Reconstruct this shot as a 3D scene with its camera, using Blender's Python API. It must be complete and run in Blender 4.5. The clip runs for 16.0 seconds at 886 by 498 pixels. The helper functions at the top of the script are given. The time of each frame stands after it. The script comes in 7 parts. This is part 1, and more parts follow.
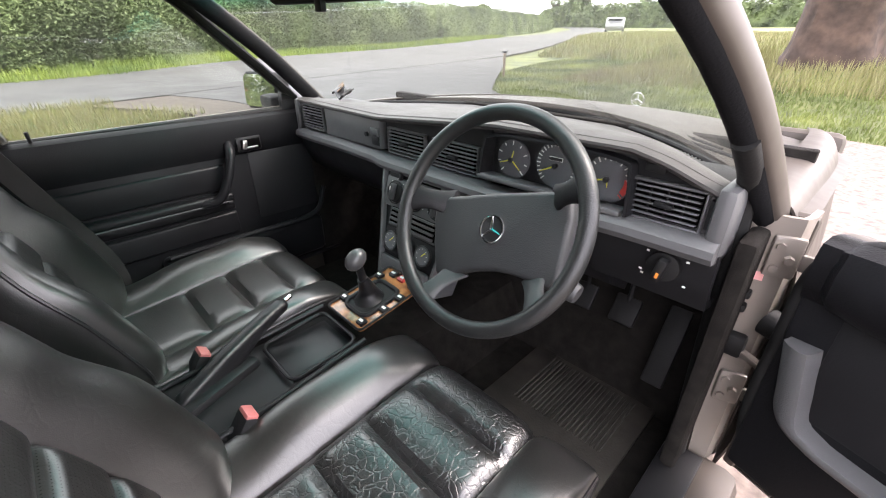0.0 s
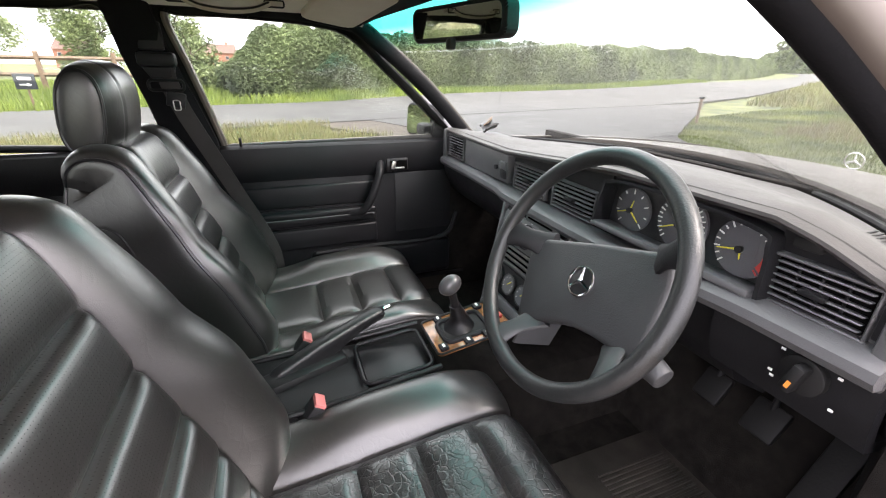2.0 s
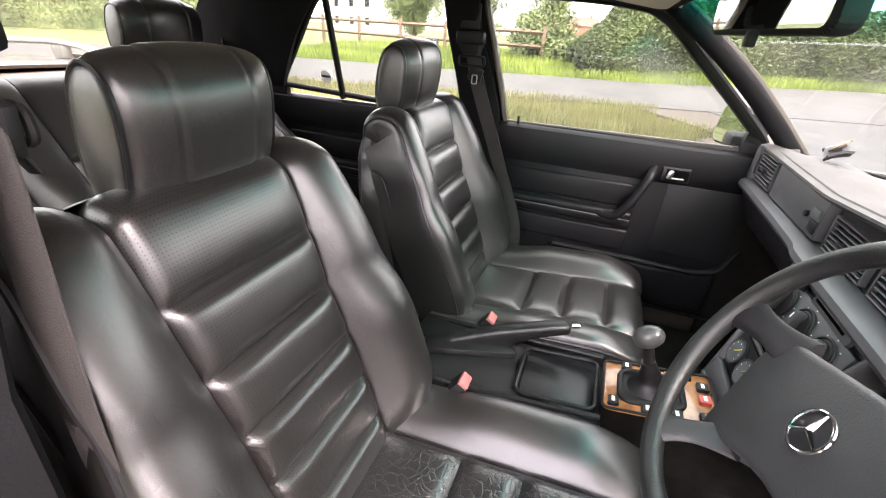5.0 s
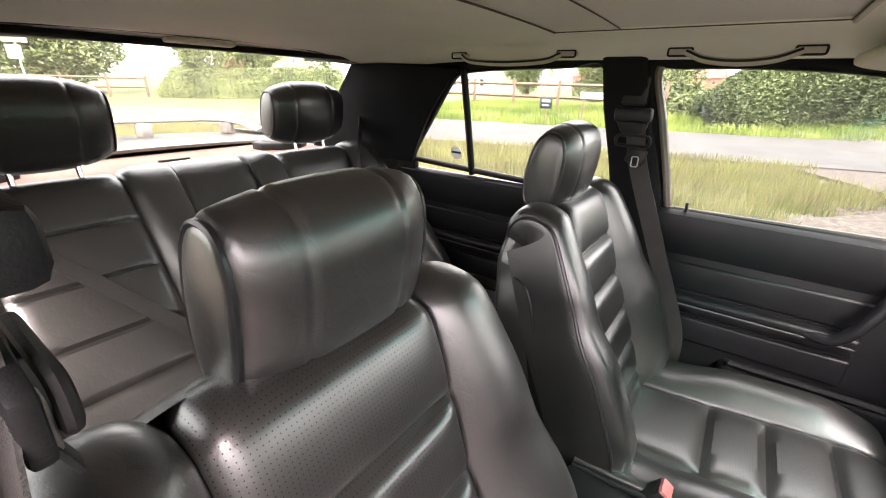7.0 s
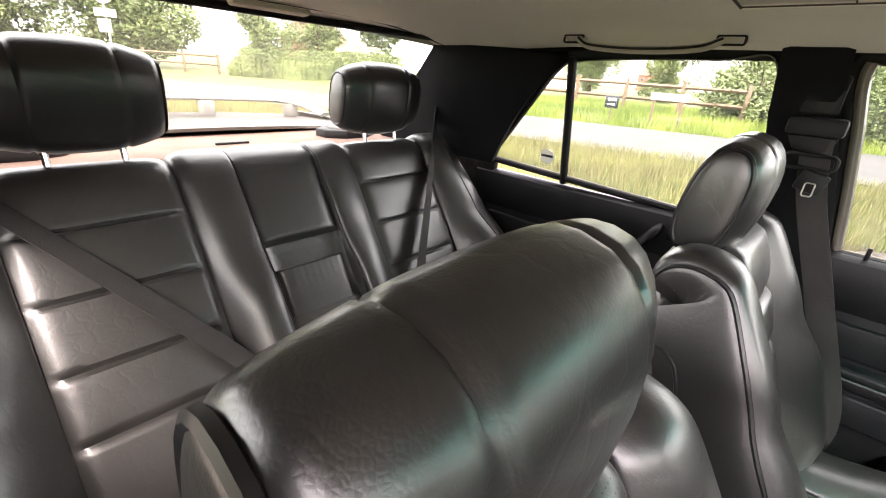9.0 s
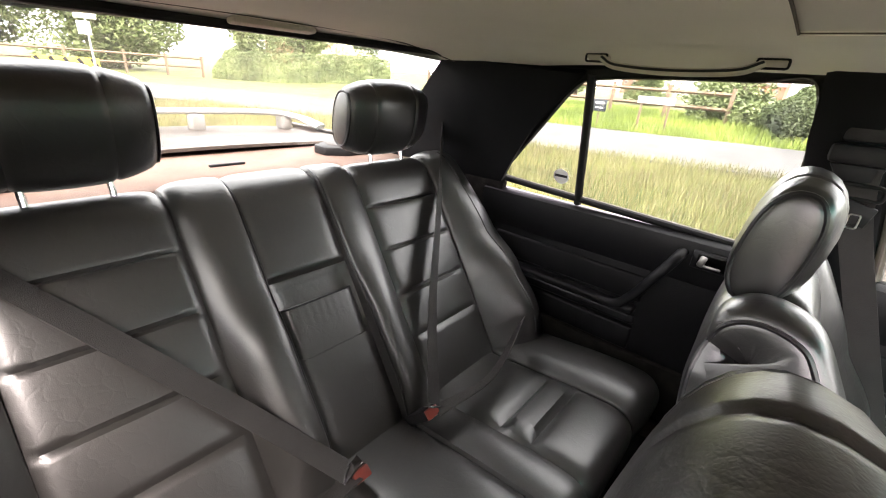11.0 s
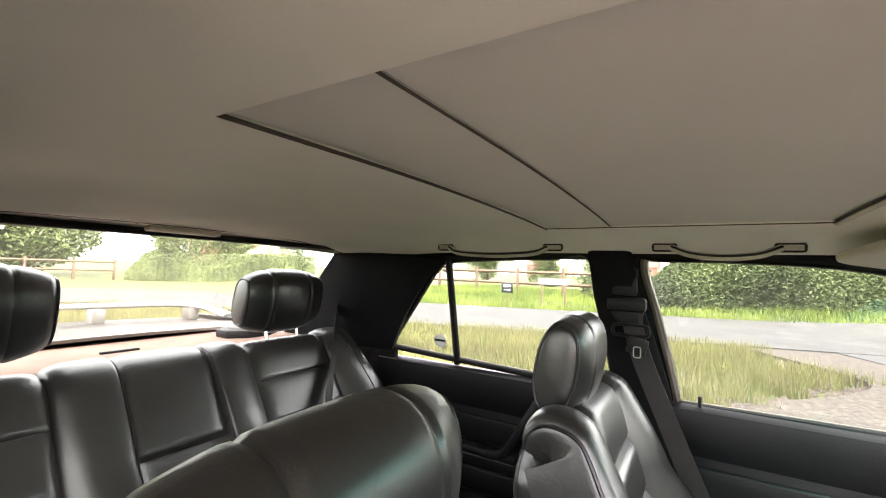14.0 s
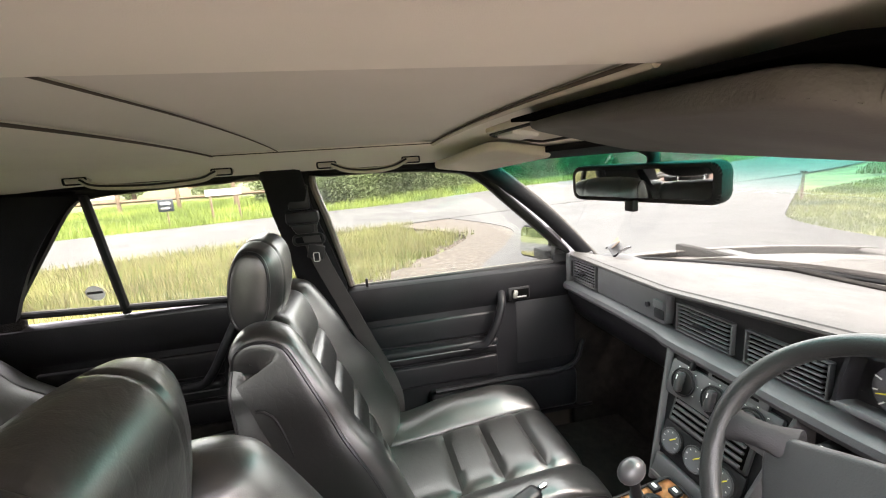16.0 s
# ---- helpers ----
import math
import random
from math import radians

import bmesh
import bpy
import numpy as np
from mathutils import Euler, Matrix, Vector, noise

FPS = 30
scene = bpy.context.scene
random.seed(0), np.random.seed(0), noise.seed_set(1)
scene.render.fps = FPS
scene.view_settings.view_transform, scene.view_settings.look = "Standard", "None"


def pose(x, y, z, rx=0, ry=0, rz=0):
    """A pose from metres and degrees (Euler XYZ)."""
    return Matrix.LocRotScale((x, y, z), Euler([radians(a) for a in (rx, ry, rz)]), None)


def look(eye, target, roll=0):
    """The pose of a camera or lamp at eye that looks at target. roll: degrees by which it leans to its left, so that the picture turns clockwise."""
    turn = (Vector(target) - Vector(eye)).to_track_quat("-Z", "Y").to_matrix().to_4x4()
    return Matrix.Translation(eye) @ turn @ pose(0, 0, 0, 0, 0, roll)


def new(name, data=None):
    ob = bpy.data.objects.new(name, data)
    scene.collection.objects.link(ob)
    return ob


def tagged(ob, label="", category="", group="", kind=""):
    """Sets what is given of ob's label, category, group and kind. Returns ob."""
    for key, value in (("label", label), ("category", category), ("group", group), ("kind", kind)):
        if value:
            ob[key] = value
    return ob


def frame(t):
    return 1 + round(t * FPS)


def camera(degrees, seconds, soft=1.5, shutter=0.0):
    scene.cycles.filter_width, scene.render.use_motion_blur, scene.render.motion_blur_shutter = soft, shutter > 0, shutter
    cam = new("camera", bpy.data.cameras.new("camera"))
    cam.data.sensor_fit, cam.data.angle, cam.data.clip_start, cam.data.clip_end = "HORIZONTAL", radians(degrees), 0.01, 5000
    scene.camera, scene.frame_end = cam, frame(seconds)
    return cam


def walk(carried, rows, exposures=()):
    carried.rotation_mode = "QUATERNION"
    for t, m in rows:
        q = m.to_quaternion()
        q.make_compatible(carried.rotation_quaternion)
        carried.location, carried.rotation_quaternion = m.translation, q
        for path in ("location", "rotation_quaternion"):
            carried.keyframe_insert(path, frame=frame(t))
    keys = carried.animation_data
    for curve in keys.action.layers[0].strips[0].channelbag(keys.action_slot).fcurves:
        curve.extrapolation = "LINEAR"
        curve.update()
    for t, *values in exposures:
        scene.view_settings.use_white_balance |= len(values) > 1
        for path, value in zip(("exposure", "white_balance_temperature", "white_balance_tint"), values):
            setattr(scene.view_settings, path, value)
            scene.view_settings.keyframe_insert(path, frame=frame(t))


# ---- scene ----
cam = camera(93.7, 16.0, soft=1.1)
PATH = [
    (0, (0.779, 0.176, 1.139), (-0.491, 1.41, 0.208), -0.3),
    (0.5, (0.781, 0.178, 1.133), (-0.565, 1.349, 0.227), -0.0),
    (1, (0.79, 0.18, 1.14), (-0.667, 1.248, 0.281), 0.7),
    (1.5, (0.803, 0.233, 1.135), (-0.789, 1.131, 0.322), 1.1),
    (2, (0.831, 0.283, 1.133), (-0.879, 0.954, 0.343), 1.0),
    (2.5, (0.836, 0.305, 1.13), (-0.953, 0.737, 0.348), 1.0),
    (3, (0.792, 0.323, 1.13), (-1.032, 0.527, 0.334), 1.3),
    (3.5, (0.772, 0.351, 1.144), (-1.047, 0.278, 0.316), 2.2),
    (3.7, (0.775, 0.372, 1.142), (-1.025, 0.195, 0.288), 2.7),
    (5.8, (0.754, 0.451, 1.174), (-0.891, -0.278, 0.302), 3.8),
    (6, (0.733, 0.403, 1.164), (-0.92, -0.352, 0.327), 3.9),
    (6.5, (0.674, 0.33, 1.182), (-0.922, -0.576, 0.386), 2.8),
    (7, (0.612, 0.254, 1.209), (-0.914, -0.808, 0.47), 1.6),
    (7.5, (0.573, 0.211, 1.216), (-0.862, -0.977, 0.489), 1.0),
    (8, (0.552, 0.172, 1.231), (-0.781, -1.125, 0.496), 0.8),
    (8.5, (0.517, 0.112, 1.222), (-0.822, -1.145, 0.43), 2.7),
    (8.7, (0.511, 0.079, 1.191), (-0.872, -1.14, 0.415), 4.3),
    (10.8, (0.479, -0.076, 1.23), (-0.931, -1.246, 0.428), 4.4),
    (11, (0.483, -0.076, 1.227), (-0.945, -1.245, 0.456), 4.5),
    (11.5, (0.489, -0.07, 1.227), (-0.995, -1.285, 0.662), 4.8),
    (12, (0.514, -0.039, 1.228), (-1.011, -1.318, 1.029), 5.0),
    (12.5, (0.543, -0.004, 1.219), (-1.019, -1.253, 1.205), 4.9),
    (13, (0.563, 0.058, 1.218), (-1.019, -1.166, 1.25), 4.6),
    (13.5, (0.588, 0.094, 1.211), (-1.054, -1.045, 1.286), 4.1),
    (14, (0.565, 0.143, 1.216), (-1.15, -0.88, 1.322), 2.0),
    (14.5, (0.571, 0.17, 1.242), (-1.277, -0.583, 1.383), 0.0),
    (15, (0.602, 0.171, 1.217), (-1.353, -0.23, 1.349), -1.5),
    (15.5, (0.638, 0.164, 1.24), (-1.361, 0.151, 1.18), -3.1),
    (16, (0.651, 0.158, 1.26), (-1.274, 0.543, 0.876), -4.0),
]
walk(cam, [(t, look(eye, target, roll)) for t, eye, target, roll in PATH], [(0.0, 2.45, 6500, 21), (3.5, 2.7, 6700, 24), (6.5, 3.1, 6900, 27), (8.5, 3.2, 6900, 26), (11.0, 3.25, 6850, 25), (12.3, 3.35, 6800, 24), (14.5, 3.05, 6800, 21), (16.0, 3.15, 6900, 22)])

# ---- world and light ----
world = bpy.data.worlds.new("sky")
scene.world = world
world.use_nodes = True
wn, wl = world.node_tree.nodes, world.node_tree.links
sky = wn.new("ShaderNodeTexSky")
sky.sky_type, sky.sun_disc = "NISHITA", False
sky.sun_elevation, sky.sun_rotation = radians(48), radians(35)
sky.air_density, sky.dust_density, sky.ozone_density = 1.0, 6.0, 1.0
haze = wn.new("ShaderNodeMix")
haze.data_type = "RGBA"
haze.inputs[0].default_value = 0.72
haze.inputs[7].default_value = (10.6, 10.8, 11.0, 1)
wl.new(sky.outputs[0], haze.inputs[6])
wl.new(haze.outputs[2], wn["Background"].inputs[0])
wn["Background"].inputs[1].default_value = 0.15

sun_data = bpy.data.lights.new("sun", "SUN")
sun_data.energy, sun_data.angle, sun_data.color = 1.4, radians(24), (1.0, 0.95, 0.88)
sun = new("sun", sun_data)
sun.matrix_world = look((0, 0, 50), (-0.45 * 50, -0.55 * 50, 50 - 0.75 * 50))


# ---- materials ----
def material(name, color, rough=0.5, metal=0.0, spec=0.5, vary=0.15, scale=8.0, bump=0.0, bump_scale=60.0, coat=0.0, hue=None, detail=6.0, random_ob=0.0):
    m = bpy.data.materials.new(name)
    m.use_nodes = True
    n, l = m.node_tree.nodes, m.node_tree.links
    b = n["Principled BSDF"]
    b.inputs["Metallic"].default_value = metal
    b.inputs["Specular IOR Level"].default_value = spec
    b.inputs["Coat Weight"].default_value = coat
    co = n.new("ShaderNodeTexCoord")
    no = n.new("ShaderNodeTexNoise")
    no.inputs["Scale"].default_value, no.inputs["Detail"].default_value = scale, detail
    l.new(co.outputs["Object"], no.inputs["Vector"])
    ramp = n.new("ShaderNodeValToRGB")
    lo = tuple(c * (1 - vary) for c in color)
    hi = tuple(min(1, c * (1 + vary)) for c in (hue or color))
    ramp.color_ramp.elements[0].position, ramp.color_ramp.elements[1].position = 0.32, 0.68
    ramp.color_ramp.elements[0].color, ramp.color_ramp.elements[1].color = (*lo, 1), (*hi, 1)
    l.new(no.outputs[0], ramp.inputs[0])
    last = ramp.outputs[0]
    if random_ob:
        info = n.new("ShaderNodeObjectInfo")
        hsv = n.new("ShaderNodeHueSaturation")
        mr = n.new("ShaderNodeMapRange")
        mr.inputs[3].default_value, mr.inputs[4].default_value = 1 - random_ob, 1 + random_ob
        l.new(info.outputs["Random"], mr.inputs[0])
        l.new(mr.outputs[0], hsv.inputs["Value"])
        l.new(last, hsv.inputs["Color"])
        last = hsv.outputs[0]
    l.new(last, b.inputs["Base Color"])
    rr = n.new("ShaderNodeMapRange")
    rr.inputs[3].default_value, rr.inputs[4].default_value = max(0.02, rough * 0.82), min(1, rough * 1.18)
    n2 = n.new("ShaderNodeTexNoise")
    n2.inputs["Scale"].default_value, n2.inputs["Detail"].default_value = scale * 2.3, 4
    l.new(co.outputs["Object"], n2.inputs["Vector"])
    l.new(n2.outputs[0], rr.inputs[0])
    l.new(rr.outputs[0], b.inputs["Roughness"])
    if bump:
        n3 = n.new("ShaderNodeTexNoise")
        n3.inputs["Scale"].default_value, n3.inputs["Detail"].default_value = bump_scale, 3
        l.new(co.outputs["Object"], n3.inputs["Vector"])
        bp = n.new("ShaderNodeBump")
        bp.inputs["Strength"].default_value, bp.inputs["Distance"].default_value = bump, 0.002
        l.new(n3.outputs[0], bp.inputs["Height"])
        l.new(bp.outputs[0], b.inputs["Normal"])
    return m


def leather(name, color, rough, holes=False, coat=0.5, crinkle=0.10, cells=38):
    """Grained hide: cell grain, broad creases, and a grid of pin holes where it is perforated."""
    m = material(name, color, rough, vary=0.25, scale=5.0, spec=0.8, coat=coat)
    n, l = m.node_tree.nodes, m.node_tree.links
    b = n["Principled BSDF"]
    b.inputs["Coat Roughness"].default_value = 0.27
    co = n.new("ShaderNodeTexCoord")
    vo = n.new("ShaderNodeTexVoronoi")
    vo.feature = "DISTANCE_TO_EDGE"
    vo.inputs["Scale"].default_value = 420
    cr = n.new("ShaderNodeTexNoise")
    cr.inputs["Scale"].default_value, cr.inputs["Detail"].default_value, cr.inputs["Distortion"].default_value = 14, 5, 1.2
    l.new(co.outputs["Object"], vo.inputs["Vector"])
    l.new(co.outputs["Object"], cr.inputs["Vector"])
    b1, b2 = n.new("ShaderNodeBump"), n.new("ShaderNodeBump")
    b1.inputs["Strength"].default_value, b1.inputs["Distance"].default_value = 0.30, 0.0005
    b2.inputs["Strength"].default_value, b2.inputs["Distance"].default_value = 0.07, 0.008
    l.new(vo.outputs["Distance"], b1.inputs["Height"])
    l.new(cr.outputs[0], b2.inputs["Height"])
    l.new(b1.outputs[0], b2.inputs["Normal"])
    warp = n.new("ShaderNodeVectorMath")
    warp.operation = "MULTIPLY_ADD"
    warp.inputs[1].default_value = (0.05, 0.05, 0.05)
    cn = n.new("ShaderNodeTexNoise")
    cn.inputs["Scale"].default_value, cn.inputs["Detail"].default_value = 22, 3
    l.new(co.outputs["Object"], cn.inputs["Vector"])
    l.new(cn.outputs["Color"], warp.inputs[0])
    l.new(co.outputs["Object"], warp.inputs[2])
    wr = n.new("ShaderNodeTexVoronoi")
    wr.feature = "DISTANCE_TO_EDGE"
    wr.inputs["Scale"].default_value = cells
    l.new(warp.outputs[0], wr.inputs["Vector"])
    wm = n.new("ShaderNodeMapRange")
    wm.inputs[1].default_value, wm.inputs[2].default_value = 0.0, 0.12
    l.new(wr.outputs["Distance"], wm.inputs[0])
    b4 = n.new("ShaderNodeBump")
    b4.inputs["Strength"].default_value, b4.inputs["Distance"].default_value = crinkle, 0.0012
    l.new(wm.outputs[0], b4.inputs["Height"])
    l.new(b2.outputs[0], b4.inputs["Normal"])
    last = b4.outputs[0]
    if holes:
        uv = n.new("ShaderNodeUVMap")
        mp = n.new("ShaderNodeVectorMath")
        mp.operation = "SCALE"
        mp.inputs["Scale"].default_value = 1 / 0.0048
        fr = n.new("ShaderNodeVectorMath")
        fr.operation = "FRACTION"
        ds = n.new("ShaderNodeVectorMath")
        ds.operation = "DISTANCE"
        ds.inputs[1].default_value = (0.5, 0.5, 0)
        st = n.new("ShaderNodeMapRange")
        st.inputs[1].default_value, st.inputs[2].default_value = 0.05, 0.15
        l.new(uv.outputs[0], mp.inputs[0])
        l.new(mp.outputs[0], fr.inputs[0])
        l.new(fr.outputs[0], ds.inputs[0])
        l.new(ds.outputs["Value"], st.inputs[0])
        b3 = n.new("ShaderNodeBump")
        b3.inputs["Strength"].default_value, b3.inputs["Distance"].default_value = 0.08, 0.001
        l.new(st.outputs[0], b3.inputs["Height"])
        l.new(last, b3.inputs["Normal"])
        last = b3.outputs[0]
        # no gloss down in the holes
        for socket, full in (("Specular IOR Level", 0.8), ("Coat Weight", coat)):
            mu = n.new("ShaderNodeMath")
            mu.operation = "MULTIPLY"
            mu.inputs[1].default_value = full
            l.new(st.outputs[0], mu.inputs[0])
            l.new(mu.outputs[0], b.inputs[socket])
    l.new(last, b.inputs["Normal"])
    return m


def glass(name, tint=(1, 1, 1), gloss=0.05, fade=None, dust=0.0):
    m = bpy.data.materials.new(name)
    m.use_nodes = True
    n, l = m.node_tree.nodes, m.node_tree.links
    n.remove(n["Principled BSDF"])
    t, g, mix, fr = n.new("ShaderNodeBsdfTransparent"), n.new("ShaderNodeBsdfGlossy"), n.new("ShaderNodeMixShader"), n.new("ShaderNodeLayerWeight")
    pw, mr = n.new("ShaderNodeMath"), n.new("ShaderNodeMapRange")
    pw.operation = "POWER"
    pw.inputs[1].default_value = 4.0
    mr.inputs[3].default_value, mr.inputs[4].default_value = gloss * 0.4, 0.55
    t.inputs[0].default_value = (*tint, 1)
    if fade:
        # the tint comes in between two heights
        co, xyz, hr, mc = n.new("ShaderNodeTexCoord"), n.new("ShaderNodeSeparateXYZ"), n.new("ShaderNodeMapRange"), n.new("ShaderNodeMix")
        mc.data_type = "RGBA"
        hr.inputs[1].default_value, hr.inputs[2].default_value = fade
        mc.inputs[6].default_value, mc.inputs[7].default_value = (0.94, 0.955, 0.94, 1), (*tint, 1)
        l.new(co.outputs["Object"], xyz.inputs[0])
        l.new(xyz.outputs[2], hr.inputs[0])
        l.new(hr.outputs[0], mc.inputs[0])
        l.new(mc.outputs[2], t.inputs[0])
    g.inputs["Roughness"].default_value = 0.02
    l.new(fr.outputs["Facing"], pw.inputs[0])
    l.new(pw.outputs[0], mr.inputs[0])
    l.new(mr.outputs[0], mix.inputs[0])
    l.new(t.outputs[0], mix.inputs[1])
    l.new(g.outputs[0], mix.inputs[2])
    last = mix.outputs[0]
    if dust:
        # a film of dust that catches the daylight, uneven across the pane
        tr, film, cd, nz, am = n.new("ShaderNodeBsdfTranslucent"), n.new("ShaderNodeMixShader"), n.new("ShaderNodeTexCoord"), n.new("ShaderNodeTexNoise"), n.new("ShaderNodeMapRange")
        tr.inputs[0].default_value = (0.9, 0.9, 0.88, 1)
        nz.inputs["Scale"].default_value, nz.inputs["Detail"].default_value = 6.0, 8.0
        am.inputs[1].default_value, am.inputs[2].default_value = 0.3, 0.7
        am.inputs[3].default_value, am.inputs[4].default_value = dust * 0.6, dust * 1.4
        l.new(cd.outputs["Object"], nz.inputs["Vector"])
        l.new(nz.outputs[0], am.inputs[0])
        l.new(am.outputs[0], film.inputs[0])
        l.new(last, film.inputs[1])
        l.new(tr.outputs[0], film.inputs[2])
        last = film.outputs[0]
    l.new(last, n["Material Output"].inputs[0])
    return m


LEATHER = leather("black_leather", (0.0115, 0.0112, 0.0106), 0.37, coat=0.62)
PERFORATED = leather("perforated_black_leather", (0.0115, 0.0112, 0.0106), 0.37, holes=True, coat=0.62)
SATIN = leather("satin_black_leather", (0.0185, 0.0180, 0.0166), 0.42, coat=0.52)
CRINKLED = leather("crinkled_perforated_leather", (0.0095, 0.0095, 0.0095), 0.32, holes=True, coat=0.6, crinkle=0.55, cells=62)
PIPING = material("black_piping", (0.012, 0.012, 0.013), 0.35)
VINYL = material("black_vinyl", (0.0065, 0.0065, 0.0075), 0.36, spec=0.4, bump=0.3, bump_scale=500)
DASH_TOP = material("charcoal_dash_plastic", (0.054, 0.051, 0.049), 0.62, spec=0.3, bump=0.35, bump_scale=420, vary=0.1)
DASH_FACE = material("grey_dash_plastic", (0.072, 0.072, 0.074), 0.45, bump=0.25, bump_scale=420, vary=0.08)
TRIM = material("black_trim_plastic", (0.009, 0.009, 0.010), 0.5, spec=0.25, bump=0.2, bump_scale=380)
PILLAR = material("dark_pillar_trim", (0.008, 0.008, 0.009), 0.75, spec=0.10, bump=0.3, bump_scale=300)
DOOR_TRIM = material("black_door_vinyl", (0.0075, 0.0075, 0.0085), 0.38, spec=0.18, bump=0.3, bump_scale=300, vary=0.2)
CARPET = material("black_carpet", (0.013, 0.0115, 0.0102), 0.95, spec=0.1, bump=0.9, bump_scale=900, vary=0.4, scale=30)
RUBBER = material("black_rubber", (0.008, 0.008, 0.008), 0.6, spec=0.25, bump=0.2, bump_scale=200)
HEADLINING = material("beige_headlining_cloth", (0.76, 0.73, 0.64), 0.95, bump=0.22, bump_scale=1500, vary=0.05, scale=3)
PANEL_CLOTH = material("beige_roof_panel_cloth", (0.63, 0.605, 0.54), 0.95, bump=0.22, bump_scale=1500, vary=0.05, scale=3)
HANDLE_TRIM = material("beige_plastic", (0.50, 0.455, 0.37), 0.55, vary=0.06)
CHROME = material("chrome", (0.75, 0.75, 0.76), 0.12, metal=1.0, vary=0.03)
STEEL = material("brushed_steel", (0.45, 0.44, 0.42), 0.35, metal=1.0, vary=0.1)
PAINT = material("champagne_car_paint", (0.058, 0.047, 0.039), 0.50, metal=0.3, vary=0.06)
PALE_PAINT = material("pale_beige_paint", (0.200, 0.174, 0.150), 0.42, metal=0.2, coat=0.4, vary=0.05)
SILVER = material("silver_paint", (0.26, 0.26, 0.255), 0.3, metal=0.4, coat=0.5, vary=0.03)
WOOD = material("burr_walnut", (0.19, 0.075, 0.028), 0.25, coat=0.8, vary=0.55, scale=28, hue=(0.30, 0.13, 0.048))
RED = material("red_plastic", (0.45, 0.05, 0.04), 0.4, vary=0.1)
DARK_RED = material("dark_red_plastic", (0.20, 0.035, 0.025), 0.4, vary=0.15)
BUCKLE_RED = material("faded_red_plastic", (0.36, 0.11, 0.105), 0.45, vary=0.15)
MAT = material("dusty_rubber_mat", (0.030, 0.026, 0.021), 0.75, spec=0.3, vary=0.35, scale=12, bump=0.3, bump_scale=200)
WEBBING = material("black_webbing", (0.028, 0.025, 0.024), 0.75, bump=0.6, bump_scale=600)
BROWN_CLOTH = material("faded_brown_shelf_carpet", (0.153, 0.0945, 0.072), 0.95, bump=0.6, bump_scale=600, vary=0.18, scale=6)
DIAL = material("dial_black", (0.012, 0.012, 0.013), 0.4)
DIAL_GREY = material("dial_grey", (0.095, 0.098, 0.105), 0.45)
WHITE = material("white_print", (0.75, 0.75, 0.72), 0.5, vary=0.03)
YELLOW = material("yellow_needle", (0.75, 0.65, 0.05), 0.5, vary=0.03)
ORANGE = material("orange_print", (0.8, 0.25, 0.04), 0.5, vary=0.03)
MIRROR = material("mirror_glass", (0.55, 0.57, 0.56), 0.02, metal=1.0, vary=0.0)
GLASS = glass("clear_glass", (0.78, 0.81, 0.775), dust=0.004)
SCREEN_GLASS = glass("dusty_windscreen_glass", (0.88, 0.91, 0.875), dust=0.005)
GLASS_BAND = glass("green_shade_band", (0.14, 0.62, 0.55), fade=(1.185, 1.245))
LENS = glass("dial_glass", (0.97, 0.97, 0.97), 0.03)
ASPHALT = material("worn_asphalt", (0.060, 0.058, 0.056), 0.85, bump=0.8, bump_scale=40, vary=0.18, scale=1.2, detail=9)
GRAVEL = material("pinkish_gravel", (0.165, 0.130, 0.110), 0.9, bump=1.0, bump_scale=60, vary=0.4, scale=22, detail=9)
GRASS_GROUND = material("meadow_ground", (0.052, 0.08, 0.0176), 0.95, bump=1.0, bump_scale=14, vary=0.45, scale=1.2, detail=9, hue=(0.108, 0.116, 0.0336))
GRASS_BLADE = material("grass_blades", (0.068, 0.108, 0.02), 0.6, vary=0.4, scale=0.6, hue=(0.148, 0.168, 0.0416))
LUSH = material("lush_grass", (0.085, 0.145, 0.018), 0.6, vary=0.3, scale=0.6, hue=(0.17, 0.215, 0.035))
STRAW = material("dry_grass", (0.184, 0.156, 0.072), 0.7, vary=0.3, scale=1.0, hue=(0.176, 0.172, 0.064))
LEAF = material("hedge_leaves", (0.0595, 0.0833, 0.0357), 0.7, vary=0.5, scale=0.5, hue=(0.1003, 0.1318, 0.051))
LEAF_PALE = material("pale_leaves", (0.1, 0.14, 0.0496), 0.6, vary=0.35, scale=0.8, hue=(0.16, 0.196, 0.08))
BARK = material("bark", (0.058, 0.037, 0.026), 0.95, bump=1.0, bump_scale=18, vary=0.5, scale=4)
FENCE_WOOD = material("weathered_timber", (0.16, 0.11, 0.075), 0.85, vary=0.3, scale=9, bump=0.4, bump_scale=60)
ROAD_WHITE = material("road_paint", (0.62, 0.62, 0.60), 0.7, vary=0.2, scale=12)
BRICK = material("red_brick_wall", (0.30, 0.13, 0.09), 0.85, vary=0.25, scale=3)
RENDERED = material("white_render", (0.595, 0.5865, 0.561), 0.8, vary=0.08, scale=2)
ROOF_TILE = material("roof_tiles", (0.16, 0.10, 0.085), 0.85, vary=0.3, scale=5)
DARK_PANE = material("window_dark", (0.03, 0.035, 0.04), 0.1, vary=0.1)
SOIL = material("bare_soil_and_stones", (0.074, 0.059, 0.045), 0.95, bump=1.0, bump_scale=35, vary=0.6, scale=16, detail=9)
SEAM = material("brown_seam", (0.07, 0.055, 0.042), 0.9, vary=0.1)
# gloss-free black that stands in for the shade inside gaps and openings
SHADE_BLACK = material("shade_black", (0.003, 0.003, 0.003), 1.0, spec=0.0, vary=0.0)
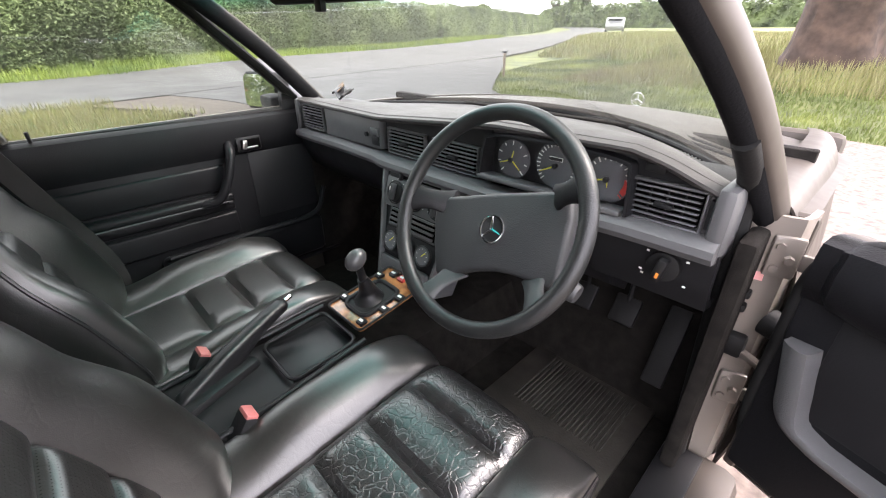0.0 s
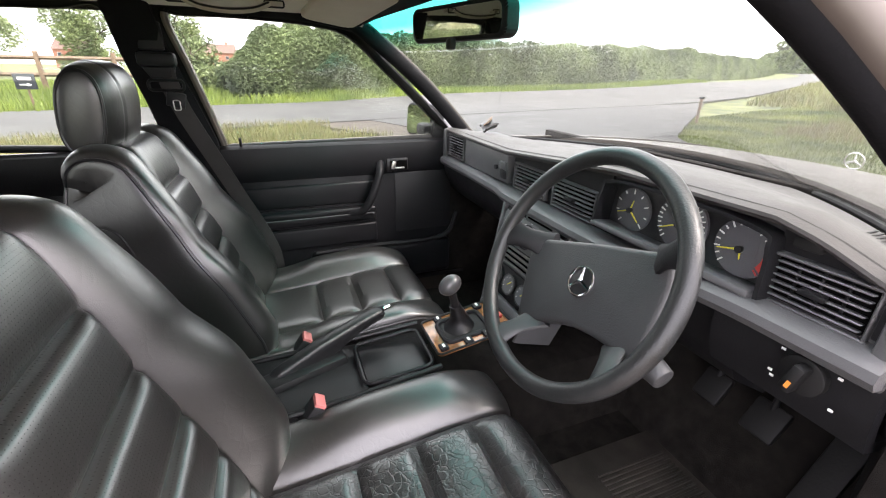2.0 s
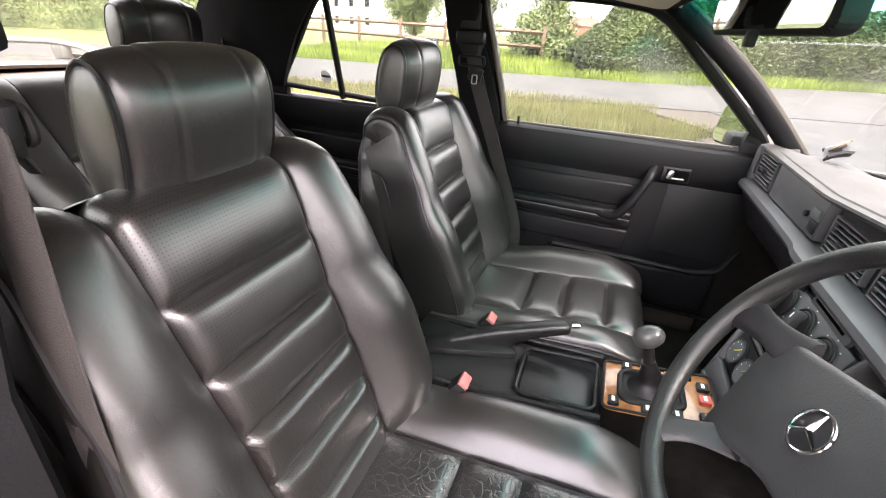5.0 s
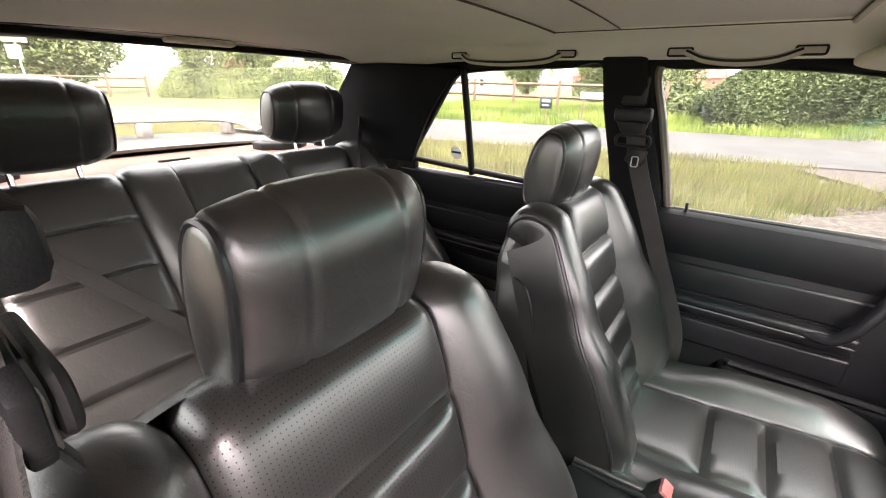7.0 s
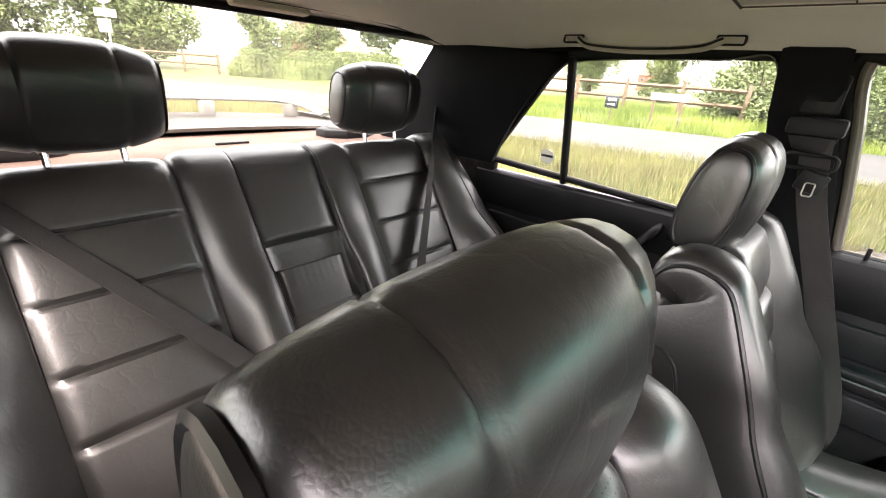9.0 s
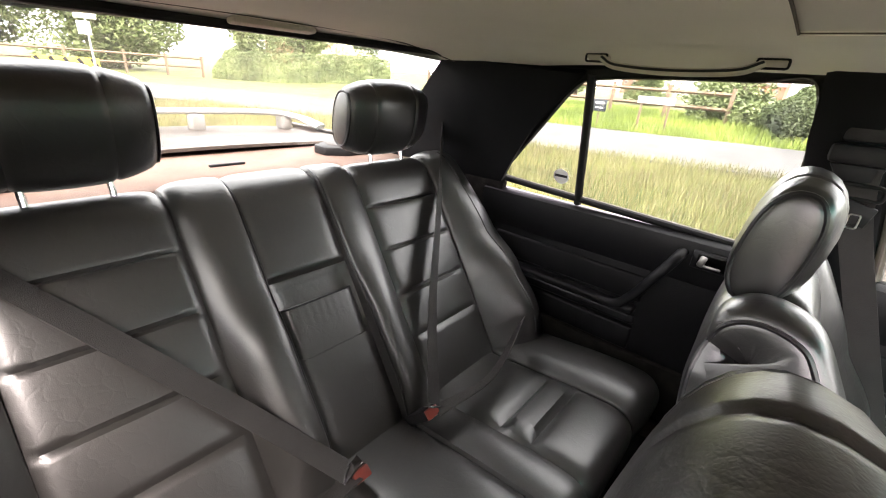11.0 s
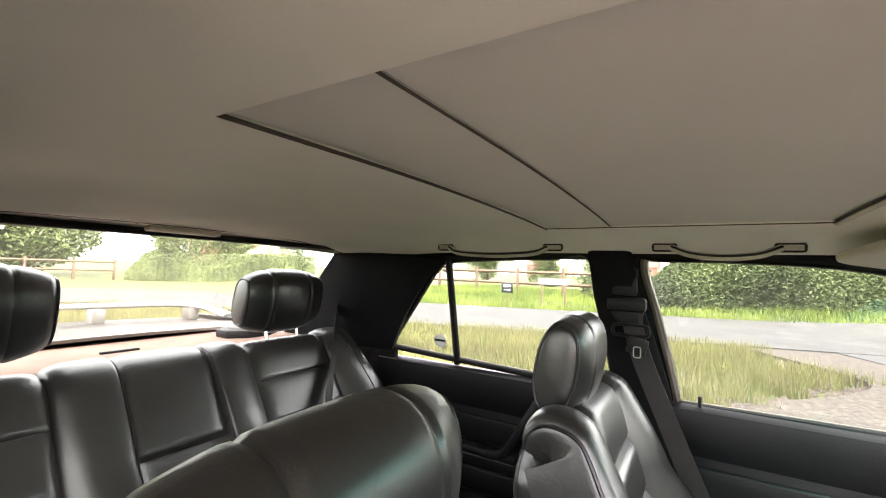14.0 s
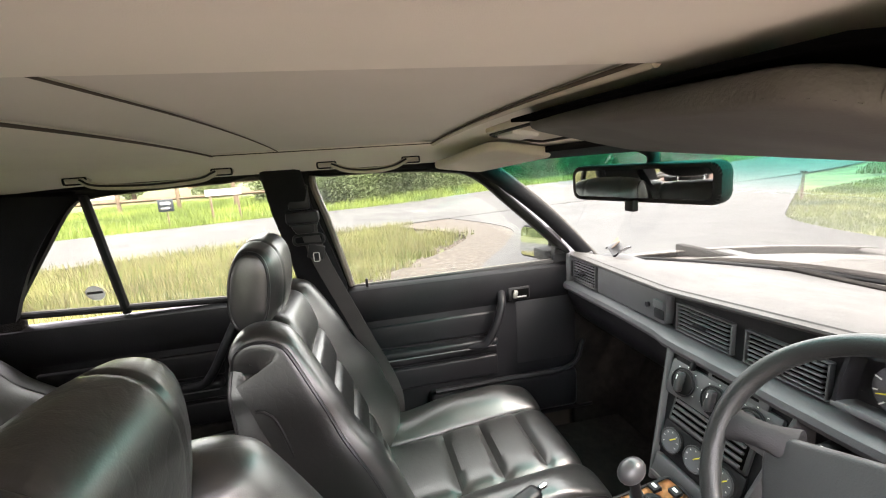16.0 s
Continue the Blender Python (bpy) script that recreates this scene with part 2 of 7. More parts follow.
SIGN_GREY = material("sign_grey", (0.35, 0.36, 0.37), 0.5, vary=0.1)


# ---- mesh helpers ----
V = Vector
MID = 0.03  # the car's middle line


def part(name, bm, mat, parent=None, label="", smooth=True, sharp=38, recalc=True):
    """Links a bmesh as one mesh object, under a thing or a part."""
    if recalc:
        bmesh.ops.recalc_face_normals(bm, faces=bm.faces[:])
    me = bpy.data.meshes.new(name)
    bm.to_mesh(me)
    bm.free()
    me.materials.append(mat)
    if smooth:
        me.shade_smooth()
        me.set_sharp_from_angle(angle=radians(sharp))
    ob = new(name, me)
    if parent is not None:
        ob.parent = parent
        p = parent.matrix_basis.copy()
        if parent.parent is not None:
            p = parent.parent.matrix_basis @ parent.matrix_parent_inverse @ p
        ob.matrix_parent_inverse = p.inverted()
    if label:
        ob["label"] = label
    return ob


def thing(name, label, category, at=(0, 0, 0), group="", kind=""):
    ob = new(name)
    ob.empty_display_size = 0.1
    ob.matrix_basis = Matrix.Translation(at)
    return tagged(ob, label, category, group, kind)


def rbox(cx, cy, cz, sx, sy, sz, bevel=0.004, m=None, seg=2, bm=None):
    own = bmesh.new()
    bmesh.ops.create_cube(own, size=1.0, matrix=Matrix.Diagonal((sx, sy, sz, 1)))
    if bevel > 0:
        b = min(bevel, 0.49 * min(sx, sy, sz))
        bmesh.ops.bevel(own, geom=own.edges[:], offset=b, segments=seg, profile=0.5, affect="EDGES")
    bmesh.ops.transform(own, matrix=Matrix.Translation((cx, cy, cz)) @ (m or Matrix()), verts=own.verts[:])
    return merge(bm, own)


def merge(bm, own):
    if bm is None:
        return own
    me = bpy.data.meshes.new("scratch")
    own.to_mesh(me)
    own.free()
    bm.from_mesh(me)
    bpy.data.meshes.remove(me)
    return bm


def rot(rx=0, ry=0, rz=0):
    return pose(0, 0, 0, rx, ry, rz)


def cyl(center, axis, r1, r2, length, seg=24, bevel=0.0, bm=None):
    """A cylinder or cone along axis, centred."""
    own = bmesh.new()
    bmesh.ops.create_cone(own, cap_ends=True, segments=seg, radius1=r1, radius2=r2, depth=length)
    if bevel > 0:
        rims = [e for e in own.edges if len(e.link_faces) == 2 and any(len(f.verts) > 4 for f in e.link_faces)]
        bmesh.ops.bevel(own, geom=rims, offset=bevel, segments=2, profile=0.5, affect="EDGES")
    m = Matrix.Translation(center) @ V(axis).to_track_quat("Z", "Y").to_matrix().to_4x4()
    bmesh.ops.transform(own, matrix=m, verts=own.verts[:])
    return merge(bm, own)


def curve(points, n):
    """A smooth line through the points, as n points."""
    p = [V(q) for q in points]
    if len(p) < 2:
        return p
    p = [2 * p[0] - p[1]] + p + [2 * p[-1] - p[-2]]
    segs = len(p) - 3
    out = []
    for i in range(n):
        f = i / (n - 1) * segs
        k = min(int(f), segs - 1)
        t = f - k
        a, b, c, d = p[k:k + 4]
        out.append(0.5 * ((2 * b) + (c - a) * t + (2 * a - 5 * b + 4 * c - d) * t * t + (3 * b - a - 3 * c + d) * t ** 3))
    return out


def grid(rows, bm=None, wrap=False, caps=False):
    """A mesh through rows of points; wrap closes every row, caps close the ends."""
    bm = bm or bmesh.new()
    vs = [[bm.verts.new(p) for p in row] for row in rows]
    n = len(rows[0])
    for a, b in zip(vs, vs[1:]):
        for i in range(n if wrap else n - 1):
            j = (i + 1) % n
            try:
                bm.faces.new((a[i], a[j], b[j], b[i]))
            except ValueError:
                pass
    if caps:
        for row in (vs[0], vs[-1]):
            try:
                bm.faces.new(row)
            except ValueError:
                pass
    return bm


def shell(rows, thick, bm=None):
    """A sheet through rows of points, given thickness against its normal."""
    own = grid(rows)
    own.normal_update()
    top = own.verts[:]
    low = {v: own.verts.new(v.co - v.normal * thick) for v in top}
    edges = [e for e in own.edges if len(e.link_faces) == 1]
    for f in own.faces[:]:
        own.faces.new([low[v] for v in reversed(f.verts)])
    for e in edges:
        a, b = e.verts
        own.faces.new((a, b, low[b], low[a]))
    return merge(bm, own)


def tube(points, radius, seg=10, closed=False, bm=None, flat=1.0, up=None, caps=True):
    """A rod along the points. radius may be a number or one per point; flat squeezes it across its second axis."""
    pts = [V(p) for p in points]
    n = len(pts)
    rad = radius if isinstance(radius, (list, tuple)) else [radius] * n
    rows, ref = [], V(up) if up else None
    for i, p in enumerate(pts):
        if closed:
            t = (pts[(i + 1) % n] - pts[i - 1]).normalized()
        else:
            t = (pts[min(i + 1, n - 1)] - pts[max(i - 1, 0)]).normalized()
        if ref is None:
            ref = V((0, 0, 1)) if abs(t.z) < 0.9 else V((1, 0, 0))
        a = (ref - t * ref.dot(t)).normalized()
        if not up:
            ref = a
        b = t.cross(a)
        rows.append([p + rad[i] * (a * math.cos(k * math.tau / seg) * flat + b * math.sin(k * math.tau / seg)) for k in range(seg)])
    if closed:
        rows.append(rows[0])
    own = grid(rows, wrap=True, caps=caps and not closed)
    if closed:
        bmesh.ops.remove_doubles(own, verts=own.verts[:], dist=1e-5)
    return merge(bm, own)


def strap(points, across, width, thick, n=40):
    """A flat strap along the points; across: its width's direction, one for all or one per point."""
    pts = curve(points, n)
    acr = curve(across, n) if isinstance(across[0], (tuple, list, Vector)) else [V(across)] * n
    rows = []
    for i, p in enumerate(pts):
        t = (pts[min(i + 1, n - 1)] - pts[max(i - 1, 0)]).normalized()
        a = (acr[i] - t * acr[i].dot(t)).normalized()
        b = t.cross(a)
        w, h = width / 2, thick / 2
        rows.append([p + a * w + b * h, p - a * w + b * h, p - a * w - b * h, p + a * w - b * h])
    return grid(rows, wrap=True, caps=True)


def ring(center, axis, radius, wire, seg=48, wseg=10, bm=None):
    q = V(axis).to_track_quat("Z", "Y").to_matrix()
    return tube([V(center) + q @ V((radius * math.cos(a * math.tau / seg), radius * math.sin(a * math.tau / seg), 0)) for a in range(seg)], wire, wseg, closed=True, bm=bm)


def prism(outline, depth, bevel=0.0, m=None, seg=2):
    """A plate with that outline (x, y pairs) and depth along z from 0, put in place by m."""
    bm = bmesh.new()
    f = bm.faces.new([bm.verts.new((x, y, 0)) for x, y in outline])
    r = bmesh.ops.extrude_face_region(bm, geom=[f])
    bmesh.ops.translate(bm, vec=(0, 0, depth), verts=[v for v in r["geom"] if isinstance(v, bmesh.types.BMVert)])
    bmesh.ops.recalc_face_normals(bm, faces=bm.faces[:])
    if bevel > 0:
        bmesh.ops.bevel(bm, geom=bm.edges[:], offset=bevel, segments=seg, profile=0.5, affect="EDGES")
    if m is not None:
        bmesh.ops.transform(bm, matrix=m, verts=bm.verts[:])
    return bm


def rounded(w, h, r, n=5):
    """The outline of a rounded rectangle about the origin."""
    out = []
    for cx, cy, a0 in ((w / 2 - r, h / 2 - r, 0), (-w / 2 + r, h / 2 - r, 90), (-w / 2 + r, -h / 2 + r, 180), (w / 2 - r, -h / 2 + r, 270)):
        for k in range(n + 1):
            a = radians(a0 + 90 * k / n)
            out.append((cx + r * math.cos(a), cy + r * math.sin(a)))
    return out


def axes(origin, right, up):
    """A pose at origin whose x is right and y is up."""
    x = V(right).normalized()
    z = x.cross(V(up)).normalized()
    y = z.cross(x)
    return Matrix.Translation(origin) @ Matrix((x, y, z)).transposed().to_4x4()


def smooth(a, b, t):
    t = max(0.0, min(1.0, (t - a) / (b - a)))
    return t * t * (3 - 2 * t)


def spine(points, n):
    """A profile in the y-z plane: points, and the direction square to it (to the left of its run)."""
    pts = curve([(0, y, z) for y, z in points], n)
    out = []
    for i, p in enumerate(pts):
        t = (pts[min(i + 1, n - 1)] - pts[max(i - 1, 0)]).normalized()
        out.append((p, V((0, -t.z, t.y)), i / (n - 1)))
    return out


def padded(line, profile, x0=MID, uv=False, bm=None):
    """Upholstery along a spine: profile(v) gives (x, height) pairs across it."""
    rows = [[p + V((x0 + x, 0, 0)) + nrm * h for x, h in profile(v)] for p, nrm, v in line]
    own = grid(rows)
    if uv:
        lay = own.loops.layers.uv.new("UVMap")
        run = [0.0]
        for (p, *_), (q, *_) in zip(line, line[1:]):
            run.append(run[-1] + (q - p).length)
        where = {}
        n = len(rows[0])
        own.verts.ensure_lookup_table()
        for i in range(len(rows)):
            for j in range(n):
                where[i * n + j] = (rows[i][j].x, run[i])
        own.verts.index_update()
        for f in own.faces:
            for lp in f.loops:
                lp[lay].uv = where[lp.vert.index]
    return own if bm is None else merge(bm, own)


# ---- car shell: side line, roof line ----
def gx(z):
    """Half width of the glass at height z."""
    return 0.715 - (z - 0.89) * 0.30


def roof_z(x, y):
    x -= MID
    z = 1.322 - 0.012 * (x / 0.5) ** 2 - 0.020 * max(0.0, abs(x) - 0.50) / 0.085
    z -= 0.022 * smooth(-0.45, -0.97, y) + 0.035 * smooth(0.40, 0.58, y)
    return z


def screen_y(x, z):
    """The windscreen: raked and curved."""
    k = (z - 0.95) / 0.32
    return (1.33 - 0.85 * x * x) * (1 - k) + (0.62 - 0.25 * x * x) * k


SUN_L, SUN_R, SUN_Y0, SUN_Y1 = -0.348, 0.408, -0.135, 0.352

headliner = thing("headliner", "beige woven cloth headlining with a sliding roof panel", "ceiling", (0, 0, 1.3), kind="structure")


def lining_piece(x0, x1, y0, y1, nx, ny, lift=0.0):
    return [[V((x0 + (x1 - x0) * i / nx, y0 + (y1 - y0) * j / ny, roof_z(x0 + (x1 - x0) * i / nx, y0 + (y1 - y0) * j / ny) + lift)) for i in range(nx + 1)] for j in range(ny + 1)]


bm = bmesh.new()
for x0, x1, y0, y1, nx, ny in ((-0.585, 0.650, -0.97, SUN_Y0, 30, 20), (-0.585, SUN_L, SUN_Y0, SUN_Y1, 8, 10), (SUN_R, 0.650, SUN_Y0, SUN_Y1, 8, 10), (-0.585, 0.650, SUN_Y1, 0.56, 30, 8)):
    shell(lining_piece(x0, x1, y0, y1, nx, ny), -0.02, bm)
part("lining", bm, HEADLINING, headliner)
rows = [[V((x, y, z - 0.012 * (x / 0.5) ** 2)) for x in [(-0.57 + 1.14 * i / 20) for i in range(21)]] for y, z in ((-0.962, 1.302), (-0.978, 1.298), (-0.990, 1.290), (-0.995, 1.280))]
part("rear_header", shell(rows, 0.012), HEADLINING, headliner)
part("rear_roof_panel", shell(lining_piece(SUN_L + 0.0015, SUN_R - 0.0015, SUN_Y0 + 0.0015, -0.0008, 12, 4, 0.006), -0.012), PANEL_CLOTH, headliner)
part("sliding_roof_panel", shell(lining_piece(SUN_L + 0.0015, SUN_R - 0.0015, 0.0008, SUN_Y1 - 0.0015, 12, 8, 0.007), -0.012), PANEL_CLOTH, headliner)
part("roof_void", rbox(0.03, 0.11, 1.350, 0.82, 0.54, 0.004, 0), TRIM, headliner)
part("front_piping", tube(curve([(x, SUN_Y1 - 0.001, roof_z(x, SUN_Y1) + 0.001) for x in (SUN_L, -0.2, 0, 0.2, SUN_R)], 20), 0.004), HANDLE_TRIM, headliner)
part("front_seal", tube(curve([(x, SUN_Y1 - 0.005, roof_z(x, SUN_Y1) + 0.003) for x in (SUN_L, -0.2, 0, 0.2, SUN_R)], 20), 0.0018), SEAM, headliner)
part("rear_seal", tube(curve([(x, SUN_Y0 + 0.001, roof_z(x, SUN_Y0) + 0.002) for x in (SUN_L, -0.2, 0, 0.2, SUN_R)], 20), 0.0020), SEAM, headliner)
part("rear_lining_seam", tube(curve([(x, -0.912 - 0.01 * (x / 0.5) ** 2, roof_z(x, -0.912) - 0.0002) for x in (-0.56, -0.3, 0, 0.3, 0.56)], 24), 0.0013), SEAM, headliner)
part("panel_seam", tube(curve([(x, 0.0, roof_z(x, 0) + 0.005) for x in (SUN_L, -0.2, 0, 0.2, SUN_R)], 20), 0.0011), SEAM, headliner)
for x in (SUN_L, SUN_R):
    part("side_seal", tube([(x, y, roof_z(x, y) + 0.003) for y in (SUN_Y0, 0, 0.15, SUN_Y1)], 0.0012), SEAM, headliner)

# ---- outer body ----
body = thing("car", "champagne metallic saloon car standing on gravel, driver's door open", "car", (0, 0, 0.0))


def roof_skin():
    rows = []
    for j in range(25):
        row = []
        for i in range(25):
            x = -0.63 + 1.35 * i / 24
            y = -1.01 + (1.66 - 0.25 * x * x) * j / 24
            row.append(V((x, y, roof_z(x * 0.95, min(y, 0.5)) + 0.045 - 0.012 * abs(x))))
        rows.append(row)
    return rows


skin = roof_skin()
part("roof_flange", shell([skin[-1], [p + V((0, -0.004, 1.278 - p.z)) for p in skin[-1]]], 0.004), PAINT, body)
part("roof_flange", shell([skin[0], [p + V((0, 0.006, 1.287 - p.z)) for p in skin[0]]], 0.004), PAINT, body)
for k in (0, -1):
    part("roof_side", shell([[r[k] for r in skin], [r[k] + V((0.012 if k else -0.012, 0, 1.262 - 0.03 * smooth(0.45, 0.62, r[k].y) - r[k].z)) for r in skin]], 0.004), PAINT, body)
part("roof_skin", shell(skin, -0.004), PAINT, body)
rows = []
for j in range(15):
    k = j / 14
    rows.append([V((x, (screen_y(x * 0.9, 0.95) + 0.10) * (1 - k) + (2.18 - 0.10 * (x / 0.75) ** 2) * k, 0.913 - 0.098 * k ** 1.5 - 0.05 * (abs(x) / 0.75) ** 3 + 0.012 * smooth(0.55, 0.45, abs(x)))) for x in [(-0.76 + 1.52 * i / 30) for i in range(31)]])
part("bonnet", shell(rows, 0.012), PAINT, body)
bm = rbox(0, 1.46, 0.872, 1.40, 0.14, 0.02, 0.006)
part("scuttle_grille", bm, TRIM, body)
for s in (-1, 1):
    rows = []
    for j in range(17):
        y = 1.02 + 1.18 * j / 16
        pr = [(0.66, 0.897), (0.705, 0.893), (0.735, 0.868), (0.762, 0.79), (0.785, 0.62), (0.79, 0.42), (0.77, 0.26)]
        rows.append([V((s * (p.x - 0.06 * (j / 16) ** 3), y, p.y - 0.075 * (j / 16) ** 2)) for p in curve([(a, b, 0) for a, b in pr], 22)])
    part("front_wing", shell(rows, 0.004 * s), PAINT, body)
    part("wing_end", rbox(s * 0.742, 1.045, 0.58, 0.05, 0.03, 0.58, 0.01), PAINT, body)
    # sill below the doors
    bm = rbox(s * 0.765, 0.05, 0.25, 0.12, 1.92, 0.13, 0.03)
    part("sill", bm, PAINT, body, "painted sill with black step trim")
    part("sill_trim", rbox(s * 0.715, 0.05, 0.322, 0.075, 1.85, 0.012, 0.004), TRIM, body)
    # rear quarter and tail
    rows = []
    for j in range(17):
        y = -0.98 - 1.2 * j / 16
        pr = [(0.70, 0.945), (0.755, 0.94), (0.80, 0.90), (0.83, 0.76), (0.838, 0.60), (0.80, 0.26)]
        rows.append([V((s * (p.x - 0.05 * (j / 16) ** 3), y, p.y)) for p in curve([(a, b, 0) for a, b in pr], 18)])
    part("rear_quarter", shell(rows, 0.004 * s), PAINT, body)
rows = []
for j in range(9):
    k = j / 8
    rows.append([V((x, -1.50 - 0.62 * k, 0.955 - 0.02 * k - 0.02 * (x / 0.7) ** 2)) for x in [(-0.72 + 1.44 * i / 20) for i in range(21)]])
part("boot_lid", shell(rows, 0.01), PAINT, body)
part("tail_panel", rbox(0, -2.15, 0.62, 1.5, 0.06, 0.60, 0.03), PAINT, body)
part("nose_panel", rbox(0, 2.22, 0.55, 1.44, 0.08, 0.52, 0.03), PAINT, body)
part("floor_pan", rbox(0, 0.0, 0.215, 1.42, 3.9, 0.03, 0.005), TRIM, body)
for s in (-1, 1):
    for y in (1.58, -1.085):
        w = part("wheel", cyl((s * 0.72, y, 0.305), (1, 0, 0), 0.305, 0.305, 0.19, 40, 0.02), RUBBER, body)
        part("rim", cyl((s * 0.80, y, 0.305), (1, 0, 0), 0.19, 0.185, 0.05, 32, 0.01), STEEL, w)
# bonnet star
star_at = V((0.0, 2.13, 0.868))
bm = ring(star_at, (0, 1, 0.15), 0.028, 0.0022, 40, 8)
for k in range(3):
    a = radians(90 + 120 * k)
    tube([star_at, star_at + 0.028 * V((math.cos(a), 0, math.sin(a)))], [0.004, 0.0015], 6, bm=bm)
cyl(star_at - V((0, 0, 0.042)), (0, 0, 1), 0.006, 0.004, 0.03, 12, bm=bm)
part("bonnet_ornament", bm, CHROME, body, "chrome ring ornament on the bonnet")
# spoiler on the boot
pts = [(-0.70, -1.86, 0.955), (-0.64, -1.95, 0.99), (-0.52, -2.02, 1.008), (-0.25, -2.06, 1.012), (0, -2.07, 1.014), (0.25, -2.06, 1.012), (0.52, -2.02, 1.008), (0.64, -1.95, 0.99), (0.70, -1.86, 0.955)]
part("spoiler_blade", tube(curve(pts, 48), 0.055, 14, flat=0.22, up=(0, 0, 1)), SILVER, body, "pale silver boot spoiler blade")
for x in (-0.58, -0.2, 0.2, 0.58):
    part("spoiler_foot", rbox(x, -2.0 + 0.03 * abs(x), 0.972, 0.05, 0.07, 0.07, 0.01), SILVER, body)


# ---- pillars and inner sides ----
for s in (-1, 1):
    # windscreen pillar: inner cover and painted outer post
    a0, a1 = V((s * 0.690, 0.985, 0.885)), V((-0.578 if s < 0 else 0.556, 0.525, 1.268))
    rows = []
    for j in range(13):
        k = -0.10 + 1.10 * j / 12
        c = a0.lerp(a1, k) + V((s * 0.012 * math.sin(math.pi * k), 0.012 * math.sin(math.pi * k), 0.018 * math.sin(math.pi * k)))
        d = (a1 - a0).normalized()
        side = V((s, 0, 0.3)).normalized()
        fwd = d.cross(side).normalized()
        if fwd.y < 0:
            fwd = -fwd
        w, h = 0.023, 0.024
        rows.append([c + side * (w * math.cos(t)) * (1.0 if math.cos(t) > 0 else 0.8) + fwd * (h * math.sin(t)) for t in [math.tau * i / 14 for i in range(14)]])
    part("windscreen_pillar_cover", grid(rows, wrap=True, caps=True), PILLAR, body, "dark grey windscreen pillar cover")
    rows = []
    for j in range(13):
        k = -0.22 + 1.22 * j / 12
        c = a0.lerp(a1, k) + V((s * 0.020, 0.012, 0.004)) + V((s * 0.012, 0.012, 0.018)) * math.sin(math.pi * k)
        rows.append([c + V((s * 0.010 * math.cos(t), 0.024 * math.sin(t), 0.012 * math.sin(t + 0.6))) for t in [math.tau * i / 14 for i in range(14)]])
    part("windscreen_post", grid(rows, wrap=True, caps=True), PAINT, body)
    # centre pillar
    rows = []
    for j in range(9):
        z = 0.30 + (1.285 - 0.30) * j / 8
        k = smooth(0.86, 1.28, z)
        y0, y1 = -0.035 - 0.055 * k, 0.105 - 0.09 * k
        xo = s * (gx(max(z, 0.89)) - 0.034)
        rows.append([V((xo + s * 0.05, y0, z)), V((xo + s * 0.008, y0, z)), V((xo, y0 + 0.012, z)), V((xo, y1 - 0.012, z)), V((xo + s * 0.008, y1, z)), V((xo + s * 0.05, y1, z))])
    part("centre_pillar", grid(rows, wrap=True, caps=True), PILLAR, body, "black trimmed centre pillar")
    # rear pillar cover
    corners = [V((s * 0.690, -0.798, 0.930)), V((s * 0.614, -0.548, 1.266)), V((s * 0.565, -0.965, 1.285)), V((s * 0.635, -1.32, 0.94))]
    rows = []
    for j in range(9):
        k = j / 8
        a, b = corners[0].lerp(corners[1], k), corners[3].lerp(corners[2], k)
        a += V((0, -0.02, 0.01)) * math.sin(math.pi * k)
        rows.append([a.lerp(b, i / 8) - V((s * 0.012 * math.sin(math.pi * i / 8), 0, 0)) for i in range(9)])
    part("rear_pillar_cover", shell(rows, 0.03 * -s), PILLAR, body, "matt black rear pillar cover")
    # cant rail above the doors
    pts = [(s * 0.60, 0.60, 1.235), (s * 0.607, 0.45, 1.266), (s * 0.612, 0.2, 1.282), (s * 0.612, -0.1, 1.287), (s * 0.61, -0.4, 1.284), (s * 0.603, -0.62, 1.280), (s * 0.592, -0.80, 1.286), (s * 0.575, -0.985, 1.282)]
    if s > 0:
        pts = [(x + 0.062 * smooth(0.62, 0.35, y), y, z + 0.024 * smooth(0.60, 0.35, y)) for x, y, z in pts]
    part("cant_rail", tube(curve(pts, 30), 0.021, 12, flat=0.7), PILLAR, body, "black cant rail above the doors")
part("aperture_seal", tube(curve([(0.605, 0.62, 1.210), (0.612, 0.50, 1.266), (0.640, 0.32, 1.304), (0.652, 0.10, 1.313), (0.652, -0.10, 1.312)], 30), 0.017, 10), CARPET, body, "fuzzy black door aperture seal")
# black sheet put in for the dark shade between visor and lining
part("visor_shade_sheet", shell([[V((x, y, roof_z(x, y) - 0.010)) for x in [0.165 + 0.39 * i / 10 for i in range(11)]] for y in (0.348, 0.38, 0.42, 0.45, 0.49)], 0.004), SHADE_BLACK, body, "black sheet standing in for the shade above the driver's sun visor")
part("front_header", shell([[V((x, 0.545 + 0.048 * k - 0.22 * x * x, 1.288 - 0.008 * k - 0.02 * (x / 0.58) ** 4)) for x in [(-0.58 + 1.16 * i / 20) for i in range(21)]] for k in (0, 0.5, 1.0, 1.5)], 0.012), PILLAR, body)

# ---- glazing ----


def screen_rows(k0, k1, n):
    return [[V((x * (0.69 - 0.10 * k), screen_y(x * (0.69 - 0.10 * k), 0.95 + 0.32 * k), 0.95 + 0.325 * k)) for x in [(-1 + 2 * i / 24) for i in range(25)]] for k in [k0 + (k1 - k0) * j / n for j in range(n + 1)]]


